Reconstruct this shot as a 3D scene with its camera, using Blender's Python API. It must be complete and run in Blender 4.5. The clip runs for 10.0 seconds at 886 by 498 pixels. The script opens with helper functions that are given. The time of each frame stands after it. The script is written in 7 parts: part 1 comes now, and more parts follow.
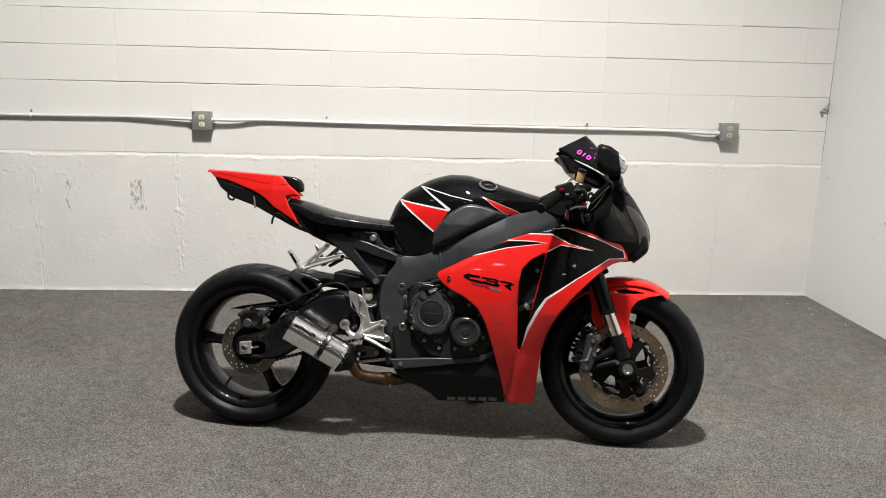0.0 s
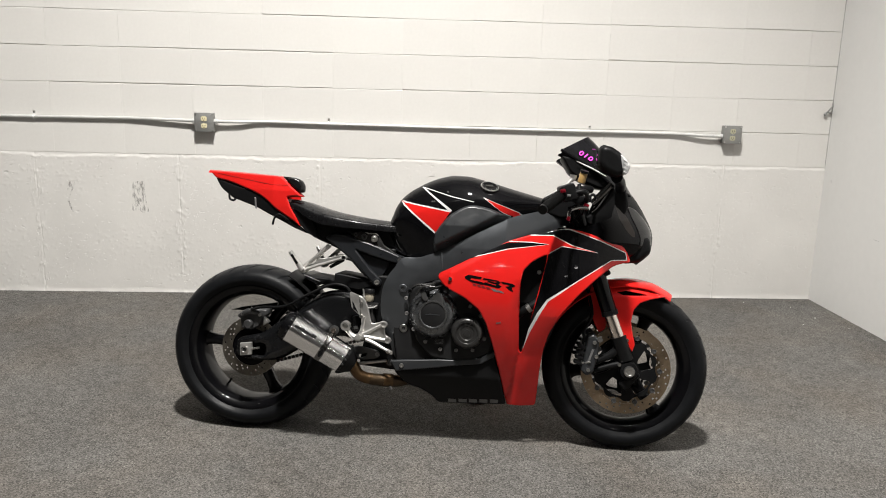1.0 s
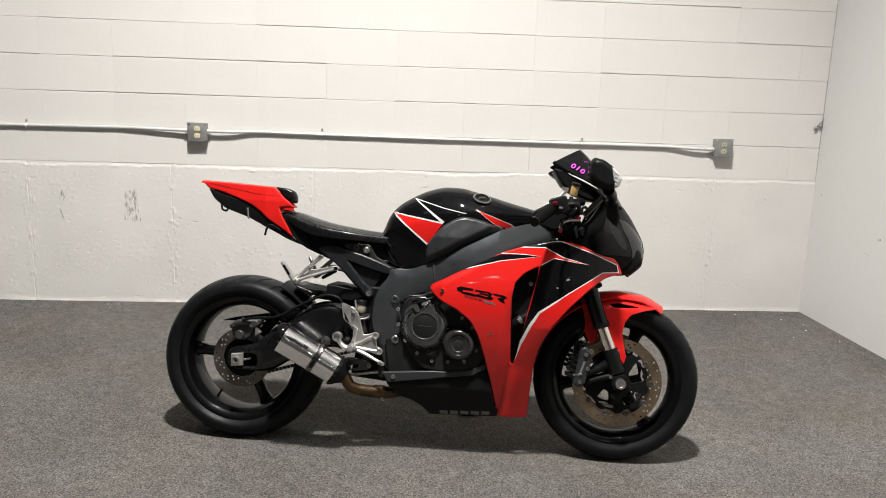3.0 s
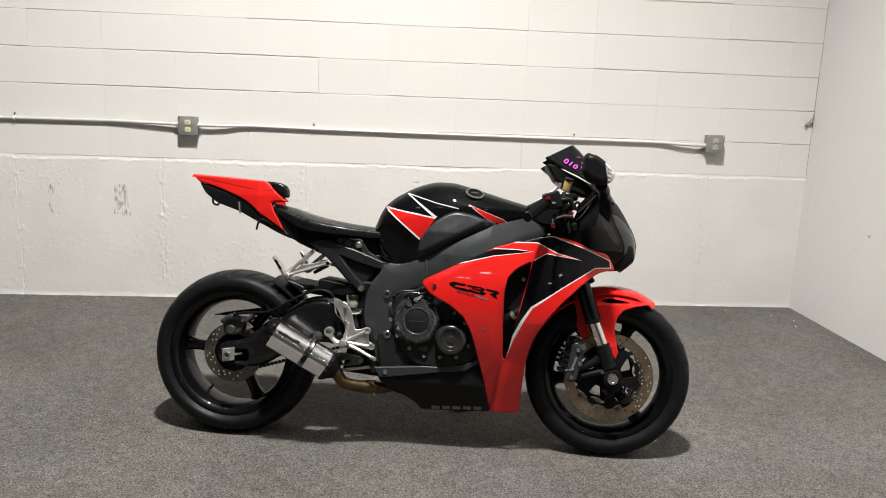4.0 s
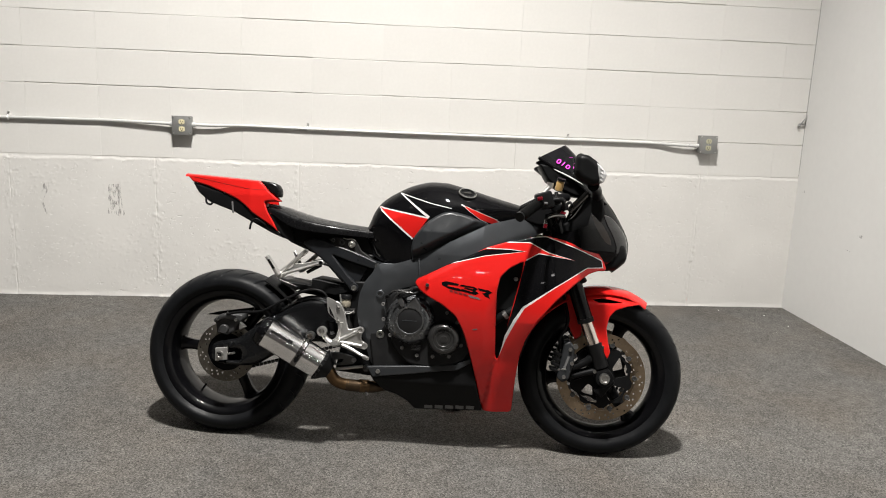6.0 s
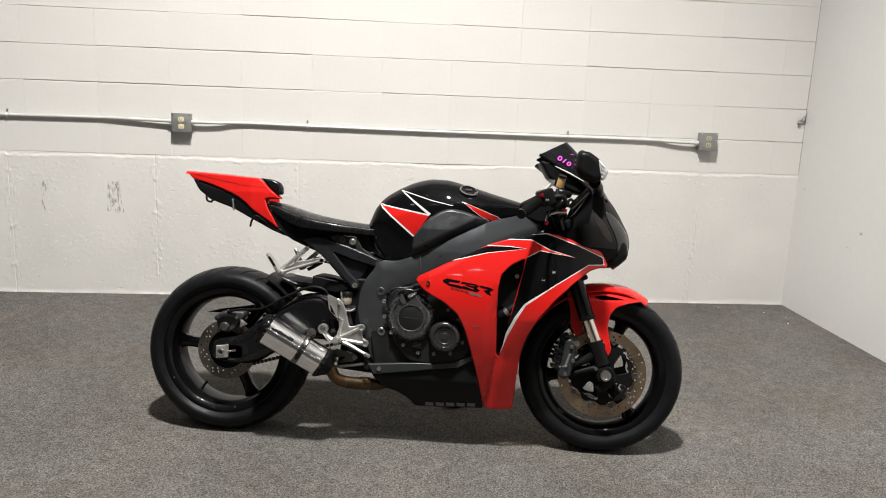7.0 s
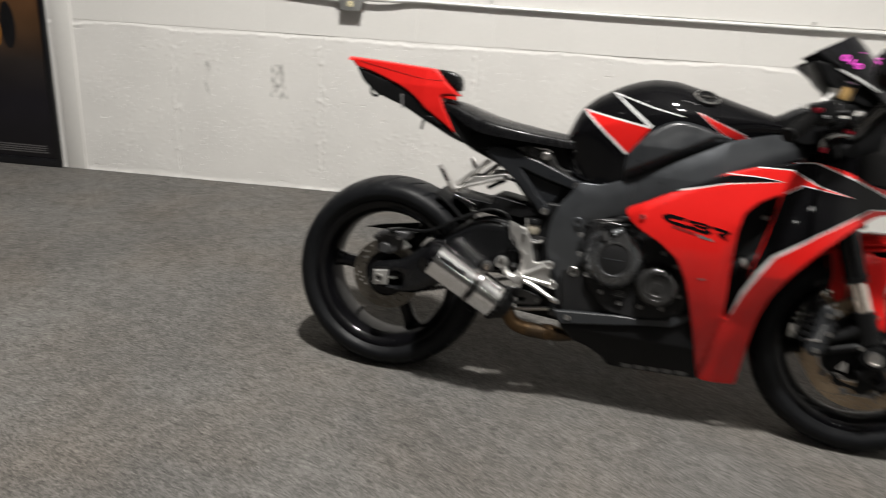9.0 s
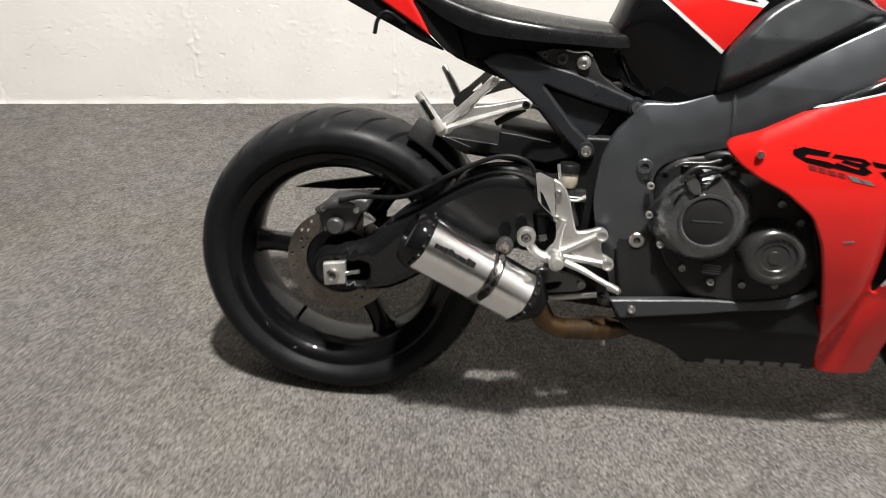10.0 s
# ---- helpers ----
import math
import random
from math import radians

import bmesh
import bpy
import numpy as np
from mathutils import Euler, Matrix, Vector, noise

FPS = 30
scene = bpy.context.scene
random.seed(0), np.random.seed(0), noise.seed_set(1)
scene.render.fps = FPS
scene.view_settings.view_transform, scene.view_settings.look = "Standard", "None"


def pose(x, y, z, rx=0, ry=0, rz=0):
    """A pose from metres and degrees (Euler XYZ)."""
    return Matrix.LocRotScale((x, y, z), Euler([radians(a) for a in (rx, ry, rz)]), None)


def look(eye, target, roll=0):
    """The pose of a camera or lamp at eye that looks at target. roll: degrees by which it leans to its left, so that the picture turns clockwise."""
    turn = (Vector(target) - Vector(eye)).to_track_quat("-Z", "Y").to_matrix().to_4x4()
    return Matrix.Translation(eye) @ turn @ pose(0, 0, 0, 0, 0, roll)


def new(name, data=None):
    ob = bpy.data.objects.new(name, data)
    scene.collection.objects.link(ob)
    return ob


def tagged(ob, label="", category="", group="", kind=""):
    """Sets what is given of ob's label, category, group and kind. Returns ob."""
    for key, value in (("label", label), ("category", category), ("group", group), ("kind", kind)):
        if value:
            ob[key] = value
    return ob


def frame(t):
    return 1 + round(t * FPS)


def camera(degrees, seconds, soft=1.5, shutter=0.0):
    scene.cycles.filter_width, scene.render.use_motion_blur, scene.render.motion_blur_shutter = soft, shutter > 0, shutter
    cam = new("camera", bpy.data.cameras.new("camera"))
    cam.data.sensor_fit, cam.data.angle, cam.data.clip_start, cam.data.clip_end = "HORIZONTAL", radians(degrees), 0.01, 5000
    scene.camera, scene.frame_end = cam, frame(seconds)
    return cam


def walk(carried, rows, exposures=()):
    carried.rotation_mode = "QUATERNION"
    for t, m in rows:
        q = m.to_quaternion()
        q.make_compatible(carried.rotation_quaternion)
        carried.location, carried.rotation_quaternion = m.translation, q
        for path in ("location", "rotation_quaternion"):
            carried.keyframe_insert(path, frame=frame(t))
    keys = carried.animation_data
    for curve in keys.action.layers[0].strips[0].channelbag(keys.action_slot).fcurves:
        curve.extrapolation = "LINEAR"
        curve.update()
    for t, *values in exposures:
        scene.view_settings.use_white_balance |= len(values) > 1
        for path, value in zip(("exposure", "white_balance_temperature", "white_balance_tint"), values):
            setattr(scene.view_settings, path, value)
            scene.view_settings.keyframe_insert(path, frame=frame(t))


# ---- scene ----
# ---- the camera and its walk ----
cam = camera(59.27, 10.0, soft=1.0, shutter=0.45)
PATH = [
    (0, (-0.211, -4.699, 1.325), (-0.093, -2.75, 0.891), 1.4),
    (0.5, (-0.204, -4.694, 1.317), (-0.093, -2.744, 0.885), 1.4),
    (1, (-0.204, -4.692, 1.313), (-0.094, -2.741, 0.889), 1.5),
    (1.5, (-0.203, -4.694, 1.32), (-0.093, -2.741, 0.9), 1.6),
    (2, (-0.202, -4.698, 1.316), (-0.088, -2.743, 0.911), 1.6),
    (2.5, (-0.2, -4.698, 1.319), (-0.084, -2.741, 0.922), 1.7),
    (4, (-0.208, -4.689, 1.315), (-0.056, -2.738, 0.907), 2.2),
    (4.5, (-0.203, -4.695, 1.316), (-0.053, -2.744, 0.9), 2.2),
    (5, (-0.198, -4.697, 1.315), (-0.047, -2.746, 0.899), 2.2),
    (5.5, (-0.196, -4.698, 1.317), (-0.038, -2.745, 0.911), 2.3),
    (7, (-0.207, -4.694, 1.313), (-0.04, -2.745, 0.9), 2.3),
    (7.5, (-0.212, -4.69, 1.316), (-0.047, -2.74, 0.904), 2.3),
    (8, (-0.224, -4.672, 1.312), (-0.051, -2.721, 0.908), 2.3),
    (8.2, (-0.224, -4.629, 1.31), (-0.059, -2.679, 0.9), 2.3),
    (8.5, (-0.242, -4.472, 1.268), (-0.129, -2.54, 0.764), 2.9),
    (8.7, (-0.241, -4.349, 1.254), (-0.22, -2.441, 0.655), 3.5),
    (9, (-0.313, -4.109, 1.252), (-0.539, -2.248, 0.557), 3.2),
    (9.2, (-0.388, -3.952, 1.229), (-0.67, -2.099, 0.531), 3.0),
    (9.5, (-0.495, -3.68, 1.201), (-0.613, -1.851, 0.4), 1.8),
    (9.7, (-0.559, -3.504, 1.18), (-0.575, -1.731, 0.255), 1.5),
    (10, (-0.603, -3.251, 1.145), (-0.537, -1.521, 0.145), 0.7),
]
EXPOSURES = [(0, 0.0), (8.6, 0.0), (9.2, -0.2), (9.5, -0.18), (9.7, 0.04), (10.0, 0.44)]
walk(cam, [(t, look(eye, target, roll)) for t, eye, target, roll in PATH], EXPOSURES)

# ---- light ----
world = bpy.data.worlds.new("world")
scene.world = world
world.use_nodes = True
world.node_tree.nodes["Background"].inputs[0].default_value = (1.0, 0.96, 0.9, 1)
world.node_tree.nodes["Background"].inputs[1].default_value = 0.002

NORTH, EAST, WEST, SOUTH, CEIL = 0.0, 2.415, -9.0, -8.6, 7.6


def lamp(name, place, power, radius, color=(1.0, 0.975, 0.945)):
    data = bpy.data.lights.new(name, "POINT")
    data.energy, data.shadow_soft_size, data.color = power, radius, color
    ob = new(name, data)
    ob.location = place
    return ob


main = bpy.data.lights.new("ceiling_lamp_light", "SPOT")
main.energy, main.shadow_soft_size, main.color = 2880, 0.17, (1.0, 0.972, 0.93)
main.spot_size, main.spot_blend = radians(109), 0.8
new("ceiling_lamp_light", main).matrix_basis = look((-0.25, -3.3, 6.0), (-0.6, -2.85, 0.0))
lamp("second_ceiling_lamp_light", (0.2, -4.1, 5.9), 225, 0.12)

# unseen area lights round the room, added for glints; the first two meet the fairing
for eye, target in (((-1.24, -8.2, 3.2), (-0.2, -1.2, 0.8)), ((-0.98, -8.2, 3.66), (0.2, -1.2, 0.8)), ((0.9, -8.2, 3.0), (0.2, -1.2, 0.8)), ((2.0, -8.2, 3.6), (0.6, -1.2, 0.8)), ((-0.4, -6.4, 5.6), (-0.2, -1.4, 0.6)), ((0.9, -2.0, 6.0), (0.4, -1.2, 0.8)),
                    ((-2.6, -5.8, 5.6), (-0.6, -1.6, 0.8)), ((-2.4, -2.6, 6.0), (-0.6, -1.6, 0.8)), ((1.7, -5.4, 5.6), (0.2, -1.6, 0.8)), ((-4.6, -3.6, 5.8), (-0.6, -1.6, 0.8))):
    glint_light = bpy.data.lights.new("glint_light", "AREA")
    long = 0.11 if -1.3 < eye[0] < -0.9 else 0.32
    glint_light.shape, glint_light.size, glint_light.size_y = "RECTANGLE", long, 0.075
    glint_light.energy, glint_light.color = 5.6 * long, (1.0, 0.97, 0.93)
    new("glint_light", glint_light).matrix_basis = look(eye, target)

# ---- materials ----
def nodes_of(name):
    m = bpy.data.materials.new(name)
    m.use_nodes = True
    return m, m.node_tree.nodes, m.node_tree.links, m.node_tree.nodes["Principled BSDF"]


def mat(name, color, rough=0.5, metal=0.0, coat=0.0, grain=60.0, vary=0.12, bump=0.0, dirt=0.0, random_part=0.0, spec=0.5):
    """A surface with fine grain, broad mottling and slight relief."""
    m, n, l, b = nodes_of(name)
    b.inputs["Metallic"].default_value = metal
    b.inputs["Coat Weight"].default_value = coat
    b.inputs["Specular IOR Level"].default_value = spec
    b.inputs["Coat Roughness"].default_value = 0.04
    pos = n.new("ShaderNodeTexCoord").outputs["Object"]
    fine, broad = n.new("ShaderNodeTexNoise"), n.new("ShaderNodeTexNoise")
    for tex, scale in ((fine, grain), (broad, grain / 12)):
        tex.inputs["Scale"].default_value, tex.inputs["Detail"].default_value = scale, 5
        l.new(pos, tex.inputs["Vector"])
    both = n.new("ShaderNodeMath")
    both.operation = "ADD"
    l.new(fine.outputs[0], both.inputs[0])
    l.new(broad.outputs[0], both.inputs[1])
    ramp = n.new("ShaderNodeMapRange")
    ramp.inputs[1].default_value, ramp.inputs[2].default_value = 0.6, 1.4
    ramp.inputs[3].default_value, ramp.inputs[4].default_value = 1 - vary, 1 + vary
    l.new(both.outputs[0], ramp.inputs[0])
    tint = n.new("ShaderNodeVectorMath")
    tint.operation = "SCALE"
    tint.inputs[0].default_value = color
    l.new(ramp.outputs[0], tint.inputs["Scale"])
    source = tint.outputs[0]
    if random_part:
        info = n.new("ShaderNodeObjectInfo")
        span = n.new("ShaderNodeMapRange")
        span.inputs[3].default_value, span.inputs[4].default_value = 1 - random_part, 1 + random_part
        l.new(info.outputs["Random"], span.inputs[0])
        again = n.new("ShaderNodeVectorMath")
        again.operation = "SCALE"
        l.new(source, again.inputs[0])
        l.new(span.outputs[0], again.inputs["Scale"])
        source = again.outputs[0]
    if dirt:
        spots = n.new("ShaderNodeTexNoise")
        spots.inputs["Scale"].default_value, spots.inputs["Detail"].default_value = 6, 8
        l.new(pos, spots.inputs["Vector"])
        cut = n.new("ShaderNodeMapRange")
        cut.inputs[1].default_value, cut.inputs[2].default_value, cut.inputs[4].default_value = 0.5, 0.75, dirt
        l.new(spots.outputs[0], cut.inputs[0])
        mix = n.new("ShaderNodeMixRGB")
        mix.inputs[2].default_value = (0.16, 0.14, 0.12, 1)
        l.new(cut.outputs[0], mix.inputs[0])
        l.new(source, mix.inputs[1])
        source = mix.outputs[0]
    l.new(source, b.inputs["Base Color"])
    gloss = n.new("ShaderNodeMapRange")
    gloss.inputs[1].default_value, gloss.inputs[2].default_value = 0.3, 0.7
    gloss.inputs[3].default_value, gloss.inputs[4].default_value = max(rough * 0.8, 0.02), min(rough * 1.25, 1)
    l.new(broad.outputs[0], gloss.inputs[0])
    l.new(gloss.outputs[0], b.inputs["Roughness"])
    if bump:
        rise = n.new("ShaderNodeBump")
        rise.inputs["Strength"].default_value, rise.inputs["Distance"].default_value = 1.0, bump
        l.new(fine.outputs[0], rise.inputs["Height"])
        l.new(rise.outputs[0], b.inputs["Normal"])
    return m


RED = mat("red_paint", (0.57, 0.0115, 0.0095), 0.45, 0, 0.8, 30, 0.04, spec=0.1)
BLACK = mat("black_gloss_paint", (0.003, 0.003, 0.0035), 0.5, 0, 0.4, 30, 0.15, spec=0.02)
WHITE = mat("white_paint", (0.64, 0.64, 0.63), 0.35, 0, 0.6, 40, 0.05)
SATIN = mat("satin_grey_frame_paint", (0.082, 0.087, 0.094), 0.34, 0.7, 0, 300, 0.04, 0.00003)
DARK = mat("matt_black_plastic", (0.0062, 0.0063, 0.0066), 0.4, 0, 0, 260, 0.2, 0.00006, spec=0.13)
SUBFRAME = mat("satin_black_subframe", (0.0125, 0.0135, 0.0155), 0.34, 0.1, 0, 400, 0.07, 0.00003, spec=0.4)
COVER = mat("matt_grey_plastic", (0.021, 0.0225, 0.0245), 0.34, 0, 0, 400, 0.03, 0.00003, spec=0.45)
VINYL = mat("black_vinyl", (0.0055, 0.0055, 0.006), 0.27, 0, 0, 500, 0.12, 0.00002, spec=0.33)
RUBBER = mat("tyre_rubber", (0.0062, 0.0066, 0.0074), 0.42, 0, 0, 350, 0.25, 0.00015, spec=0.12)
GRIP = mat("grip_rubber", (0.003, 0.003, 0.003), 0.6, 0, 0, 350, 0.2, 0.0003, spec=0.05)
RIM = mat("gloss_black_wheel_paint", (0.002, 0.002, 0.0025), 0.4, 0, 0.4, 60, 0.2, spec=0.05)
CLUTCH = mat("grey_cast_cover", (0.155, 0.16, 0.166), 0.26, 0.85, 0, 400, 0.06, 0.00005)
ENGINE = mat("dark_engine_casting", (0.062, 0.061, 0.06), 0.3, 0.75, 0, 400, 0.15, 0.0001, spec=0.4)
STEEL = mat("brushed_steel", (0.55, 0.54, 0.52), 0.32, 1, 0, 200, 0.12)
DISC = mat("brake_disc_steel", (0.18, 0.165, 0.14), 0.4, 1, 0, 160, 0.35)
DISC_WARM = mat("rust_tinted_disc_steel", (0.36, 0.275, 0.19), 0.36, 1, 0, 60, 0.3)
SMOKE = mat("dark_chrome", (0.16, 0.155, 0.15), 0.16, 1, 0, 60, 0.1)
CHROME = mat("polished_metal", (0.9, 0.895, 0.89), 0.2, 1, 0, 40, 0.05)
ALU = mat("cast_aluminium", (0.6, 0.59, 0.57), 0.4, 0.9, 0, 300, 0.1, 0.00008)
BRONZE = mat("heat_tinted_steel", (0.095, 0.058, 0.029), 0.3, 0.9, 0, 50, 0.35)
BRONZE_FORK = mat("fork_tube_chrome", (0.8, 0.71, 0.64), 0.2, 1, 0, 50, 0.08)
CREAM = mat("cloudy_fluid_plastic", (0.3, 0.27, 0.21), 0.35, 0, 0, 60, 0.08)
CALIPER = mat("grey_caliper_casting", (0.06, 0.06, 0.061), 0.38, 0.5, 0, 300, 0.2, 0.0001)
AMBER = mat("amber_fluid_plastic", (0.38, 0.24, 0.09), 0.35, 0, 0, 60, 0.1)
ANODISED = mat("red_anodised_metal", (0.2, 0.005, 0.014), 0.3, 0.7, 0, 80, 0.1)
MAROON = mat("dark_red_print", (0.12, 0.008, 0.008), 0.4, 0, 0.3, 80, 0.1)
PINK = mat("pink_marker", (0.8, 0.06, 0.6), 0.6, 0, 0, 80, 0.1)
DARK_BRONZE = mat("dark_brown_steel", (0.055, 0.036, 0.02), 0.4, 0.8, 0, 50, 0.35)
DULL = mat("dull_bolt_steel", (0.24, 0.235, 0.23), 0.45, 0.5, 0, 200, 0.15)
GLOSS = mat("gloss_black_arm_paint", (0.0045, 0.0047, 0.0052), 0.27, 0, 0.4, 40, 0.1, spec=0.3)
CASE = mat("black_crankcase_paint", (0.014, 0.014, 0.0145), 0.42, 0.2, 0, 300, 0.15, 0.0001, spec=0.25)
CAST = mat("dull_cast_metal", (0.12, 0.12, 0.12), 0.35, 0.8, 0, 300, 0.12, 0.00008)
DARK_COPPER = mat("dark_copper_recess", (0.011, 0.007, 0.005), 0.3, 0.3, 0, 60, 0.3)
LENS = mat("headlight_lens", (0.006, 0.0058, 0.006), 0.16, 0, 0.5, 40, 0.1, spec=0.25)
CLEAR = mat("clear_ribbed_lens", (0.55, 0.55, 0.55), 0.15, 0.3, 0.8, 200, 0.2)
MIRROR = mat("mirror_glass", (0.8, 0.8, 0.8), 0.02, 1, 0, 40, 0.01)
GREYSIGN = mat("grey_lettering", (0.13, 0.13, 0.13), 0.45, 0.2, 0, 80, 0.1)
PAINT = mat("cream_wall_paint", (0.63, 0.616, 0.588), 0.55, 0, 0, 60, 0.03, 0.0003, 0.0, 0.012)
MORTAR = mat("painted_mortar", (0.58, 0.565, 0.53), 0.7, 0, 0, 90, 0.08, 0.0008)
BOARD = mat("painted_wallboard", (0.67, 0.665, 0.65), 0.5, 0, 0, 25, 0.025, 0.0002)
# out-of-view walls and ceiling kept dark, so that little light bounces back
UNSEEN_WALL = mat("dark_unseen_wall_paint", (0.07, 0.068, 0.065), 0.8, 0, 0, 20, 0.1, 0.0004)
CEILING = mat("ceiling_paint", (0.12, 0.118, 0.112), 0.8, 0, 0, 20, 0.05, 0.0004)
GALV = mat("galvanised_steel", (0.6, 0.6, 0.585), 0.34, 0.25, 0, 150, 0.15)
BOXGREY = mat("grey_cast_box", (0.26, 0.26, 0.25), 0.5, 0.5, 0, 200, 0.12, 0.0002)
IVORY = mat("ivory_socket_plastic", (0.62, 0.56, 0.36), 0.4, 0, 0, 80, 0.05)
# shade inside bores and slots, put into the dark colour of flat caps
HOLE_SHADE = mat("hole_shade", (0.02, 0.02, 0.02), 0.6, 0, 0, 60, 0.1)


def carpet_material():
    m, n, l, b = nodes_of("grey_carpet")
    pos = n.new("ShaderNodeTexCoord").outputs["Object"]
    texs = []
    for scale, detail in ((420, 3), (170, 4), (18, 5), (1.3, 5)):
        tex = n.new("ShaderNodeTexNoise")
        tex.inputs["Scale"].default_value, tex.inputs["Detail"].default_value = scale, detail
        l.new(pos, tex.inputs["Vector"])
        texs.append(tex)
    cells = n.new("ShaderNodeTexVoronoi")
    cells.inputs["Scale"].default_value = 185
    l.new(pos, cells.inputs["Vector"])
    speck = n.new("ShaderNodeMapRange")
    speck.inputs[3].default_value, speck.inputs[4].default_value = 0.45, 1.55
    l.new(cells.outputs["Color"], speck.inputs[0])
    total = speck.outputs[0]
    for tex, lo, hi in zip(texs, (0.7, 0.6, 0.86, 0.84), (1.35, 1.5, 1.15, 1.18)):
        span = n.new("ShaderNodeMapRange")
        span.inputs[1].default_value, span.inputs[2].default_value = 0.3, 0.7
        span.inputs[3].default_value, span.inputs[4].default_value = lo, hi
        l.new(tex.outputs[0], span.inputs[0])
        if total is None:
            total = span.outputs[0]
        else:
            prod = n.new("ShaderNodeMath")
            prod.operation = "MULTIPLY"
            l.new(total, prod.inputs[0])
            l.new(span.outputs[0], prod.inputs[1])
            total = prod.outputs[0]
    out = n.new("ShaderNodeVectorMath")
    out.operation = "SCALE"
    out.inputs[0].default_value = (0.0895, 0.0857, 0.0803)
    l.new(total, out.inputs["Scale"])
    # trodden-in brownish soil in broad patches
    soil = n.new("ShaderNodeMapRange")
    soil.inputs[1].default_value, soil.inputs[2].default_value, soil.inputs[4].default_value = 0.42, 0.68, 0.6
    ground_in = n.new("ShaderNodeTexNoise")
    ground_in.inputs["Scale"].default_value, ground_in.inputs["Detail"].default_value = 2.2, 6
    l.new(pos, ground_in.inputs["Vector"])
    l.new(ground_in.outputs[0], soil.inputs[0])
    brown = n.new("ShaderNodeMixRGB")
    brown.blend_type = "MULTIPLY"
    brown.inputs[2].default_value = (1.06, 0.98, 0.90, 1)
    l.new(soil.outputs[0], brown.inputs[0])
    l.new(out.outputs[0], brown.inputs[1])
    l.new(brown.outputs[0], b.inputs["Base Color"])
    b.inputs["Roughness"].default_value = 0.95
    b.inputs["Specular IOR Level"].default_value = 0.1
    rise = n.new("ShaderNodeBump")
    rise.inputs["Strength"].default_value, rise.inputs["Distance"].default_value = 0.5, 0.0012
    l.new(texs[0].outputs[0], rise.inputs["Height"])
    l.new(rise.outputs[0], b.inputs["Normal"])
    return m


CARPET = carpet_material()


def concrete_material():
    """Thick paint over cast concrete: smooth, with scattered small blowholes."""
    m, n, l, b = nodes_of("painted_rough_concrete")
    pos = n.new("ShaderNodeTexCoord").outputs["Object"]
    broad, fine = n.new("ShaderNodeTexNoise"), n.new("ShaderNodeTexNoise")
    for tex, scale in ((broad, 3.0), (fine, 45)):
        tex.inputs["Scale"].default_value, tex.inputs["Detail"].default_value = scale, 6
        l.new(pos, tex.inputs["Vector"])
    heights = None
    for scale, size, share in ((16, 0.1, 0.93), (36, 0.16, 0.9)):
        warp = n.new("ShaderNodeMixRGB")
        warp.inputs[0].default_value = 0.06
        l.new(pos, warp.inputs[1])
        l.new(fine.outputs["Color"], warp.inputs[2])
        cell = n.new("ShaderNodeTexVoronoi")
        cell.inputs["Scale"].default_value = scale
        l.new(warp.outputs[0], cell.inputs["Vector"])
        pick = n.new("ShaderNodeMath")
        pick.operation, pick.inputs[1].default_value = "GREATER_THAN", share
        red = n.new("ShaderNodeSeparateColor")
        l.new(cell.outputs["Color"], red.inputs[0])
        l.new(red.outputs[0], pick.inputs[0])
        dip = n.new("ShaderNodeMapRange")
        dip.inputs[1].default_value, dip.inputs[2].default_value = size * 0.5, size
        dip.inputs[3].default_value, dip.inputs[4].default_value = 1.0, 0.0
        l.new(cell.outputs["Distance"], dip.inputs[0])
        both_ = n.new("ShaderNodeMath")
        both_.operation = "MULTIPLY"
        l.new(pick.outputs[0], both_.inputs[0])
        l.new(dip.outputs[0], both_.inputs[1])
        if heights is None:
            heights = both_.outputs[0]
        else:
            top = n.new("ShaderNodeMath")
            top.operation = "MAXIMUM"
            l.new(heights, top.inputs[0])
            l.new(both_.outputs[0], top.inputs[1])
            heights = top.outputs[0]
    # chips and blowholes, stretched sideways and gathered in patches
    flat = n.new("ShaderNodeMapping")
    flat.inputs["Scale"].default_value = (1, 1, 1.9)
    l.new(pos, flat.inputs[0])
    patch = n.new("ShaderNodeMapRange")
    patch.inputs[1].default_value, patch.inputs[2].default_value = 0.42, 0.6
    spread = n.new("ShaderNodeTexNoise")
    spread.inputs["Scale"].default_value, spread.inputs["Detail"].default_value = 2.6, 3
    l.new(flat.outputs[0], spread.inputs["Vector"])
    l.new(spread.outputs[0], patch.inputs[0])
    for scale, lo, hi in ((26, 0.655, 0.70), (62, 0.69, 0.72)):
        holes = n.new("ShaderNodeTexNoise")
        holes.inputs["Scale"].default_value, holes.inputs["Detail"].default_value = scale, 2.5
        l.new(flat.outputs[0], holes.inputs["Vector"])
        deep = n.new("ShaderNodeMapRange")
        deep.inputs[1].default_value, deep.inputs[2].default_value = lo, hi
        l.new(holes.outputs[0], deep.inputs[0])
        here = n.new("ShaderNodeMath")
        here.operation = "MULTIPLY"
        l.new(deep.outputs[0], here.inputs[0])
        l.new(patch.outputs[0], here.inputs[1])
        top = n.new("ShaderNodeMath")
        top.operation = "MAXIMUM"
        l.new(heights, top.inputs[0])
        l.new(here.outputs[0], top.inputs[1])
        heights = top.outputs[0]
    level = n.new("ShaderNodeMath")
    level.operation, level.inputs[1].default_value = "MULTIPLY_ADD", -4.5
    l.new(heights, level.inputs[0])
    l.new(fine.outputs[0], level.inputs[2])
    rise = n.new("ShaderNodeBump")
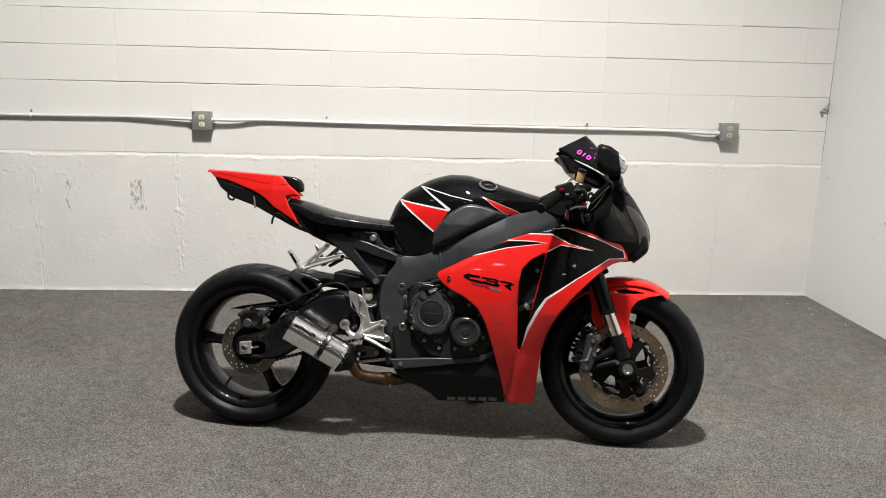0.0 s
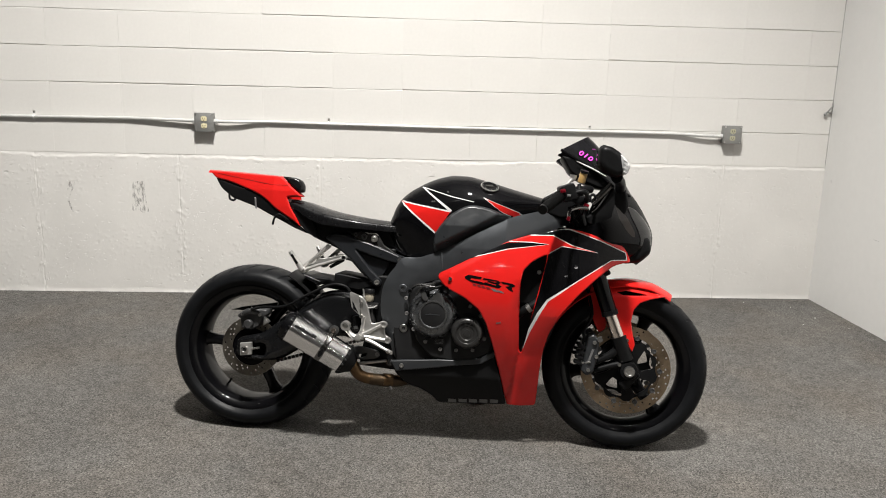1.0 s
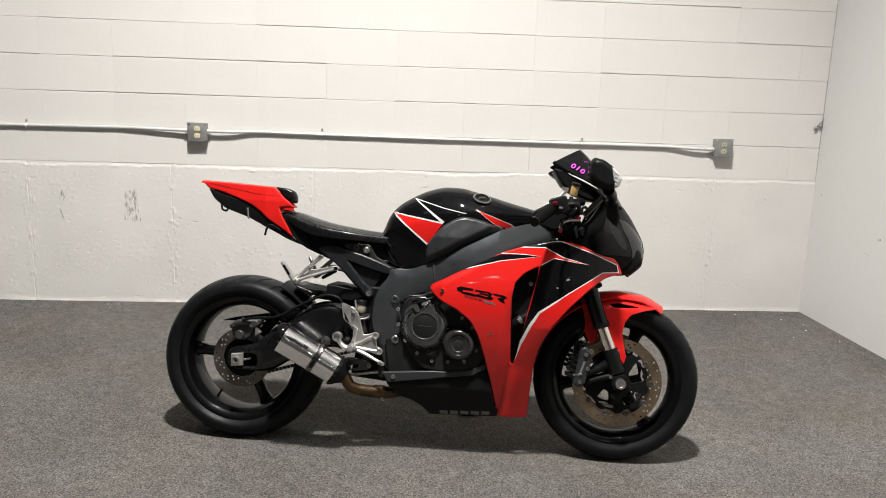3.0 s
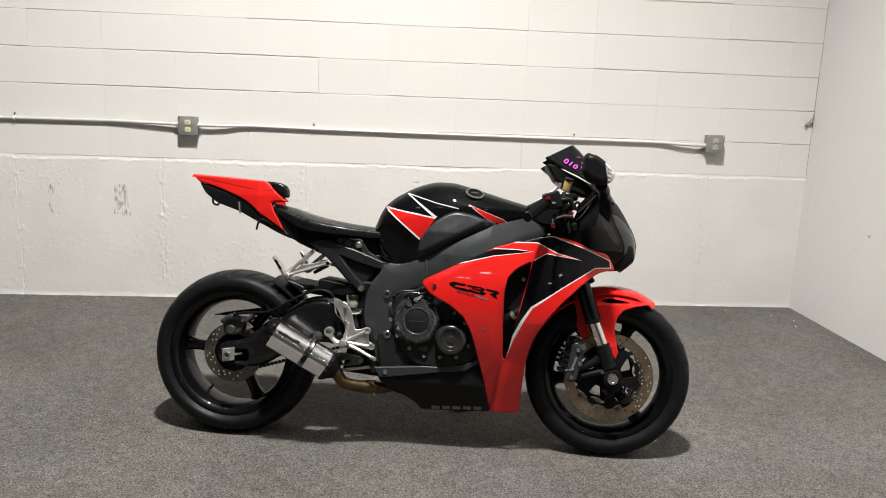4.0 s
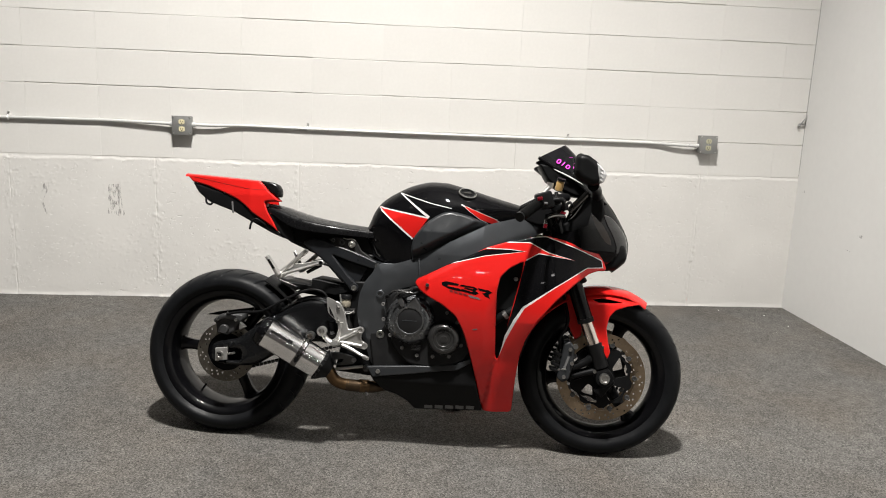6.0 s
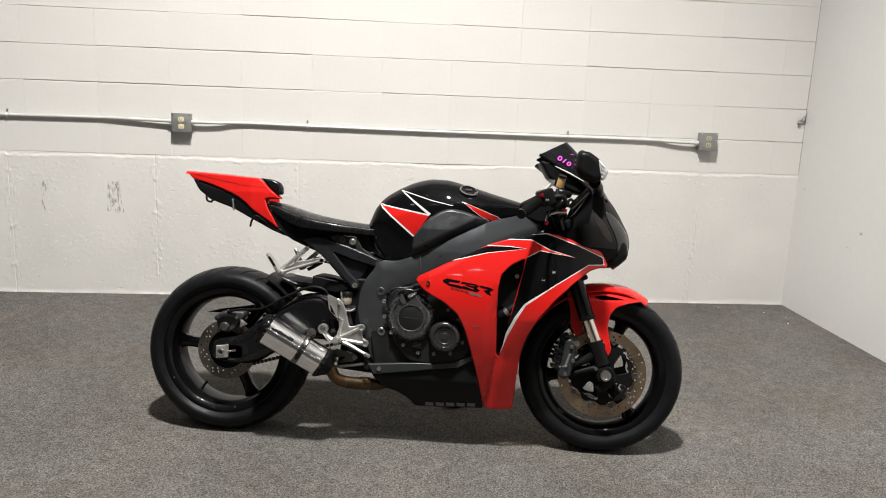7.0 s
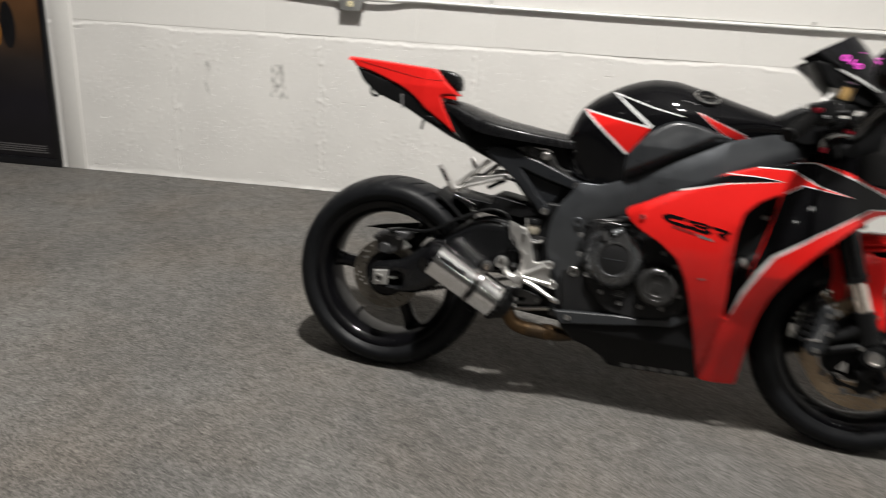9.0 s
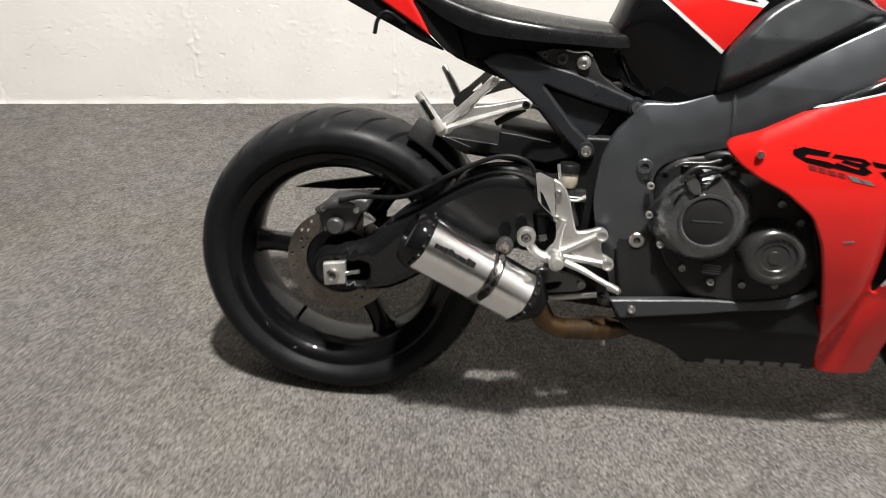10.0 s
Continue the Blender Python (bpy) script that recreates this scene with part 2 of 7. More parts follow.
    rise.inputs["Strength"].default_value, rise.inputs["Distance"].default_value = 1.0, 0.0005
    l.new(level.outputs[0], rise.inputs["Height"])
    l.new(rise.outputs[0], b.inputs["Normal"])
    tone = n.new("ShaderNodeMapRange")
    tone.inputs[1].default_value, tone.inputs[2].default_value = 0.3, 0.7
    tone.inputs[3].default_value, tone.inputs[4].default_value = 0.95, 1.03
    l.new(broad.outputs[0], tone.inputs[0])
    out = n.new("ShaderNodeVectorMath")
    out.operation = "SCALE"
    out.inputs[0].default_value = (0.635, 0.62, 0.593)
    l.new(tone.outputs[0], out.inputs["Scale"])
    l.new(out.outputs[0], b.inputs["Base Color"])
    b.inputs["Roughness"].default_value = 0.55
    return m


CONCRETE = concrete_material()


# ---- mesh helpers ----
class Sheet(list):
    """Vertices that bring their own shading normals."""

    normals = ()


def sheet_of(verts, normals):
    got = Sheet(verts)
    got.normals = normals
    return got


def finish(name, verts, faces, material, parent=None, label="", mats=None, smooth=40, slots=None):
    """One mesh object; slots: a material number for each face."""
    data = bpy.data.meshes.new(name)
    data.from_pydata([tuple(v) for v in verts], [], [tuple(f) for f in faces])
    for m in mats or [material]:
        data.materials.append(m)
    if slots is not None:
        data.polygons.foreach_set("material_index", slots)
    if isinstance(verts, Sheet):
        data.polygons.foreach_set("use_smooth", [True] * len(data.polygons))
        data.update()
        data.normals_split_custom_set_from_vertices([tuple(n) for n in verts.normals])
    elif smooth:
        data.polygons.foreach_set("use_smooth", [True] * len(data.polygons))
        data.set_sharp_from_angle(angle=radians(smooth))
    data.update()
    ob = new(name, data)
    if parent:
        ob.parent = parent
    if label:
        tagged(ob, label)
    return ob


def from_bm(bm):
    bm.verts.ensure_lookup_table()
    bmesh.ops.recalc_face_normals(bm, faces=bm.faces)
    for i, v in enumerate(bm.verts):
        v.index = i
    got = [tuple(v.co) for v in bm.verts], [[v.index for v in f.verts] for f in bm.faces]
    bm.free()
    return got


def part(name, bm, material, parent=None, label="", smooth=40):
    return finish(name, *from_bm(bm), material, parent, label, smooth=smooth)


def join(*pieces):
    """Several (verts, faces) as one."""
    verts, faces = [], []
    for v, f in pieces:
        faces += [[i + len(verts) for i in face] for face in f]
        verts += list(v)
    return verts, faces


def mirrored(piece):
    v, f = piece
    flip = [(x, -y, z) for x, y, z in v]
    if isinstance(v, Sheet):
        flip = sheet_of(flip, [(n[0], -n[1], n[2]) for n in v.normals])
    return flip, [list(reversed(face)) for face in f]


def box(lo, hi, bevel=0.0):
    bm = bmesh.new()
    bmesh.ops.create_cube(bm, size=1)
    lo, hi = Vector(lo), Vector(hi)
    for v in bm.verts:
        v.co = Vector(((lo[i] + hi[i]) / 2 + v.co[i] * (hi[i] - lo[i]) for i in range(3)))
    if bevel:
        bmesh.ops.bevel(bm, geom=bm.edges[:], offset=bevel, segments=2, affect="EDGES", profile=0.5)
    return from_bm(bm)


def moved(piece, m):
    v, f = piece
    return [tuple(m @ Vector(p)) for p in v], f


def lathe(profile, centre=(0, 0, 0), segs=48, closed=False):
    """Turns a profile of (radius, y) about the y axis through centre."""
    cx, cy, cz = centre
    verts, faces, n = [], [], len(profile)
    for k in range(segs):
        a = 2 * math.pi * k / segs
        verts += [(cx + r * math.cos(a), cy + y, cz + r * math.sin(a)) for r, y in profile]
    for k in range(segs):
        for i in range(n if closed else n - 1):
            j = (i + 1) % n
            a, b = k * n, (k + 1) % segs * n
            faces.append((a + i, a + j, b + j, b + i))
    if not closed:
        for i in (0, n - 1):
            if profile[i][0] > 1e-5:
                ring = [k * n + i for k in range(segs)]
                faces.append(ring if i else ring[::-1])
    bm = bmesh.new()
    vs = [bm.verts.new(v) for v in verts]
    for f in faces:
        bm.faces.new([vs[i] for i in f])
    bmesh.ops.remove_doubles(bm, verts=bm.verts, dist=1e-6)
    return from_bm(bm)


def glide(points, steps=6):
    """A smooth line through points of any dimension."""
    p = [np.array(q, float) for q in points]
    p = [2 * p[0] - p[1], *p, 2 * p[-1] - p[-2]]
    out = []
    for i in range(1, len(p) - 2):
        for k in range(steps):
            t = k / steps
            out.append(0.5 * (2 * p[i] + (p[i + 1] - p[i - 1]) * t + (2 * p[i - 1] - 5 * p[i] + 4 * p[i + 1] - p[i + 2]) * t * t
                              + (3 * p[i] - p[i - 1] - 3 * p[i + 1] + p[i + 2]) * t ** 3))
    return out + [p[-2]]


def tube(points, radius, segs=12, steps=6, flat=1.0):
    """A tube along a smooth line; radius may be one a point."""
    radii = radius if isinstance(radius, (list, tuple)) else [radius] * len(points)
    line = glide([(*p, r) for p, r in zip(points, radii)], steps)
    verts, faces = [], []
    side = None
    for i, q in enumerate(line):
        c = Vector(q[:3])
        a, b = Vector(line[max(i - 1, 0)][:3]), Vector(line[min(i + 1, len(line) - 1)][:3])
        way = (b - a).normalized()
        if side is None:
            side = way.orthogonal().normalized()
        side = (side - way * side.dot(way)).normalized()
        up = way.cross(side)
        for k in range(segs):
            t = 2 * math.pi * k / segs
            verts.append(tuple(c + float(q[3]) * (side * math.cos(t) + up * math.sin(t) * flat)))
    for i in range(len(line) - 1):
        for k in range(segs):
            j = (k + 1) % segs
            faces.append((i * segs + k, i * segs + j, (i + 1) * segs + j, (i + 1) * segs + k))
    faces += [list(range(segs))[::-1], list(range((len(line) - 1) * segs, len(line) * segs))]
    return verts, faces


def rod(a, b, radius, segs=14, end=None):
    return tube([a, b], [radius, end or radius], segs, 1)


def inside(poly, pts):
    """Which of pts (n x 2) lie in the polygon."""
    x, y = pts[:, 0], pts[:, 1]
    hit = np.zeros(len(pts), bool)
    for (x0, y0), (x1, y1) in zip(poly, np.roll(poly, -1, 0)):
        if y0 != y1:
            hit ^= ((y0 > y) != (y1 > y)) & (x < (x1 - x0) * (y - y0) / (y1 - y0) + x0)
    return hit


def off_line(poly, pts):
    """How far pts are from the closed line."""
    best = np.full(len(pts), 9.0)
    for a, b in zip(np.array(poly), np.roll(poly, -1, 0)):
        d = b - a
        t = np.clip(((pts - a) @ d) / max(d @ d, 1e-12), 0, 1)
        best = np.minimum(best, np.hypot(*(pts - a - t[:, None] * d).T))
    return best


def rounded(poly, cut=0.01, steps=3):
    """A closed polygon with its corners cut round."""
    p, out = np.array(poly, float), []
    for i in range(len(p)):
        a, b, c = p[i - 1], p[i], p[(i + 1) % len(p)]
        ra, rc = min(cut, np.linalg.norm(a - b) / 2.1), min(cut, np.linalg.norm(c - b) / 2.1)
        s, e = b + (a - b) / np.linalg.norm(a - b) * ra, b + (c - b) / np.linalg.norm(c - b) * rc
        for k in range(steps + 1):
            t = k / steps
            out.append((1 - t) ** 2 * s + 2 * t * (1 - t) * b + t * t * e)
    return np.array(out)


def loop(points, steps=5):
    """A smooth closed line through points."""
    p = [np.array(q, float) for q in points]
    n = len(p)
    line = glide([p[-1], *p, p[0], p[1]], steps)
    return np.array(line[steps:steps * (n + 1)])


def band(line, width):
    """The closed outline of a stripe along a line; width: one, or one a point."""
    p = np.array(line, float)
    widths = np.broadcast_to(width, len(p))
    left, right = [], []
    for i in range(len(p)):
        d0 = p[i] - p[i - 1] if i else p[1] - p[0]
        d1 = p[i + 1] - p[i] if i < len(p) - 1 else d0
        n0, n1 = (np.array((-d[1], d[0])) / np.linalg.norm(d) for d in (d0, d1))
        m = n0 + n1
        m = m / max(m @ m, 0.5) * widths[i]
        left.append(p[i] + m)
        right.append(p[i] - m)
    return np.array(left + right[::-1])


def inset(poly, by, step):
    """Points at a distance on both sides of a closed line, evenly spaced along it."""
    out, p = [], np.array(poly, float)
    for a, b in zip(p, np.roll(p, -1, 0)):
        size = np.linalg.norm(b - a)
        if size < 1e-9:
            continue
        n = np.array((a[1] - b[1], b[0] - a[0])) / size * by
        k = max(1, int(size / step))
        for i in range(k):
            m = a + (b - a) * (i + 0.5) / k
            out += [m + n, m - n]
    return np.array(out)


def panel(outline, surface, holes=(), paints=(), res=0.012, thick=0.004, edge=0.006):
    """A sheet over an outline in (u, v). surface(u, v, inset) gives its points, inset being how far they lie under the skin.
    paints: (polygon, slot) laid into the sheet. Returns verts, faces, slots."""
    from mathutils.geometry import delaunay_2d_cdt
    rims = [np.array(outline, float), *(np.array(h, float) for h in holes)]
    verts, edges = [], []
    fine = min(res, max(1.5 * edge, 0.004)) if edge > 0.0015 else res
    for poly in [*rims, *(np.array(p, float) for p, _ in paints)]:
        dense = []
        for a, b in zip(poly, np.roll(poly, -1, 0)):
            k = max(1, int(np.linalg.norm(b - a) / fine))
            dense += [a + (b - a) * i / k for i in range(k)]
        first = len(verts)
        verts += dense
        edges += [(first + i, first + (i + 1) % len(dense)) for i in range(len(dense))]
    lo, hi = rims[0].min(0), rims[0].max(0)
    gx, gy = np.meshgrid(np.arange(lo[0], hi[0], res), np.arange(lo[1], hi[1], res * 0.87))
    gx[1::2] += res / 2
    grid = np.stack([gx.ravel(), gy.ravel()], 1)
    keep = inside(rims[0], grid)
    for poly in [*rims, *(p for p, _ in paints)]:
        keep &= off_line(poly, grid) > res * 0.45
    for poly in rims:
        keep &= off_line(poly, grid) > (edge + res * 0.4 if edge > 0.0015 else 0)
    for h in rims[1:]:
        keep &= ~inside(h, grid)
    verts += list(grid[keep])
    if edge > 0.0015:
        for poly in rims:
            for share in (0.15, 0.5, 1.0):
                ring = inset(poly, edge * share, fine)
                clear = off_line(rims[0], ring) > edge * share * 0.9
                for r in rims[1:]:
                    clear &= off_line(r, ring) > edge * share * 0.9
                verts += [v for v, k in zip(ring, clear & inside(rims[0], ring)) if k]
    got = delaunay_2d_cdt([Vector(v) for v in verts], edges, [], 0, 1e-5)
    flat, tris = np.array([tuple(v) for v in got[0]]), [list(f) for f in got[2]]
    mid = np.array([flat[f].mean(0) for f in tris])
    ok = inside(rims[0], mid)
    for h in rims[1:]:
        ok &= ~inside(h, mid)
    paint = np.zeros(len(tris), int)
    for poly, slot in paints:
        paint[inside(np.array(poly, float), mid)] = slot
    tris = [f for f, k in zip(tris, ok) if k]
    slots = list(paint[ok])
    used = sorted({i for f in tris for i in f})
    at = {i: k for k, i in enumerate(used)}
    flat = flat[used]
    tris = [[at[i] for i in f] for f in tris]
    near = np.full(len(flat), 9.0)
    for r in rims:
        near = np.minimum(near, off_line(r, flat))
    t = np.clip(1 - near / edge, 0, 1) if edge else np.zeros(len(flat))
    drop = edge * (1 - np.sqrt(np.maximum(1 - t * t, 0)))
    front = [tuple(surface(u, v, d)) for (u, v), d in zip(flat, drop)]
    if surface_turned(front, tris):
        tris = [f[::-1] for f in tris]
    n = len(front)
    back = [tuple(surface(u, v, max(thick, d + 0.001))) for (u, v), d in zip(flat, drop)]
    count = {}
    for f in tris:
        for a, b in zip(f, f[1:] + f[:1]):
            count[a, b] = 1
    rim = [(a, b) for a, b in count if (b, a) not in count]
    faces = tris + [[i + n for i in f[::-1]] for f in tris] + [[b, a, a + n, b + n] for a, b in rim]
    edge_paint = {}
    for f, s in zip(tris, slots):
        for a, b in zip(f, f[1:] + f[:1]):
            edge_paint[a, b] = s
    # shading normals: the skin's own, turned outward round the edge
    e, normals = 0.0015, []
    slope = np.stack([off_near(rims, flat + (e, 0)) - off_near(rims, flat - (e, 0)), off_near(rims, flat + (0, e)) - off_near(rims, flat - (0, e))], 1)

    def span(u, v):
        """How the skin runs along u and along v."""
        u0, u1, v0, v1 = max(u - e, lo[0]), min(u + e, hi[0]), max(v - e, lo[1]), min(v + e, hi[1])
        return Vector(surface(u1, v, 0)) - Vector(surface(u0, v, 0)), Vector(surface(u, v1, 0)) - Vector(surface(u, v0, 0))

    for k, (u, v) in enumerate(flat):
        du, dv = span(u, v)
        n_ = du.cross(dv)
        if n_.length < 1e-12:
            n_ = Vector((0, -1, 0))
        n_.normalize()
        normals.append(n_)
    if surface_turned([surface(u, v, 0) for u, v in flat], tris):
        normals = [-n_ for n_ in normals]
    face_sum = sum(((Vector(front[b]) - Vector(front[a])).cross(Vector(front[c]) - Vector(front[a])).dot(normals[a]) for a, b, c in tris), 0.0)
    if face_sum < 0:
        normals = [-n_ for n_ in normals]
    if edge:
        for k, (u, v) in enumerate(flat):
            if t[k] > 0:
                g = slope[k] / max(np.linalg.norm(slope[k]), 1e-9)
                du, dv = span(u, v)
                away = -(du * float(g[0]) + dv * float(g[1]))
                if away.length > 1e-9:
                    s_ = min(float(t[k]), 0.9)
                    normals[k] = (normals[k] * math.sqrt(1 - s_ * s_) + away.normalized() * s_).normalized()
    backs = [-n_ for n_ in normals]
    for k, (u, v) in enumerate(flat):
        if near[k] < 1e-5:
            du, dv = span(u, v)
            away = -(du * float(slope[k][0]) + dv * float(slope[k][1]))
            backs[k] = away.normalized() if away.length > 1e-9 else backs[k]
    points = front + back if 0 < edge <= 0.0015 else sheet_of(front + back, normals + backs)
    return points, faces, slots + slots + [edge_paint[e_] for e_ in rim]


def off_near(rims, pts):
    """Signed distance to the nearest rim: positive within the sheet."""
    near, within = np.full(len(pts), 9.0), inside(rims[0], pts)
    for r in rims:
        near = np.minimum(near, off_line(r, pts))
    for r in rims[1:]:
        within &= ~inside(r, pts)
    return np.where(within, near, -near)


def surface_turned(front, tris):
    """Whether a right-hand sheet faces the bike's middle (or the floor) instead of outward."""
    total = Vector()
    for a, b, c in tris:
        total += (Vector(front[b]) - Vector(front[a])).cross(Vector(front[c]) - Vector(front[a]))
    return total.y > 0


def both(name, piece, mats, parent, label="", smooth=50):
    """A right-hand part and its left-hand twin."""
    v, f, *s = piece
    obs = []
    for p in ((v, f), mirrored((v, f))):
        obs.append(finish(name, *p, None, parent, label, mats, smooth, s[0] if s else None))
    return obs


def plate(outline, y0, y1, holes=(), edge=0.004, res=0.02):
    """A thick plate on an outline in (x, z), from y0 (outer face, towards -y) to y1, with a worn outer edge."""
    return panel(outline, lambda u, v, d: (u, y0 + min(d, abs(y1 - y0)), v), holes, (), res, abs(y1 - y0), edge)[:2]


def screw(place, radius=0.007, high=0.005, way=-1):
    """A socket-head screw that looks along y."""
    x, y, z = place
    prof = [(radius * 0.5, 0.55 * high), (radius * 0.55, high), (radius * 0.9, high), (radius, high * 0.7), (radius, -0.002)]
    return lathe([(1e-6, 0.55 * high), *prof], (0, 0, 0), 12) if place is None else moved(
        lathe([(1e-6, 0.55 * high), *prof], (0, 0, 0), 12), Matrix.Translation((x, y, z)) @ Matrix.Diagonal((1, way, 1, 1)))


def curve_of(*pairs):
    xs, ys = zip(*pairs)
    return lambda x: float(np.interp(x, xs, ys))


# ---- the room ----
def room():
    floor = part_box("floor", (WEST, SOUTH, -0.1), (EAST + 0.12, NORTH + 0.2, 0), CARPET)
    tagged(floor, "worn grey flecked carpet on the floor", "floor", kind="structure")
    ceil = part_box("ceiling", (WEST, SOUTH, CEIL), (EAST + 0.12, NORTH + 0.2, CEIL + 0.1), CEILING)
    tagged(ceil, "unseen dark ceiling that keeps bounced light low", "ceiling", kind="structure")
    east = part_box("wall_east", (EAST, SOUTH, 0), (EAST + 0.12, NORTH, CEIL), BOARD)
    tagged(east, "smooth white painted wallboard partition wall", "wall", kind="structure")
    west = part_box("wall_west", (WEST - 0.12, SOUTH, 0), (WEST, NORTH + 0.2, CEIL), UNSEEN_WALL)
    tagged(west, "unseen dark wall that keeps bounced light low", "wall", kind="structure")
    south = part_box("wall_south", (WEST, SOUTH - 0.12, 0), (EAST + 0.12, SOUTH, CEIL), UNSEEN_WALL)
    tagged(south, "unseen dark wall that keeps bounced light low", "wall", kind="structure")


def part_box(name, lo, hi, material, parent=None, bevel=0.0):
    return finish(name, *box(lo, hi, bevel), material, parent, smooth=30 if bevel else 0)


room()

BLOCK_X, BLOCK_Z, LEDGE = 0.406, 0.203, 0.841


def north_wall():
    wall = part_box("wall_north", (WEST, NORTH + 0.006, LEDGE), (EAST, NORTH + 0.2, CEIL), MORTAR)
    tagged(wall, "cream painted concrete block wall over a rough poured footing", "wall", kind="structure")
    # the poured lower wall, uneven, with form joints and pits
    step, verts, faces = 0.0065, [], []
    zs = [*np.arange(0, 0.775, step), *np.arange(0.775, LEDGE + 0.0145, 0.005)]
    joints = (-2.35, -1.52, -0.69, 1.78)
    xs = sorted({round(x, 4) for x in [*np.arange(-3.9, -3.0, 0.02), *np.arange(-3.0, EAST + 0.03, step), *(j + d for j in joints for d in np.arange(-0.036, 0.037, 0.004))]})
    for x in xs:
        lip = LEDGE - 0.016 + 0.014 * noise.noise((x * 2.5, 0, 9)) + 0.010 * noise.noise((x * 16, 0, 2)) + 0.006 * noise.noise((x * 45, 0, 6))
        for z in zs:
            y = -0.002 + 0.0025 * noise.noise((x * 1.3, z * 1.7, 0)) + 0.0006 * noise.noise((x * 9, z * 9, 3))
            for j in joints:
                off = x - j - 0.008 * noise.noise((0, z * 3.5, j)) - 0.004 * noise.noise((0, z * 24, j))
                if abs(off) < 0.05:
                    rough = max(0.0, 0.45 + noise.noise((j * 3, z * 7, 1)))
                    y += 0.0045 * rough * max(0, 1 - abs(off) / 0.004)
                    y -= 0.008 * max(0, noise.noise((x * 42, z * 42, j)) - 0.16) * max(0, 1 - abs(off) / 0.045)
            top = z - lip
            y -= 0.005 * max(0, 1 - abs(top + 0.004) / 0.011) * max(0, noise.noise((x * 22, z * 30, 7)) - 0.02)
            patch = min(1, max(0, 0.42 + 1.3 * noise.noise((x * 2.1, z * 5.0, 11)) - 0.5 * max(0, z - 0.6)))
            pit = noise.noise((x * 24, z * 44, 13)) + 0.35 * noise.noise((x * 60, z * 80, 14))
            y += 0.006 * max(0, pit - 0.64 + 0.22 * patch) * patch - 0.0022 * patch * max(0, 0.1 - abs(pit - 0.48 + 0.22 * patch)) / 0.1
            foot = max(0, 1 - z / (0.028 + 0.02 * noise.noise((x * 3, 0, 4)))) ** 2
            y -= 0.004 * foot * (1 + noise.noise((x * 14, z * 20, 4)))
            if z > lip:
                y += min(1, (z - lip) / 0.012) * 0.0035
            if z > LEDGE + 0.003:
                y = 0.0012
            verts.append((x, min(y, 0.010), z))
    m = len(zs)
    for i in range(len(xs) - 1):
        for k in range(m - 1):
            a = i * m + k
            faces.append((a, a + m, a + m + 1, a + 1))
    footing = finish("footing", verts, faces, CONCRETE, wall, "rough cream painted poured concrete lower wall", smooth=60)
    part_box("footing_core", (WEST, NORTH + 0.016, 0), (EAST, NORTH + 0.2, LEDGE - 0.002), CONCRETE, wall)
    # the blocks in stacked courses
    hx, hz = BLOCK_X / 2, BLOCK_Z / 2
    shaper = random.Random(7)

    def block_mesh(name, left, right, gap, seam):
        """A painted block face: its lower edge uneven over a joint that the paint fills more or less, its sides nearly filled."""
        xs, under, over = np.linspace(left, right, 9), [], []
        for x in xs:
            under.append(gap * shaper.uniform(0.6, 1.3) + 0.0003)
            over.append(0.0024 * shaper.uniform(0.7, 1.4))
        ring = lambda y, cut, side_cut: [(min(max(x, left + side_cut), right - side_cut), y, -hz + u * cut) for x, u in zip(xs, under)] + [(min(max(x, left + side_cut), right - side_cut), y, hz - 0.0002 - o * max(cut - 1, 0)) for x, o in reversed(list(zip(xs, over)))]
        verts = ring(0.007, 1.0, 0.0) + ring(0.002, 1.0, seam * 0.6) + ring(0.0, 1.9, seam)
        n, faces = 18, [tuple(range(36, 54))]
        for o in (0, n):
            faces += [(o + i, o + (i + 1) % n, o + n + (i + 1) % n, o + n + i) for i in range(n)]
        data = bpy.data.meshes.new(name)
        data.from_pydata(verts, [], faces)
        data.materials.append(PAINT)
        return data

    gaps = ((0.0010, 0.0001), (0.0018, 0.0001), (0.0026, 0.0003), (0.0014, 0.0005), (0.0036, 0.0001), (0.0021, 0.0002))
    whole = [block_mesh("block", -hx, hx, *g) for g in gaps]
    short = [block_mesh("cut_block", -hx, EAST - 2.436 - 0.0015, *g) for g in gaps]
    rest, rng = [], random.Random(2)
    for k in range(40):
        z = LEDGE + BLOCK_Z * (k + 0.5)
        if z + BLOCK_Z / 2 > CEIL:
            break
        for i in range(-17, 12):
            x = BLOCK_X * (i - 5)
            if x - hx < WEST:
                continue
            data = (short if i == 11 else whole)[rng.randrange(len(gaps))]
            place = Matrix.Translation((x + rng.uniform(-1, 1) * 0.0002, NORTH + rng.uniform(-1, 1) * 0.0004, z + rng.uniform(-1, 1) * 0.0008)) @ Matrix.Rotation(rng.uniform(-1, 1) * 0.0022, 4, "X") @ Matrix.Rotation(rng.uniform(-1, 1) * 0.0008, 4, "Z")
            if x > -3.8 and k < 8:
                ob = new("block", data)
                ob.parent, ob.matrix_basis = wall, place
            else:
                rest.append(moved(([tuple(v.co) for v in data.vertices], [list(p.vertices) for p in data.polygons]), place))
    tagged(finish("upper_blocks", *join(*rest), PAINT, wall, smooth=0), kind="stuff")
    return wall


north_wall()


# ---- the motorcycle: x ahead from the rear contact, y to its left, z up ----
bike = tagged(new("motorcycle"), "glossy red and black sport motorcycle leaning on its side stand", "motorcycle")
bike.matrix_basis = pose(-0.764, -1.827, -0.005, -9.5, 0, -9)


def add(name, piece, material, parent=bike, label="", smooth=40):
    return finish(name, *piece, material, parent, label, smooth=smooth)


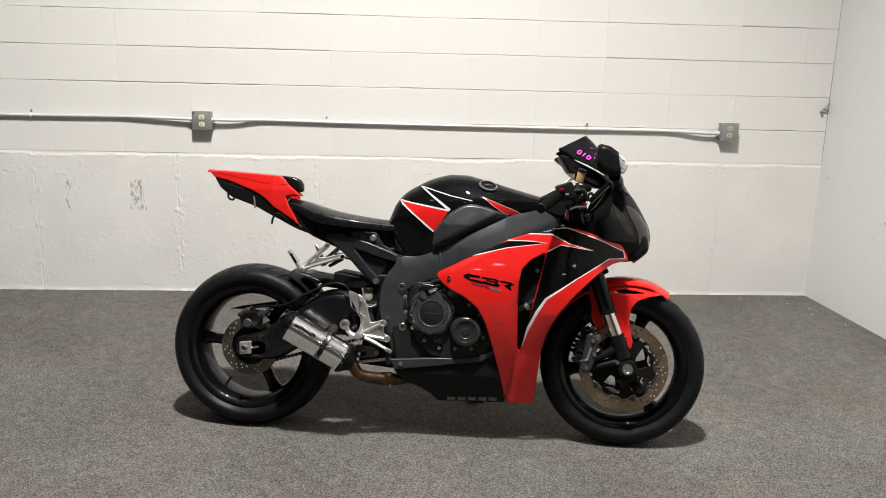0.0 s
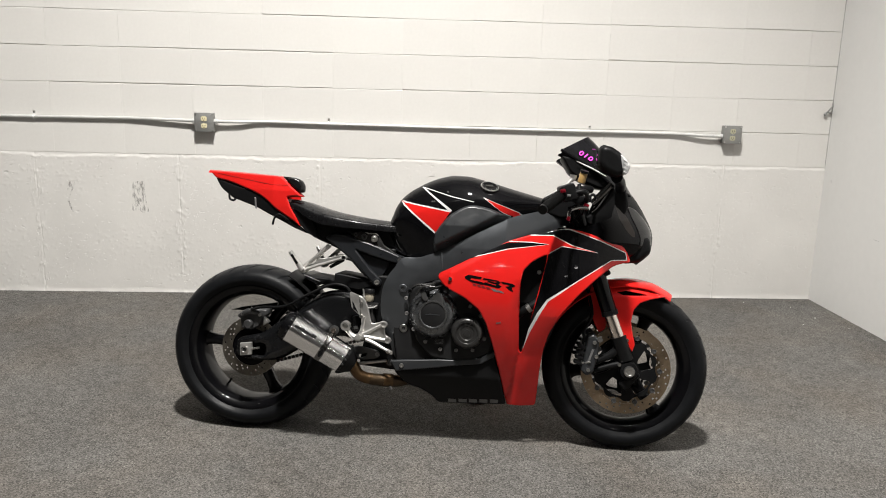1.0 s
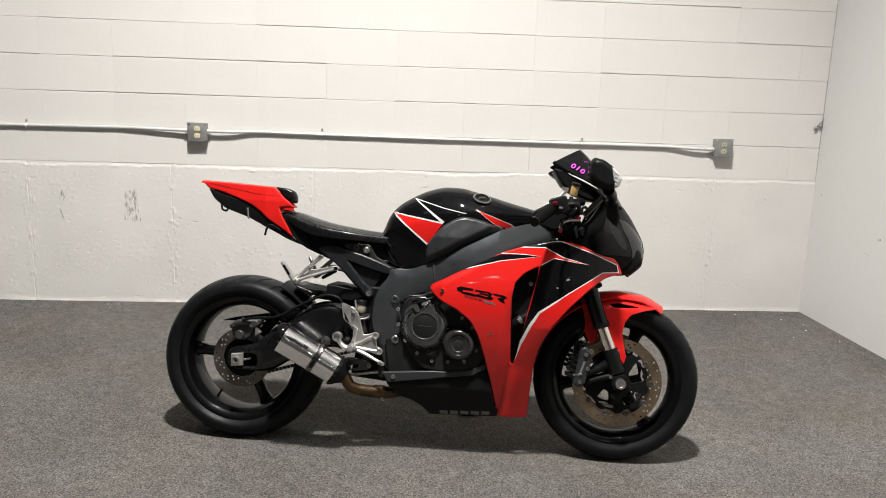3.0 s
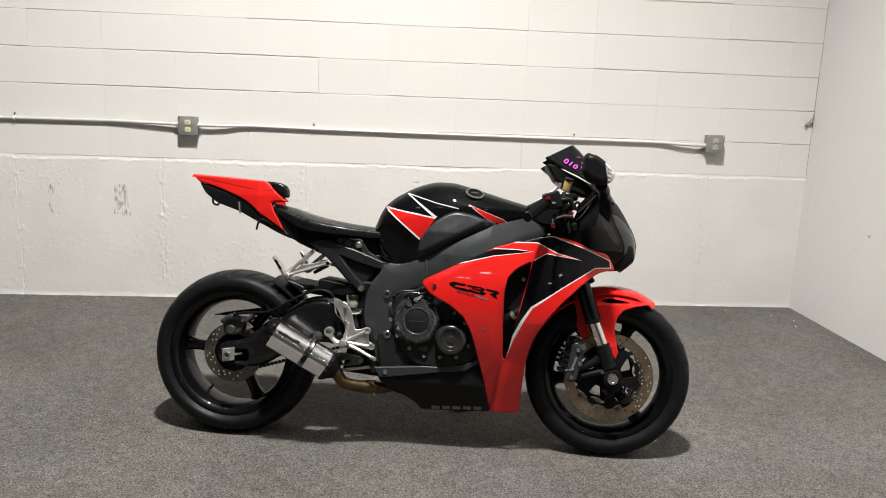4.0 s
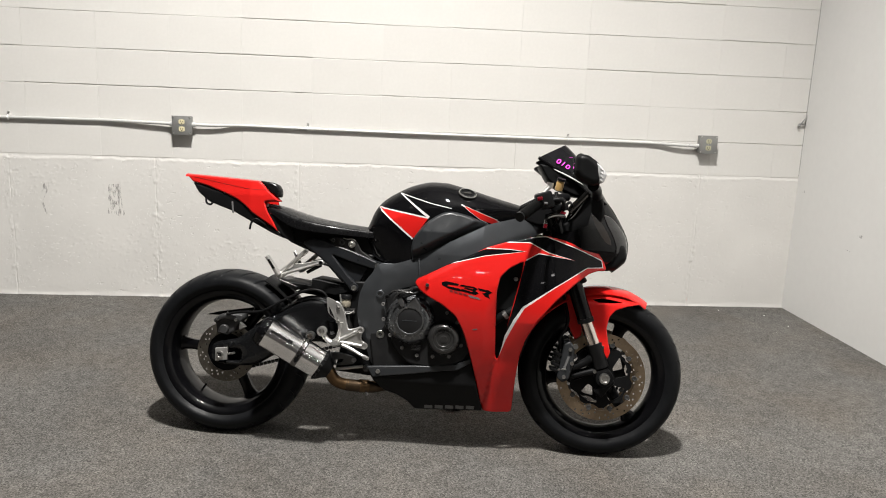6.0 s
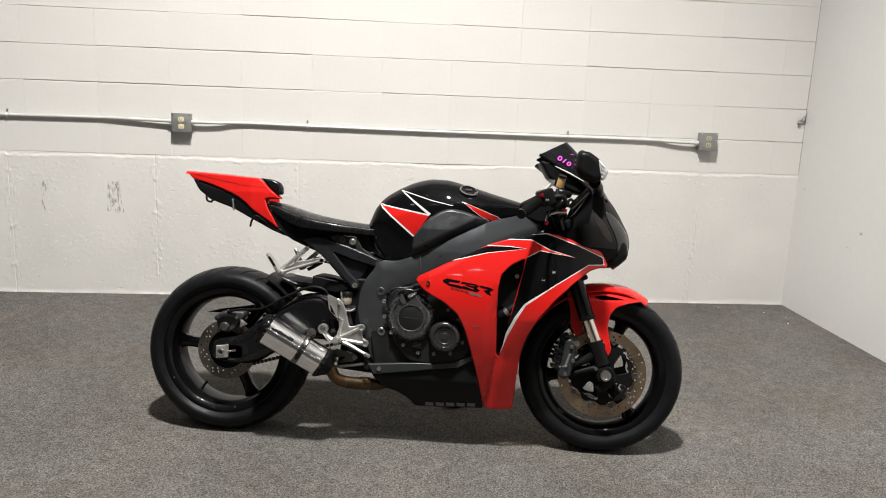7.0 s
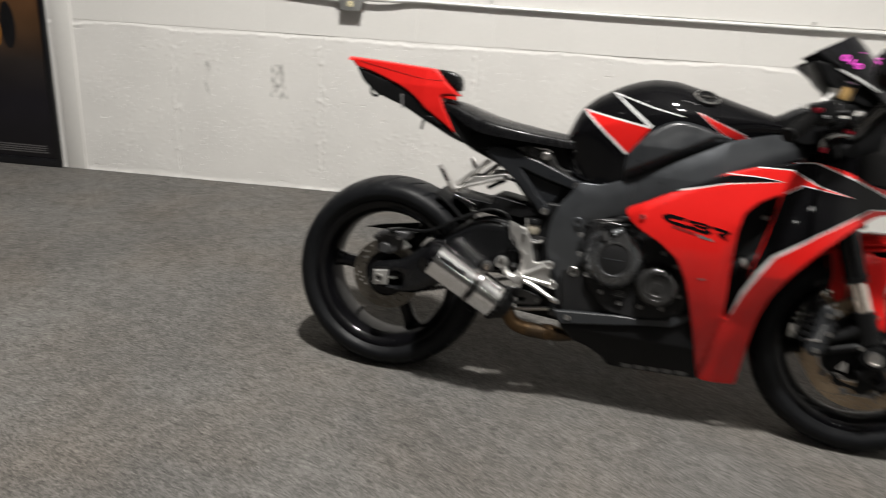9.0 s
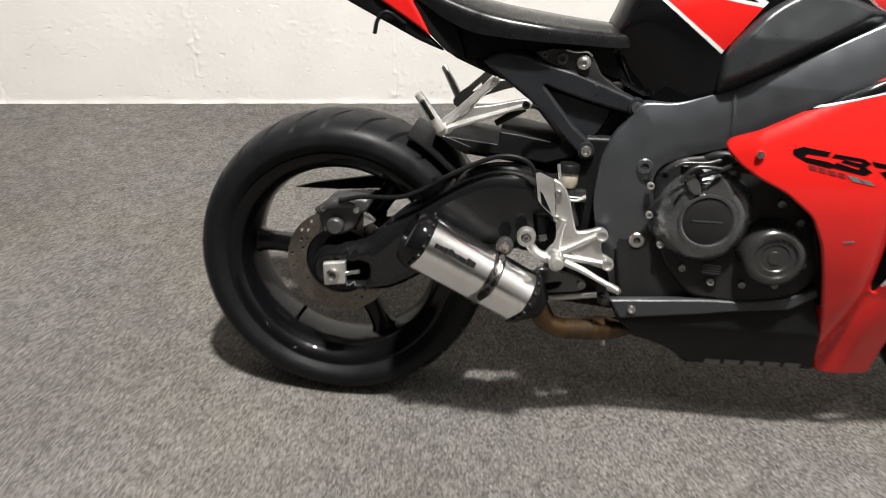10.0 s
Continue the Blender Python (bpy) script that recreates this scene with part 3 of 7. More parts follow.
def side(width, bulge=None):
    """A right-hand surface at a half-width that varies over (x, z)."""
    return lambda u, v, d: (u, -(width(u, v) if callable(width) else width) + d, v)


REAR, FRONT = (0.000, 0, 0.301), (1.402, 0, 0.301)


# wheels
def tyre(name, centre, R, half, grooves, parent):
    prof = [(0.225, 0.76), (0.237, 0.84), (0.245, 0.93), (0.252, 0.98)]
    for k in range(0, 30):
        a = k / 30 * math.pi / 2
        prof.append((0.256 + (R - 0.256) * math.sin(a) ** 0.82, math.cos(a)))
    prof = [(r, y * half) for r, y in prof]
    prof = prof + [(R, 0.0)] + [(r, -y) for r, y in reversed(prof)]
    segs = grooves * 22
    verts, faces, n = [], [], len(prof)
    for k in range(segs):
        for r, y in prof:
            t = abs(y) / half
            cut = 0.16 < t < 0.84 and r > 0.258 and k % 22 in ((0, 1) if y < 0 else (11, 12))
            a, r = 2 * math.pi * k / segs + 0.27 * math.sqrt(t), r - 0.005 * cut
            verts.append((centre[0] + r * math.cos(a), y, centre[2] + r * math.sin(a)))
    for k in range(segs):
        for i in range(n - 1):
            a, b = k * n, (k + 1) % segs * n
            faces.append((a + i, b + i, b + i + 1, a + i + 1))
    return finish(name, verts, faces, RUBBER, parent, "worn black rubber tyre", smooth=60)


def wheel(name, centre, R, half, rim_half, angles, grooves, label):
    h = rim_half
    prof = [(0.192, -h * 0.55), (0.197, -h * 0.72), (0.203, -h * 0.8), (0.206, -h * 0.9), (0.222, -h * 0.96), (0.228, -h), (0.2325, -h * 0.98), (0.233, -h * 0.9), (0.222, -h * 0.8), (0.206, -h * 0.5),
            (0.206, h * 0.5), (0.222, h * 0.8), (0.233, h * 0.9), (0.2325, h * 0.98), (0.228, h), (0.222, h * 0.96), (0.206, h * 0.9), (0.203, h * 0.8), (0.197, h * 0.72), (0.192, h * 0.55), (0.187, 0)]
    prof = [(r + 0.006, y) for r, y in prof]
    w = finish(name, *lathe(prof, centre, 128, True), RIM, bike, label, smooth=62)
    tyre("tyre", centre, R, half, grooves, w)
    add("hub", lathe([(0.0001, -0.05), (0.03, -0.05), (0.034, -0.045), (0.04, -0.025), (0.046, -0.02), (0.046, 0.02), (0.04, 0.025), (0.034, 0.045), (0.03, 0.05), (0.0001, 0.05)], centre, 40), RIM, w)
    for a in angles:
        m = Matrix.Translation(centre) @ Matrix.Rotation(-radians(a), 4, "Y")
        verts, faces = [], []
        line = [(0.03, 0.028, 0.022), (0.06, 0.024, 0.02), (0.11, 0.02, 0.018), (0.155, 0.019, 0.017), (0.182, 0.022, 0.018), (0.202, 0.034, 0.024)]
        for r, z, y in line:
            for dy, dz in ((-1, -0.55), (-1, 0.55), (-0.6, 1), (0.6, 1), (1, 0.55), (1, -0.55), (0.6, -1), (-0.6, -1)):
                verts.append((r, dy * y, dz * z))
        for i in range(len(line) - 1):
            faces += [(i * 8 + k, i * 8 + (k + 1) % 8, i * 8 + 8 + (k + 1) % 8, i * 8 + 8 + k) for k in range(8)]
        add("spoke", moved((verts, faces), m), RIM, w, smooth=50)
    a = radians(angles[0] + 60)
    p = Vector((math.cos(a), 0, math.sin(a)))
    add("valve_stem", rod(Vector(centre) + p * 0.199, Vector(centre) + p * 0.169, 0.004), DARK, w)
    return w


def rotor(name, centre, y, r_out, r_in, holes, parent, steel):
    """A drilled brake disc."""
    ring = lambda r, n: [(centre[0] + r * math.cos(2 * math.pi * k / n), centre[2] + r * math.sin(2 * math.pi * k / n)) for k in range(n)]
    cuts = [ring(r_in, 64)]
    for k in range(holes):
        for j, f in enumerate((0.25, 0.5, 0.75)):
            if (k + j) % 3 == 2:
                continue
            a, r = 2 * math.pi * (k + 0.33 * j) / holes, r_in + (r_out - r_in) * f
            cx, cz = centre[0] + r * math.cos(a), centre[2] + r * math.sin(a)
            cuts.append([(cx + 0.0038 * math.cos(q), cz + 0.0038 * math.sin(q)) for q in np.arange(8) * math.pi / 4])
    return add(name, plate(ring(r_out, 96), y - 0.0025, y + 0.0025, cuts, 0.0008, 0.02), steel, parent, "drilled steel brake disc", smooth=30)


rear = wheel("rear_wheel", REAR, 0.310, 0.099, 0.085, (176, 56, -64), 27, "gloss black three-spoke rear wheel")
front = wheel("front_wheel", FRONT, 0.300, 0.061, 0.05, (68, -53, 188), 26, "gloss black three-spoke front wheel")
rotor("brake_disc", REAR, -0.062, 0.112, 0.072, 22, rear, DISC)
add("disc_carrier", plate([(0.074 * math.cos(a), REAR[2] + 0.074 * math.sin(a)) for a in np.arange(40) * math.pi / 20], -0.058, -0.05, [[(0.028 * math.cos(a), REAR[2] + 0.028 * math.sin(a)) for a in np.arange(24) * math.pi / 12]]), RIM, rear)
sprocket = [((0.105 if k % 4 < 2 else 0.098) * math.cos(2 * math.pi * k / 168), REAR[2] + (0.105 if k % 4 < 2 else 0.098) * math.sin(2 * math.pi * k / 168)) for k in range(168)]
add("sprocket", plate(sprocket, 0.066, 0.072, [[(0.05 * math.cos(a), REAR[2] + 0.05 * math.sin(a)) for a in np.arange(32) * math.pi / 16]], 0.001), ENGINE, rear, smooth=30)
for s in (-1, 1):
    d = rotor("brake_disc", FRONT, s * 0.068, 0.160, 0.124, 30, front, DISC_WARM)
    at = lambda r, a: (FRONT[0] + r * math.cos(a), FRONT[2] + r * math.sin(a))
    slots = [rounded([at(0.052, b - 0.46), at(0.052, b + 0.28), at(0.099, b + 0.46), at(0.101, b + 0.1), at(0.099, b - 0.3)], 0.008) for b in np.arange(5) * 2 * math.pi / 5 + 0.4]
    star = [at(0.106 if k % 4 < 2 else 0.116, 2 * math.pi * k / 40) for k in range(40)]
    arms = [plate(rounded(star, 0.003), s * 0.064 - 0.003, s * 0.064 + 0.003, [[at(0.022, b) for b in np.arange(24) * math.pi / 12], *slots], 0.001, 0.02)]
    for k in range(10):
        bx, bz = at(0.1215, 2 * math.pi * (k + 0.02) / 10)
        add("bobbin", lathe([(0.0001, -0.0035), (0.0045, -0.0035), (0.0055, -0.005), (0.0085, -0.0045), (0.0095, -0.002), (0.0095, 0.006), (0.0001, 0.006)], (bx, s * 0.067, bz), 16), CAST, d)
    add("disc_carrier", join(*arms), DARK, front, "black disc carrier")
add("axle_block", plate([(-0.012, 0.328), (0.032, 0.334), (0.033, 0.288), (-0.01, 0.282)], -0.152, -0.138, (), 0.002), ALU, bike, "bare aluminium chain adjuster block")
axle = (0.008, 0.306)
add("axle_end", lathe([(0.0075, 0.01), (0.0075, -0.008), (0.009, -0.009), (0.0125, -0.008), (0.014, 0.004)], (axle[0], -0.15, axle[1]), 24, True), STEEL)
add("axle_bore", lathe([(0.0001, -0.001), (0.0078, -0.001), (0.0078, 0.004)], (axle[0], -0.152, axle[1]), 20), HOLE_SHADE)
add("front_axle", lathe([(0.0001, -0.008), (0.01, -0.008), (0.012, -0.012), (0.018, -0.012), (0.019, -0.008), (0.019, 0.01)], (1.406, -0.135, 0.308), 24), STEEL, bike, "polished axle bolt")
add("adjuster_bolt", rod((0.031, -0.146, 0.308), (0.061, -0.146, 0.315), 0.004), STEEL)

# swing arm
arm = loop([(-0.045, 0.315), (-0.02, 0.345), (0.06, 0.365), (0.13, 0.425), (0.20, 0.475), (0.27, 0.52), (0.34, 0.535), (0.42, 0.52), (0.49, 0.47), (0.5, 0.41), (0.42, 0.37), (0.3, 0.36), (0.2, 0.31), (0.12, 0.265), (0.03, 0.262), (-0.035, 0.275)])
slot = rounded([(-0.02, 0.279), (0.07, 0.281), (0.07, 0.32), (-0.02, 0.32)], 0.012)
wide = lambda u, v: 0.122 + 0.022 * max(0, 1 - abs(u - 0.02) / 0.12) - 0.9 * max(0, u - 0.34) ** 2 * 3
near_arm = panel(arm, side(wide), [slot], (), 0.014, 0.06, 0.035)
finish("swingarm_side", *near_arm[:2], GLOSS, bike, "gloss black braced swingarm")
beam = loop([(-0.045, 0.315), (-0.02, 0.345), (0.08, 0.355), (0.2, 0.40), (0.34, 0.45), (0.47, 0.46), (0.5, 0.41), (0.42, 0.37), (0.3, 0.35), (0.2, 0.31), (0.12, 0.265), (0.03, 0.262), (-0.035, 0.275)])
add("swingarm_side", mirrored(panel(beam, side(wide), [slot], (), 0.014, 0.05, 0.03)[:2]), GLOSS)
add("swingarm_bridge", box((0.36, -0.1, 0.36), (0.47, 0.1, 0.52), 0.02), DARK)

# chain and guard
top, low = [(0.0, 0.415), (0.5, 0.44)], [(0.0, 0.207), (0.5, 0.36)]
for (ax, az), (bx, bz) in (top, low):
    links = []
    for k in range(33):
        t = (k + 0.5) / 33
        x, z = ax + (bx - ax) * t, az + (bz - az) * t
        links.append(moved(box((-0.0062, 0.062, -0.0065), (0.0062, 0.078, 0.0065), 0.002), pose(x, 0, z, 0, -math.degrees(math.atan2(bz - az, bx - ax)), 0)))
    tagged(add("chain", join(*links), ENGINE, bike, "oily steel drive chain"), kind="stuff")
guard = [(-0.126, 0.422), (-0.078, 0.436), (0.072, 0.463), (0.122, 0.445), (0.097, 0.435), (-0.028, 0.424)]
add("chain_guard", plate(guard, 0.045, 0.06), DARK)
hug_v, hug_f = [], []
for r in (0.335, 0.331):
    for a in np.radians(np.arange(36, 66, 3)):
        hug_v += [(math.cos(a) * (r - 0.02 * t * t), 0.085 * t, REAR[2] + math.sin(a) * (r - 0.02 * t * t)) for t in (-1, -0.6, -0.2, 0.2, 0.6, 1)]
for o in (0, 60):
    hug_f += [(o + i * 6 + j, o + i * 6 + j + 1, o + i * 6 + j + 7, o + i * 6 + j + 6) for i in range(9) for j in range(5)]
hug_f += [(j, j + 1, j + 61, j + 60) for j in range(5)] + [(54 + j, 55 + j, 115 + j, 114 + j) for j in range(5)]
hug_f += [(i * 6 + e, i * 6 + 6 + e, i * 6 + 66 + e, i * 6 + 60 + e) for i in range(9) for e in (0, 5)]
add("rear_mudguard", (hug_v, hug_f), DARK)

# rear caliper and hose
cal = rounded([(-0.035, 0.421), (-0.014, 0.444), (0.022, 0.452), (0.069, 0.45), (0.07, 0.431), (0.052, 0.415), (0.042, 0.387), (0.011, 0.37), (-0.026, 0.375)], 0.006)
calr = add("rear_caliper", plate(cal, -0.10, -0.035, (), 0.007), CALIPER, bike, "dark cast rear brake caliper")
add("caliper_piston", lathe([(0.0001, -0.016), (0.014, -0.016), (0.017, -0.013), (0.018, -0.006), (0.018, 0.01)], (0.003, -0.1, 0.394), 28), CALIPER, calr)
add("caliper_bridge", tube([(-0.034, -0.105, 0.422), (0.005, -0.11, 0.443), (0.042, -0.105, 0.437)], [0.008, 0.011, 0.008]), CALIPER, calr)
for q in ((-0.019, -0.11, 0.431), (0.012, -0.112, 0.447), (0.048, -0.11, 0.431)):
    add("caliper_bolt", screw(q, 0.006, 0.007), STEEL, calr)
add("bleed_nipple", rod((0.012, -0.11, 0.441), (0.017, -0.115, 0.459), 0.003), STEEL, calr)
add("caliper_bracket", plate([(0.059, 0.424), (0.082, 0.405), (0.058, 0.39)], -0.105, -0.085), ALU, calr, "bare metal bracket corner")
hose = [(*(0.015, 0.451),), (0.061, 0.462), (0.151, 0.473), (0.238, 0.522), (0.32, 0.56), (0.374, 0.556), (0.397, 0.527)]
add("brake_hose", tube([(x, -0.12 - 0.01 * (i > 1), z) for i, (x, z) in enumerate(hose)], 0.0048), DARK, bike, "black rubber brake hose")

# exhaust
A, B = Vector((0.185, -0.205, 0.413)), Vector((0.391, -0.165, 0.293))
CAN = (B - A).length
along = (B - A).normalized()
up = (Vector((0, 0, 1)) - along * along.z).normalized()
out = along.cross(up).normalized()
if out.y > 0:
    out = -out
FLATS = ((-0.78, 0.0465), (-2.05, 0.0465), (2.95, 0.049))


def can_radius(a):
    """Round above, with three flats below: a crease low on the outer side."""
    return (0.0545 ** -26 + sum((max(0.0, math.cos(a - c)) / d) ** 26 for c, d in FLATS)) ** (-1 / 26)


def can_point(s, a, scale=1.0, lift=0.0):
    return A + along * s + (out * math.cos(a) * 0.96 + up * math.sin(a)) * (can_radius(a) * scale + lift)


def can(stations, material, name, label="", parent=bike):
    """Rings of the section along the silencer: (distance, scale)."""
    verts, faces, n = [], [], 120
    for s, k in stations:
        verts += [tuple(can_point(s, 2 * math.pi * i / n, k)) for i in range(n)]
    m = len(stations)
    for j in range(m - 1):
        faces += [(j * n + i, j * n + (i + 1) % n, (j + 1) * n + (i + 1) % n, (j + 1) * n + i) for i in range(n)]
    faces += [list(range(n))[::-1], list(range((m - 1) * n, m * n))]
    return add(name, (verts, faces), material, parent, label, 30)


silencer = can([(0.0, 0.97), (0.001, 1.0), (CAN - 0.001, 1.0), (CAN, 0.97)], CHROME, "silencer", "polished steel oval silencer can")
can([(-0.010, 0.1), (-0.010, 0.66), (-0.016, 0.70), (-0.021, 0.74), (-0.022, 0.79), (-0.018, 0.88), (-0.011, 0.96), (-0.003, 1.01), (0.002, 1.035), (0.010, 1.035), (0.011, 0.99)], BLACK, "end_cap", "black end cap with rivets", silencer)
can([(-0.012, 0.6), (-0.011, 0.6)], HOLE_SHADE, "outlet", "", silencer)
can([(CAN - 0.012, 0.98), (CAN - 0.011, 1.03), (CAN + 0.001, 1.03), (CAN + 0.006, 0.97), (CAN + 0.02, 0.72), (CAN + 0.034, 0.55), (CAN + 0.036, 0.4)], DARK, "inlet_cap", "black inlet cap with rivets", silencer)
# the dark that this polished strap mirrors is put into its metal colour
can([(0.139, 0.99), (0.139, 1.045), (0.141, 1.055), (0.146, 1.04), (0.153, 1.04), (0.158, 1.055), (0.160, 1.045), (0.160, 0.98)], SMOKE, "strap", "dark polished clamp strap with rolled edges", silencer)
stud = lathe([(0.0001, -0.0042), (0.0022, -0.0042), (0.004, -0.0028), (0.005, 0), (0.005, 0.003)], (0, 0, 0), 10)
for s in (0.0055, CAN - 0.0055):
    for a in (1.75, 1.35, 0.95, 0.55, 0.15, -0.2, -0.55, -0.95, -1.5, -2.6, 2.6):
        q = can_point(s, a, 1.035)
        add("rivet", moved(stud, Matrix.Translation(q) @ (q - A - along * s).to_track_quat("-Y", "Z").to_matrix().to_4x4()), GLOSS, silencer)
# plain dark badge with a ragged edge on the can
badge, rag = [], random.Random(4)
for k in range(9):
    s0, s1 = 0.022 + 0.0095 * k, 0.022 + 0.0095 * (k + 0.93)
    lo, hi = 0.30 + 0.03 * rag.random(), 0.46 + 0.09 * rag.random()
    vs = [tuple(can_point(s, a, 1.0, 0.0007)) for s in (s0, s1) for a in np.linspace(lo, hi, 4)]
    badge.append((vs, [(i, i + 1, i + 5, i + 4) for i in range(3)]))
add("badge", join(*badge), DARK, silencer, "plain dark worn badge", smooth=0)
lug = can_point(0.149, 1.5, 1.0, 0.016) - out * 0.006
ring = lathe([(0.009, -0.008), (0.015, -0.008), (0.0165, -0.005), (0.0165, 0.008), (0.009, 0.008)], (0, 0, 0), 28, True)
add("strap_lug", join(moved(ring, Matrix.Translation(lug)), moved(box((-0.012, -0.006, -0.026), (0.010, 0.006, -0.010), 0.002), Matrix.Translation(lug) @ Matrix.Rotation(radians(22), 4, "Y"))), CAST, silencer, "dull clamp lug")
add("lug_bolt", screw((lug.x, lug.y - 0.006, lug.z), 0.010, 0.008), BRONZE_FORK, silencer)
for a, r in ((0.72, 0.0075), (-0.28, 0.0085)):
    way = (out * math.cos(a) + up * math.sin(a)).normalized()
    flat = Matrix.Translation(can_point(0.1495, a, 1.042)) @ Matrix((along, -way, along.cross(-way))).transposed().to_4x4()
    add("strap_slot", moved(lathe([(0.0001, -0.0012), (r * 0.8, -0.0012), (r, -0.0022), (r * 1.15, -0.001), (r * 1.2, 0.002)], (0, 0, 0), 22), flat @ Matrix.Diagonal((0.85, 1, 1.9, 1))), CHROME if a > 0 else DARK, silencer)
add("strap_screw", screw(tuple(can_point(0.149, 1.15, 1.0, 0.006)), 0.0055, 0.008), STEEL, silencer)
add("exhaust_pipe", tube([tuple(B + along * 0.010), tuple(B + along * 0.028), (0.435, -0.150, 0.243), (0.460, -0.142, 0.228), (0.483, -0.135, 0.223)], [0.021, 0.0215, 0.021, 0.021, 0.021], 22), BRONZE, bike, "heat-bronzed exhaust pipe")
# a darker brown than the bronze section before it
add("exhaust_collector", tube([(0.474, -0.138, 0.224), (0.506, -0.125, 0.219), (0.571, -0.100, 0.214), (0.64, -0.05, 0.222)], [0.0215, 0.022, 0.022, 0.022], 20), DARK_BRONZE, bike, "scorched dark exhaust pipe")
add("pipe_clamp", rod((0.522, -0.118, 0.218), (0.555, -0.106, 0.216), 0.0245, 20), BRONZE, bike, "bronzed pipe clamp")
add("clamp_screw", rod((0.549, -0.120, 0.202), (0.554, -0.120, 0.185), 0.005, 10), DULL)

# frame
spar = [(0.559, 0.641), (0.57, 0.672), (0.636, 0.673), (0.716, 0.703), (0.864, 0.782), (0.971, 0.837), (1.079, 0.865), (1.178, 0.859), (1.18, 0.82), (1.083, 0.782), (0.997, 0.722), (0.938, 0.695), (0.849, 0.655), (0.75, 0.614), (0.659, 0.585), (0.617, 0.566), (0.606, 0.541), (0.607, 0.46), (0.62, 0.378), (0.65, 0.298), (0.562, 0.292), (0.543, 0.353), (0.516, 0.424), (0.505, 0.485), (0.511, 0.557), (0.531, 0.609)]
body = lambda u, v: 0.150 + 0.034 * (lambda t: t * t * (3 - 2 * t))(min(1, max(0, (u - 0.64) / 0.25))) - 0.12 * max(0, v - 0.72) - 0.45 * max(0, u - 0.95)
spar_line = np.array(rounded(spar, 0.02, 4), float)
spar_next = np.roll(spar_line, -1, 0)
spar_turn = np.sign((spar_line[:, 0] * spar_next[:, 1] - spar_line[:, 1] * spar_next[:, 0]).sum())
spar_top = curve_of((0.69, 0.692), (0.716, 0.703), (0.864, 0.782), (0.971, 0.837))


def spar_width(u, v):
    """Full in the middle, turning away toward its edges and tucked in below."""
    d = spar_next - spar_line
    rel = np.array((u, v)) - spar_line
    t = np.clip((rel * d).sum(1) / np.maximum((d * d).sum(1), 1e-12), 0, 1)
    away = np.sqrt(((rel - t[:, None] * d) ** 2).sum(1))
    k = int(away.argmin())
    within = (d[k, 0] * rel[k, 1] - d[k, 1] * rel[k, 0]) * spar_turn > 0
    off = float(away[k]) if within else -float(away[k])
    return body(u, v) - 0.0065 * max(0, 1 - off / 0.044) ** 2 - 0.3 * max(0, 0.58 - v) ** 1.5


sp = both("frame_spar", panel(spar_line, side(spar_width), (), (), 0.006, 0.06, 0.0), [SATIN], bike, "satin dark grey aluminium frame spar")
for x, z in ((0.588, 0.563), (0.593, 0.415)):
    add("pivot_ring", lathe([(0.007, -0.004), (0.013, -0.004), (0.015, -0.002), (0.0155, 0.004), (0.007, 0.004)], (x, -spar_width(x, z) - 0.001, z), 28, True), SATIN if z > 0.5 else STEEL, sp[0])
    add("pivot_bore", lathe([(0.0001, 0.0), (0.0075, 0.0), (0.0075, 0.01)], (x, -spar_width(x, z) - 0.002, z), 20), HOLE_SHADE, sp[0])
add("weld_seam", tube([(x, -spar_width(x, z) + 0.0012, z) for x, z in ((0.722, 0.700), (0.724, 0.684), (0.726, 0.665), (0.728, 0.645), (0.730, 0.622))], 0.0042, 10, 3), SATIN, sp[0])

# engine
eng = [(0.558, 0.617), (0.682, 0.633), (0.888, 0.633), (0.972, 0.596), (0.985, 0.308), (0.842, 0.289), (0.571, 0.283), (0.543, 0.449)]
add("engine_block", plate(rounded(eng, 0.02), -0.13, 0.13, (), 0.01), CASE, bike, "dark cast engine block")
cx, cz = (0.704, 0.478)
dome = [(0.052 + 0.046 * k / 14, -0.016 + 0.05 * (k / 14) ** 2.1) for k in range(15)]
clutch = add("clutch_cover", lathe([(0.0001, -0.018), (0.044, -0.018), (0.046, -0.021), (0.0505, -0.021), *dome, (0.102, 0.038), (0.102, 0.06)], (cx, -0.166, cz), 72), CLUTCH, bike, "smooth grey cast clutch cover with raised cap", 60)
add("cap_face", lathe([(0.0001, -0.0195), (0.041, -0.0195), (0.0435, -0.0185), (0.0445, -0.016)], (cx, -0.166, cz), 48), CASE, clutch, "black cap face")
add("cap_mark", box((cx - 0.026, -0.1865, cz - 0.0012), (cx + 0.026, -0.185, cz + 0.0015)), SATIN, clutch)
add("cap_ring", lathe([(0.0465, -0.0222), (0.0505, -0.0222), (0.051, -0.02), (0.046, -0.02)], (cx, -0.166, cz), 64, True), CAST, clutch)
px, pz = (0.829, 0.42)
add("pulse_cover", lathe([(0.0001, -0.012), (0.012, -0.012), (0.013, -0.010), (0.024, -0.010), (0.026, -0.012), (0.036, -0.012), (0.038, -0.016), (0.043, -0.0165), (0.048, -0.0145), (0.053, -0.009), (0.057, 0.002), (0.062, 0.03)], (px, -0.18, pz), 56), ENGINE, bike, "round ribbed dark engine cover")
crank = rounded([(0.611, 0.55), (0.647, 0.582), (0.749, 0.598), (0.843, 0.541), (0.901, 0.473), (0.925, 0.392), (0.907, 0.34), (0.822, 0.304), (0.699, 0.317), (0.645, 0.376), (0.615, 0.457)], 0.02)
add("crankcase_cover", plate(crank, -0.150, -0.11, (), 0.008), CASE)
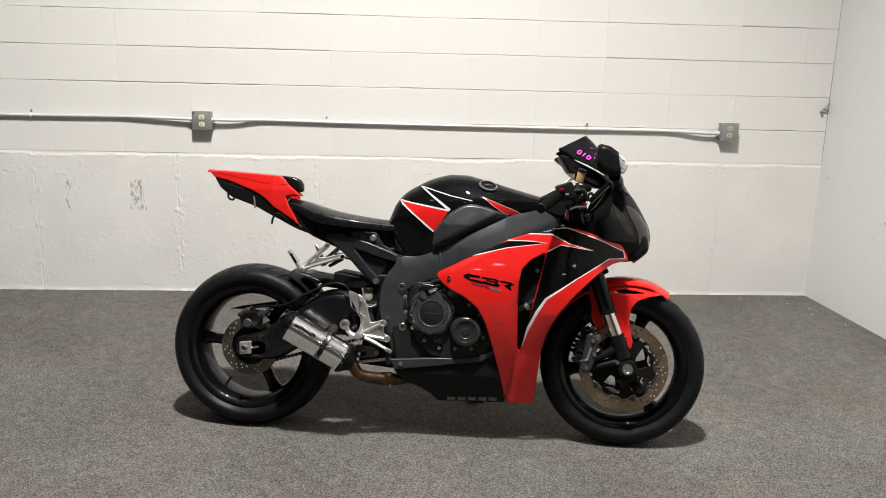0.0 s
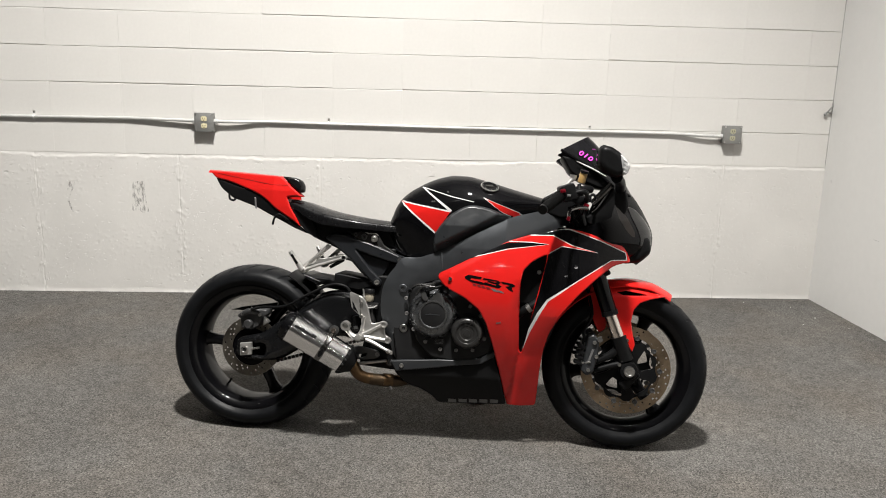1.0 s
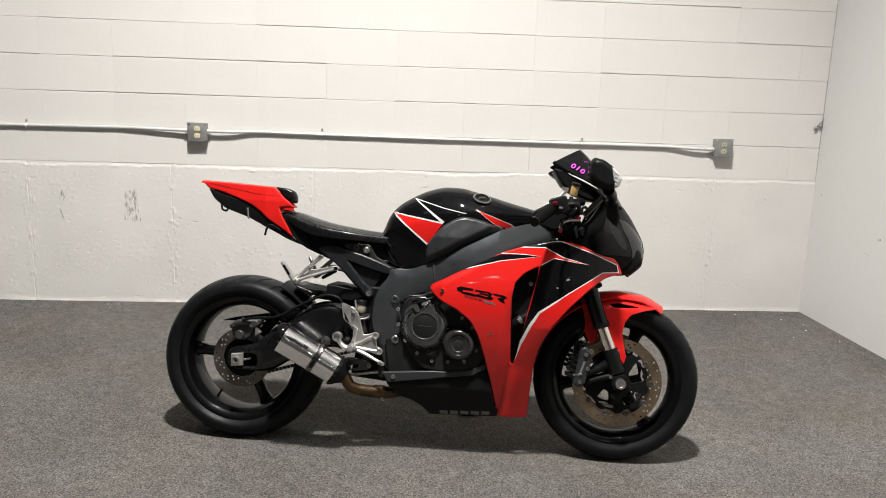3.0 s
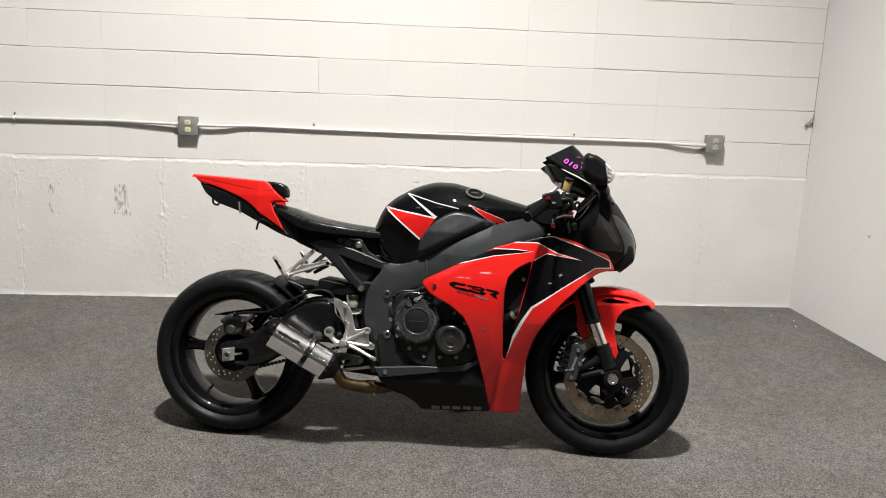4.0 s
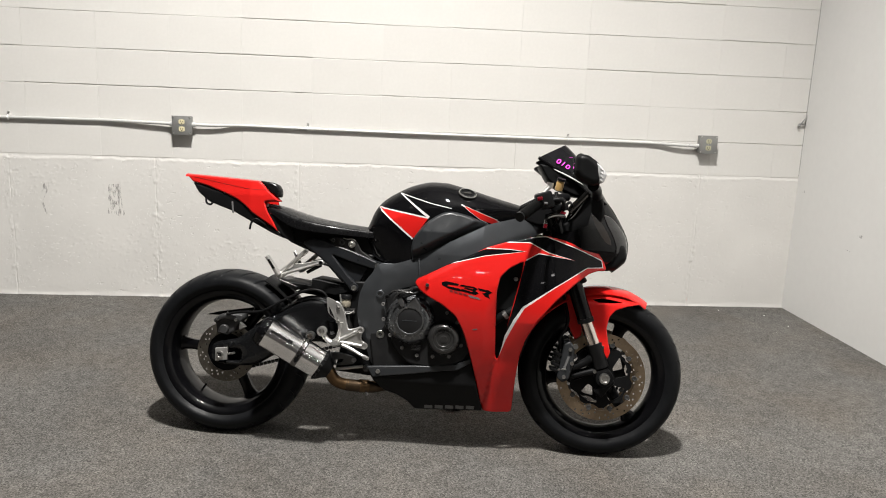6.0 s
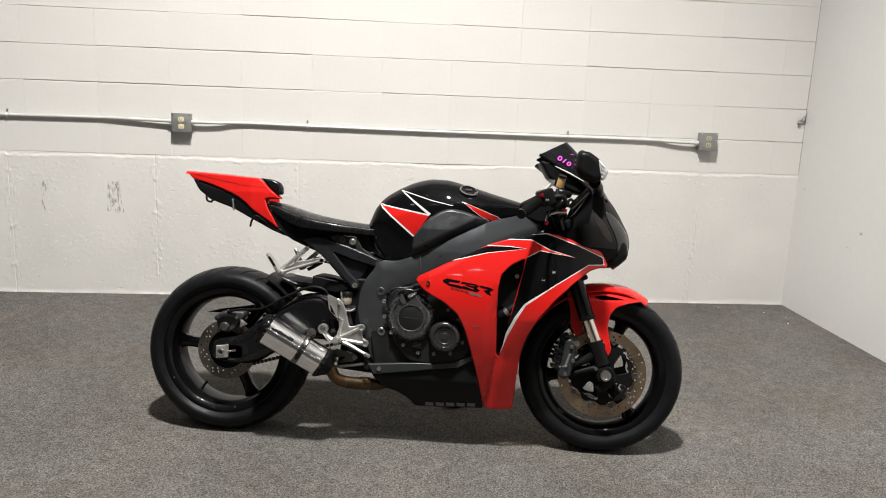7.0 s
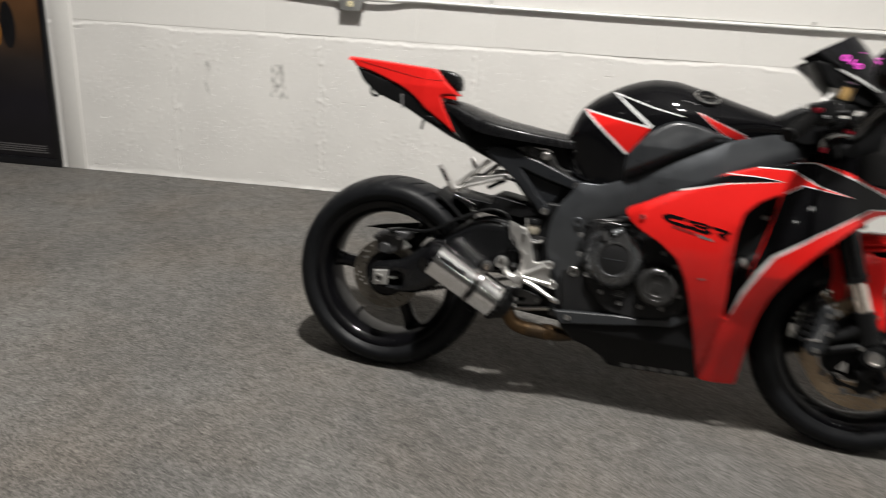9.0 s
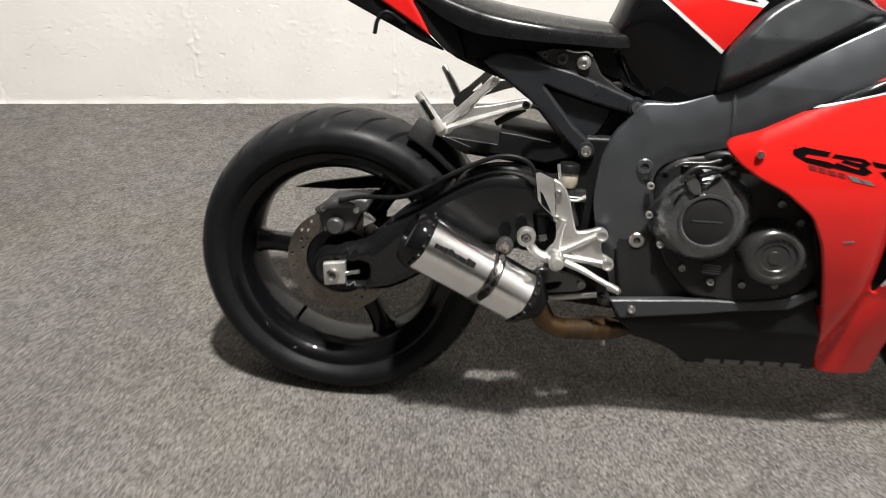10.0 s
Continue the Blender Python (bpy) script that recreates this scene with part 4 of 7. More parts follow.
for q in ((0.602, 0.529), (0.606, 0.474), (0.633, 0.418), (0.678, 0.375), (0.733, 0.351), (0.79, 0.35), (0.849, 0.354), (0.89, 0.397), (0.872, 0.478), (0.834, 0.511), (0.658, 0.575)):
    add("bolt", screw((q[0], -0.152, q[1]), 0.0068, 0.006), DULL, clutch)
q = (0.675, 0.561)
add("oil_cap", lathe([(0.0001, -0.012), (0.011, -0.012), (0.013, -0.009), (0.013, 0.02)], (q[0], -0.165, q[1]), 16), DARK, clutch)
add("coolant_pipe", tube([(0.68, -0.13, 0.575), (0.72, -0.15, 0.592), (0.78, -0.15, 0.582), (0.83, -0.14, 0.55)], 0.009), CASE)

add("cover_bridge", plate(rounded([(0.689, 0.524), (0.697, 0.541), (0.714, 0.563), (0.725, 0.557), (0.741, 0.534), (0.743, 0.503), (0.733, 0.509), (0.718, 0.524), (0.699, 0.528)], 0.004), -0.186, -0.16, (), 0.006, 0.01), CAST, clutch, "bare-edged cast bridge")
add("lifter_arm", plate(rounded([(0.656, 0.555), (0.67, 0.563), (0.68, 0.548), (0.685, 0.528), (0.674, 0.525), (0.664, 0.534)], 0.003), -0.19, -0.168, (), 0.003, 0.01), CAST, clutch)
add("cable_stay", tube([(0.634, -0.19, 0.576), (0.65, -0.19, 0.583), (0.686, -0.19, 0.585), (0.709, -0.19, 0.592)], 0.0036, 10), ENGINE, clutch)
add("cable_stay", tube([(0.645, -0.195, 0.549), (0.656, -0.195, 0.568), (0.675, -0.195, 0.579), (0.71, -0.195, 0.578)], 0.0036, 10), ENGINE, clutch)
add("clutch_cable", tube([(0.678, -0.19, 0.561), (0.715, -0.19, 0.576), (0.756, -0.16, 0.587)], 0.005, 10), DARK, clutch)
add("sensor_bolt", screw((*(0.619, -0.18, 0.557),), 0.009, 0.008), DARK, clutch)
add("cast_mark", join(*[moved(box((-0.016, -0.001, -0.001), (0.016, 0.001, 0.001)), pose((0.729, -0.17, 0.388)[0], -0.1655, (0.729, -0.17, 0.388)[2] - 0.005 * k, 0, 3, 0)) for k in range(4)]), ENGINE, clutch)

# plain slab in place of the shock linkage, added to stop light through the gap
add("shock_linkage", plate(rounded([(0.425, 0.262), (0.58, 0.250), (0.58, 0.60), (0.475, 0.60), (0.455, 0.45)], 0.012), -0.095, 0.07, (), 0.01), DARK, bike, "dark shock linkage behind the footrest bracket")

# belly pan
pan = rounded([(0.556, 0.284), (0.572, 0.298), (0.697, 0.293), (0.842, 0.301), (0.926, 0.344), (0.945, 0.287), (0.977, 0.148), (0.726, 0.137), (0.700, 0.168), (0.659, 0.194), (0.612, 0.210), (0.573, 0.252), (0.549, 0.295)], 0.008)
belly = both("belly_pan", panel(pan, side(lambda u, v: 0.145 - 0.75 * max(0, 0.25 - v) ** 1.1), (), (), 0.014, 0.004, 0.006), [DARK], bike, "matt black belly pan")
strip = [(0.552, 0.298), (0.729, 0.313), (0.78, 0.314), (0.872, 0.326), (0.926, 0.354), (0.931, 0.337), (0.883, 0.306), (0.781, 0.293), (0.73, 0.284), (0.575, 0.262)]
add("pan_rail", plate(rounded(strip, 0.004), -0.156, -0.136), COVER, belly[0])
q = (0.595, 0.284)
add("bolt", screw((q[0], -0.156, q[1]), 0.008, 0.006), STEEL, belly[0])
# plain bars where a maker's name stands
for k in range(5):
    p0 = (0.764, 0.153)
    p1 = (0.956, 0.164)
    t0, t1 = k / 5, (k + 0.78) / 5
    xa, xb = p0[0] + (p1[0] - p0[0]) * t0, p0[0] + (p1[0] - p0[0]) * t1
    za = p0[1] + (p1[1] - p0[1]) * t0
    f = lambda u, v: -(0.145 - 0.75 * max(0, 0.25 - v) ** 1.1) - 0.0012
    vs = [(xa, f(xa, za - 0.009), za - 0.009), (xb, f(xb, za - 0.009), za - 0.009), (xb, f(xb, za + 0.006), za + 0.006), (xa, f(xa, za + 0.006), za + 0.006)]
    add("name_bar", (vs, [(0, 1, 2, 3)]), GREYSIGN, belly[0], smooth=0)

# side fairing with its stripes
fair = [(0.715, 0.612), (0.720, 0.628), (0.773, 0.655), (0.821, 0.681), (0.87, 0.705), (0.918, 0.729), (0.966, 0.755), (1.033, 0.777), (1.11, 0.796), (1.167, 0.806), (1.255, 0.789), (1.332, 0.767), (1.364, 0.749), (1.38, 0.723), (1.393, 0.694), (1.355, 0.69), (1.325, 0.679), (1.272, 0.636), (1.208, 0.574), (1.153, 0.506), (1.117, 0.439), (1.1, 0.377), (1.091, 0.294), (1.087, 0.225), (1.083, 0.152), (0.977, 0.149), (0.945, 0.291), (0.918, 0.388), (0.896, 0.456), (0.868, 0.508), (0.817, 0.548), (0.776, 0.567), (0.74, 0.587)]
vent = rounded([(1.097, 0.714), (1.047, 0.686), (1.017, 0.653), (1.008, 0.605), (1.009, 0.485), (1.013, 0.369), (1.021, 0.354), (1.032, 0.391), (1.049, 0.478), (1.072, 0.588), (1.091, 0.669)], 0.01)
lightning = [(1.037, 0.779), (1.11, 0.796), (1.17, 0.803), (1.275, 0.77), (1.371, 0.726), (1.376, 0.703), (1.319, 0.7), (1.205, 0.626), (1.1, 0.552), (1.068, 0.491), (1.026, 0.38), (1.047, 0.47), (1.075, 0.587), (1.1, 0.714), (1.147, 0.743), (1.27, 0.725), (1.18, 0.748), (1.115, 0.777)]
wedge = [(0.823, 0.683), (0.834, 0.699), (0.873, 0.713), (0.96, 0.748), (1.044, 0.752), (1.099, 0.747), (0.961, 0.727)]
lines = [(band([(0.841, 0.692), (0.961, 0.725), (1.101, 0.747), (1.044, 0.752), (0.962, 0.752)], 0.0028), 2),
         (band([(1.033, 0.777), (1.115, 0.779), (1.18, 0.747), (1.271, 0.725), (1.147, 0.743), (1.104, 0.718)], 0.003), 2),
         (band([(1.11, 0.798), (1.17, 0.803), (1.275, 0.768), (1.371, 0.728), (1.376, 0.703), (1.319, 0.7), (1.205, 0.626)], 0.003), 2),
         (band([(1.209, 0.629), (1.104, 0.554), (1.075, 0.506), (1.043, 0.436), (1.026, 0.374)], [0.003, 0.008, 0.011, 0.010, 0.004]), 2)]
height = curve_of((0.12, 0.085), (0.2, 0.115), (0.3, 0.158), (0.42, 0.2), (0.5, 0.219), (0.55, 0.2245), (0.59, 0.2245), (0.63, 0.221), (0.67, 0.2145), (0.71, 0.2065), (0.75, 0.198), (0.8, 0.186), (0.86, 0.165))


facet = curve_of((0.72, 0.604), (0.773, 0.632), (0.87, 0.686), (0.966, 0.745), (1.04, 0.777), (1.1, 0.9))
valley = curve_of((0.14, 0.965), (0.22, 0.985), (0.35, 1.012), (0.45, 1.008), (0.62, 1.008))


def fairing_width(u, v):
    w = 0.2 * sum(height(v + d) for d in (-0.03, -0.015, 0, 0.015, 0.03))
    w -= 1.0 * max(0, u - 1.12) ** 2
    w -= 0.25 * max(0, u - 1.03) * min(1, max(0, (0.5 - v) / 0.15))
    w -= 0.9 * max(0, 0.83 - u) ** 2 + 0.55 * max(0, 0.762 - u)
    rise = max(0, v - facet(u))
    w -= 0.8 * rise * rise / (rise + 0.02)
    w -= 0.02 * max(0, 1 - abs(u - valley(v)) / 0.05) ** 2 * min(1, max(0, (0.62 - v) / 0.1))
    return w


fairing = both("side_fairing", panel(rounded(fair, 0.012), side(fairing_width), [vent], [(lightning, 1), (wedge, 1), *lines], 0.011, 0.004, 0.005), [RED, BLACK, WHITE], bike, "glossy red side fairing with black and white stripes")
# plain slabs, their reach set to block light that leaks through the vent
inner = [(0.977, 0.721), (1.164, 0.749), (1.285, 0.695), (1.174, 0.549), (1.083, 0.300), (1.03, 0.262), (0.963, 0.33), (0.917, 0.475), (0.892, 0.595)]
add("radiator_shroud", plate(inner, -0.12, 0.12, (), 0.01), DARK, bike, "black inner fairing and radiator")
core = [(0.977, 0.721), (1.164, 0.749), (1.262, 0.69), (1.174, 0.58), (1.1, 0.53), (0.935, 0.53), (0.892, 0.595)]
add("radiator", plate(core, -0.165, 0.165, (), 0.01), DARK, bike, "black radiator behind the fairing")
add("coolant_hose", tube([(0.978, -0.14, 0.463), (1.02, -0.168, 0.506), (1.055, -0.172, 0.528), (1.098, -0.165, 0.558)], 0.015, 14), DARK, bike, "black coolant hose")
add("hose_clamp", tube([(1.036, -0.171, 0.515), (1.047, -0.171, 0.524)], [0.0165, 0.0165], 18, 1), STEEL, bike, "steel hose clamp")
add("hose_fitting", lathe([(0.0001, -0.006), (0.006, -0.006), (0.008, 0), (0.008, 0.01)], (1.072, -0.17, 0.647), 14), STEEL)
q = (0.764, 0.612)
add("bolt", screw((q[0], -fairing_width(*q) - 0.001, q[1]), 0.007, 0.005), CHROME, fairing[0])


def decal(name, lines, material, parent, width, lift=0.0009):
    """Flat shapes that follow the fairing's skin."""
    pieces = []
    for poly in lines:
        v, f, _ = panel(poly, lambda u, w, d: (u, -width(u, w) - lift + d, w), (), (), 0.012, 0.0006, 0)
        pieces.append((v, f))
    return add(name, join(*pieces), material, parent, smooth=0)


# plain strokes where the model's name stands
for shape in ([(0.814, 0.624), (0.829, 0.630), (0.875, 0.623), (0.871, 0.616), (0.838, 0.619), (0.834, 0.613), (0.874, 0.607), (0.888, 0.601), (0.878, 0.597), (0.838, 0.605), (0.816, 0.616)],
              [(0.881, 0.621), (0.929, 0.615), (0.941, 0.608), (0.933, 0.602), (0.945, 0.594), (0.934, 0.588), (0.878, 0.599), (0.886, 0.607), (0.922, 0.597), (0.925, 0.601), (0.893, 0.608), (0.897, 0.612), (0.925, 0.607), (0.925, 0.611), (0.877, 0.615)],
              [(0.941, 0.612), (0.980, 0.606), (0.992, 0.599), (0.979, 0.592), (0.985, 0.577), (0.969, 0.584), (0.957, 0.595), (0.973, 0.598), (0.967, 0.601), (0.947, 0.604)]):
    decal("model_mark", [shape], BLACK, fairing[0], fairing_width)
for k in range(4):
    p, q = (0.842, 0.601), (0.906, 0.588)
    x, z = p[0] + (q[0] - p[0]) * k / 4, p[1] + (q[1] - p[1]) * k / 4
    decal("model_mark", [[(x, z), (x + 0.012, z - 0.002), (x + 0.015, z - 0.010), (x + 0.003, z - 0.008)]], MAROON, fairing[0], fairing_width)
for shape in ([(0.906, 0.587), (0.924, 0.584), (0.935, 0.574), (0.917, 0.577)], [(0.928, 0.582), (0.944, 0.579), (0.954, 0.571), (0.939, 0.573)]):
    decal("model_mark", [shape], GREYSIGN, fairing[0], fairing_width)
decal("scratch", [[(0.93, 0.466), (0.947, 0.469), (0.947, 0.465), (0.93, 0.462)]], GREYSIGN, fairing[0], fairing_width)

# nose, headlights and screen
brow = np.array([(1.36, 0.985), (1.378, 0.961), (1.396, 0.939), (1.418, 0.911), (1.442, 0.874), (1.465, 0.833), (1.476, 0.809), (1.482, 0.782), (1.481, 0.753), (1.475, 0.721), (1.453, 0.699), (1.428, 0.679)])
front_of = lambda z: float(np.interp(z, brow[::-1, 1], brow[::-1, 0]))
half_of = curve_of((0.66, 0.09), (0.70, 0.13), (0.76, 0.168), (0.84, 0.175), (0.92, 0.15), (0.99, 0.12), (1.05, 0.10))


def nose_width(u, v):
    """Half the nose's width: full at the back, closing to a blunt edge in front."""
    t = min(1, max(0, 1 - (front_of(v) - u) / 0.25))
    return half_of(v) * max(0.0, 1 - t ** 2.2) ** 0.62


cowl = [(1.359, 0.975), (1.396, 0.939), (1.418, 0.911), (1.442, 0.874), (1.465, 0.833), (1.476, 0.809), (1.482, 0.782), (1.481, 0.753), (1.475, 0.721), (1.453, 0.699), (1.428, 0.679), (1.376, 0.73), (1.28, 0.755), (1.18, 0.796), (1.252, 0.823), (1.312, 0.849), (1.325, 0.891), (1.323, 0.935)]
lens_r = rounded([(1.37, 0.894), (1.397, 0.887), (1.416, 0.875), (1.443, 0.847), (1.467, 0.813), (1.474, 0.782), (1.474, 0.745), (1.467, 0.724), (1.434, 0.722), (1.422, 0.744), (1.424, 0.777), (1.409, 0.814), (1.388, 0.85)], 0.008)
# the recess is only a dark copper patch in the flush skin
recess = rounded([(1.327, 0.888), (1.345, 0.882), (1.364, 0.863), (1.383, 0.833), (1.401, 0.802), (1.404, 0.782), (1.386, 0.789), (1.365, 0.812), (1.343, 0.846)], 0.006)
nose = both("nose_cowl", panel(cowl, side(nose_width), (), [(lens_r, 1), (recess, 2)], 0.009, 0.004, 0.0), [BLACK, LENS, DARK_COPPER], bike, "gloss black nose cowl with dark headlights", 60)
glass = both("headlight", panel(lens_r, side(lambda u, v: nose_width(u, v) + 0.004), (), (), 0.009, 0.004, 0.004), [LENS], bike, "smoky grey headlight cover", 60)
# chin filler, shaped to hide the far fairing's red from the camera
add("chin", plate(rounded([(1.327, 0.802), (1.418, 0.817), (1.462, 0.777), (1.47, 0.735), (1.429, 0.692), (1.374, 0.685), (1.299, 0.728)], 0.01), -0.09, 0.11, (), 0.02), DARK, bike, "black chin intake")

sheet = [(0, -1), (1, -1), (1, 1), (0, 1)]
mid_screen = np.array(glide([(1.232, 1.142), (1.262, 1.115), (1.30, 1.07), (1.345, 1.015), (1.385, 0.955), (1.40, 0.93)], 5))
arc2 = np.linspace(0, 1, len(mid_screen))
screen_edge = np.array(glide([(1.13, 1.083), (1.18, 1.055), (1.235, 1.024), (1.275, 0.996), (1.312, 0.962)], 5))
arc3 = np.linspace(0, 1, len(screen_edge))


def screen_skin(u, v, d):
    x, z = np.interp(u, arc2, mid_screen[:, 0]), np.interp(u, arc2, mid_screen[:, 1])
    s = abs(v)
    ex, ez = np.interp(u, arc3, screen_edge[:, 0]), np.interp(u, arc3, screen_edge[:, 1])
    return (x + (ex - x) * s ** 2 - d * 0.6, v * (0.118 + 0.025 * u) * (1 - 0.08 * s), z + (ez - z) * s ** 2 - d)


v_, f_, s_ = panel(sheet, screen_skin, (), [([(0, -1), (1, -1), (1, -0.86), (0, -0.86)], 1), ([(0, 0.86), (1, 0.86), (1, 1), (0, 1)], 1)], 0.06, 0.004, 0.0)
TINT = mat("smoked_screen", (0.008, 0.008, 0.009), 0.12, 0, 0.1, 30, 0.1, spec=0.1)
screen = finish("windscreen", v_, f_, None, bike, "dark smoked windscreen with pink marker writing", [TINT, BLACK], 60, s_)
add("screen_rim", tube([screen_skin(u, -1, 0) for u in (0, 0.25, 0.5, 0.75, 1)], 0.006), BLACK, screen, "gloss black screen edge")


def writing(text, size, m, material, parent, name):
    data = bpy.data.curves.new(name, "FONT")
    data.body, data.size, data.extrude, data.offset = text, size, 0.0006, size * 0.012
    data.align_x, data.align_y = "CENTER", "CENTER"
    ob = bpy.data.objects.new(name, data)
    mesh = bpy.data.meshes.new_from_object(ob)
    mesh.transform(m)
    bpy.data.objects.remove(ob)
    mesh.materials.clear()
    mesh.materials.append(material)
    got = new(name, mesh)
    got.parent = parent
    return got


for k, ch in enumerate("010"):
    u, v = 0.234 + 0.066 * k, -0.856 + 0.016 * k
    p = Vector(screen_skin(u, v, 0))
    du = (Vector(screen_skin(u + 0.066, v + 0.03, 0)) - p).normalized()
    dv = (Vector(screen_skin(u, v + 0.1, 0)) - p)
    dv = (dv - du * dv.dot(du)).normalized()
    n = du.cross(dv)
    m = Matrix((du, dv, n)).transposed().to_4x4()
    writing(ch, 0.033, Matrix.Translation(p + n * 0.004) @ m @ Matrix.Rotation(radians(-18), 4, "Z"), PINK, screen, "marker_writing")

# highlight on the screen's lower edge, painted in as a thin white tube
add("screen_glint", tube([(1.185, -0.125, 1.044), (1.217, -0.130, 1.029), (1.248, -0.130, 1.015), (1.291, -0.130, 0.993)], [0.0008, 0.0028, 0.003, 0.0012], 8), WHITE, screen, "white line along the screen edge")

# inner cockpit behind the screen
add("screen_lip", plate(rounded([(1.134, 1.062), (1.191, 1.051), (1.247, 1.015), (1.296, 0.986), (1.327, 0.947), (1.266, 0.954), (1.209, 0.977), (1.167, 1.007)], 0.005), -0.115, 0.1, (), 0.006), DARK, bike, "black lip under the screen")
dash = rounded([(1.202, 1.018), (1.259, 1.012), (1.337, 0.974), (1.322, 0.953), (1.271, 0.971), (1.219, 0.99)], 0.006)
add("marker_stroke", moved(box((-0.006, -0.002, -0.0008), (0.006, 0.002, 0.0008)), Matrix.Translation(Vector(screen_skin(0.26, -0.55, 0)) + Vector((0.003, -0.004, 0.004)))), PINK, screen)
add("instrument_panel", plate(dash, -0.08, 0.08, (), 0.01), DARK, bike, "black instrument cluster")
stay = rounded([(1.203, 0.826), (1.233, 0.850), (1.268, 0.880), (1.290, 0.913), (1.319, 0.957), (1.362, 0.957), (1.377, 0.898), (1.353, 0.825), (1.323, 0.808)], 0.006)
add("cowl_inner", plate(stay, -0.125, -0.06, (), 0.008), DARK, bike, "black inner cowl stay")
add("cowl_inner", mirrored(plate(stay, -0.125, -0.06, (), 0.008)), DARK)
add("cowl_strut", rod((1.247, -0.132, 0.895), (1.311, -0.132, 0.967), 0.0125, 16), SMOKE, bike, "dark metal fairing strut")
add("head_stock", plate(rounded([(1.167, 0.823), (1.269, 0.82), (1.341, 0.814), (1.293, 0.75), (1.17, 0.766)], 0.01), -0.06, 0.06, (), 0.01), DARK)


# mirrors
def mirror(outline, lens, y0, y1, flip):
    shell = plate(rounded(outline, 0.010), y0, y1, (), 0.02, 0.007)
    lamp_ = plate(rounded(lens, 0.006), y0 - 0.004, y0 + 0.05, (), 0.012, 0.006)
    ob = add("mirror", mirrored(shell) if flip else shell, DARK, bike, "black mirror with clear indicator lens", 50)
    add("indicator_lens", mirrored(lamp_) if flip else lamp_, CLEAR, ob, "clear ribbed indicator lens")
    lo, hi = np.min(lens, 0), np.max(lens, 0)
    for k in range(4):
        z = lo[1] + (hi[1] - lo[1]) * (0.2 + 0.17 * k)
        rib = rod((lo[0] + 0.010, y0 - 0.0045, z), (hi[0] - 0.012, y0 - 0.0035, z - 0.008), 0.0013, 6)
        add("lens_rib", mirrored(rib) if flip else rib, CLEAR, ob)
    c = np.mean(outline, 0)
    a, b = np.array(outline[0]), np.array(outline[-1])
    glass = [(a[0] - 0.001, y0 + 0.05, a[1]), (a[0] - 0.001, y1 - 0.02, a[1]), (b[0] - 0.001, y1 - 0.02, b[1]), (b[0] - 0.001, y0 + 0.05, b[1])]
    glass = (glass, [(0, 1, 2, 3)])
    add("mirror_glass", mirrored(glass) if flip else glass, MIRROR, ob, smooth=0)
    return ob


near_shell = [(1.244, 1.072), (1.258, 1.084), (1.284, 1.081), (1.315, 1.06), (1.342, 1.023), (1.335, 0.993), (1.306, 0.981), (1.259, 1), (1.243, 1.025)]
near_lens = [(1.311, 1.058), (1.329, 1.043), (1.346, 1.02), (1.337, 0.993), (1.322, 0.987), (1.313, 1.02)]
mirror(near_shell, near_lens, -0.345, -0.235, False)
far_shell = [(1.123, 1.064), (1.162, 1.084), (1.214, 1.071), (1.250, 1.030), (1.207, 1.003), (1.172, 1.031)]
far_lens = [(1.226, 1.056), (1.250, 1.039), (1.242, 1.020), (1.219, 1.033)]
mirror(far_shell, far_lens, -0.255, -0.185, True)
add("mirror_cap", tube([(1.253, -0.27, 1.065), (1.264, -0.27, 1.077), (1.275, -0.27, 1.07)], [0.010, 0.014, 0.010]), DARK)
add("mirror_stem", tube([(1.31, -0.28, 0.984), (1.329, -0.22, 0.972), (1.34, -0.14, 0.955)], [0.020, 0.017, 0.02]), DARK)
add("mirror_stem", tube([(1.24, 0.3, 1.0), (1.28, 0.2, 0.99), (1.31, 0.13, 0.98)], [0.018, 0.014, 0.018]), DARK)

# handlebars
g0, g1 = (1.074, 0.870), (1.135, 0.919)
add("grip", tube([(g0[0], -0.335, g0[1]), (g0[0] + 0.01, -0.325, g0[1] + 0.008), (g1[0], -0.24, g1[1])], [0.015, 0.0175, 0.0175], 18), GRIP, bike, "ribbed black rubber grip")
for k in range(9):
    t = (k + 1) / 10
    c = Vector((g0[0], -0.335, g0[1])).lerp(Vector((g1[0], -0.24, g1[1])), t)
    d = (Vector((g1[0], -0.24, g1[1])) - Vector((g0[0], -0.335, g0[1]))).normalized()
    add("grip_rib", rod(c, c + d * 0.004, 0.0188, 18), GRIP)
add("bar_end", rod((g0[0] - 0.006, -0.347, g0[1] - 0.005), (g0[0], -0.335, g0[1]), 0.0165, 18), DARK)
sw = (1.151, 0.926)
add("switch_housing", join(moved(box((-0.024, -0.03, -0.028), (0.03, 0.03, 0.03), 0.009), pose(sw[0], -0.225, sw[1], 0, -20, 12)), rod((sw[0] + 0.01, -0.2, sw[1] + 0.01), (sw[0] + 0.09, -0.1, sw[1] + 0.02), 0.014)), DARK, bike, "black switch housing")
rb = (1.136, 0.932)
add("stop_switch", moved(box((-0.009, -0.006, -0.006), (0.009, 0.006, 0.006), 0.002), pose(rb[0], -0.262, rb[1], 0, -15, 0)), ANODISED, bike, "red stop switch")
add("left_grip", tube([(g0[0], 0.335, g0[1]), (g1[0], 0.24, g1[1])], 0.0175, 18), GRIP)
add("handlebar", tube([(g1[0] - 0.01, -0.24, g1[1]), (g1[0] + 0.06, -0.13, g1[1] + 0.012), (g1[0] + 0.075, -0.09, g1[1] + 0.01)], 0.011), DARK)
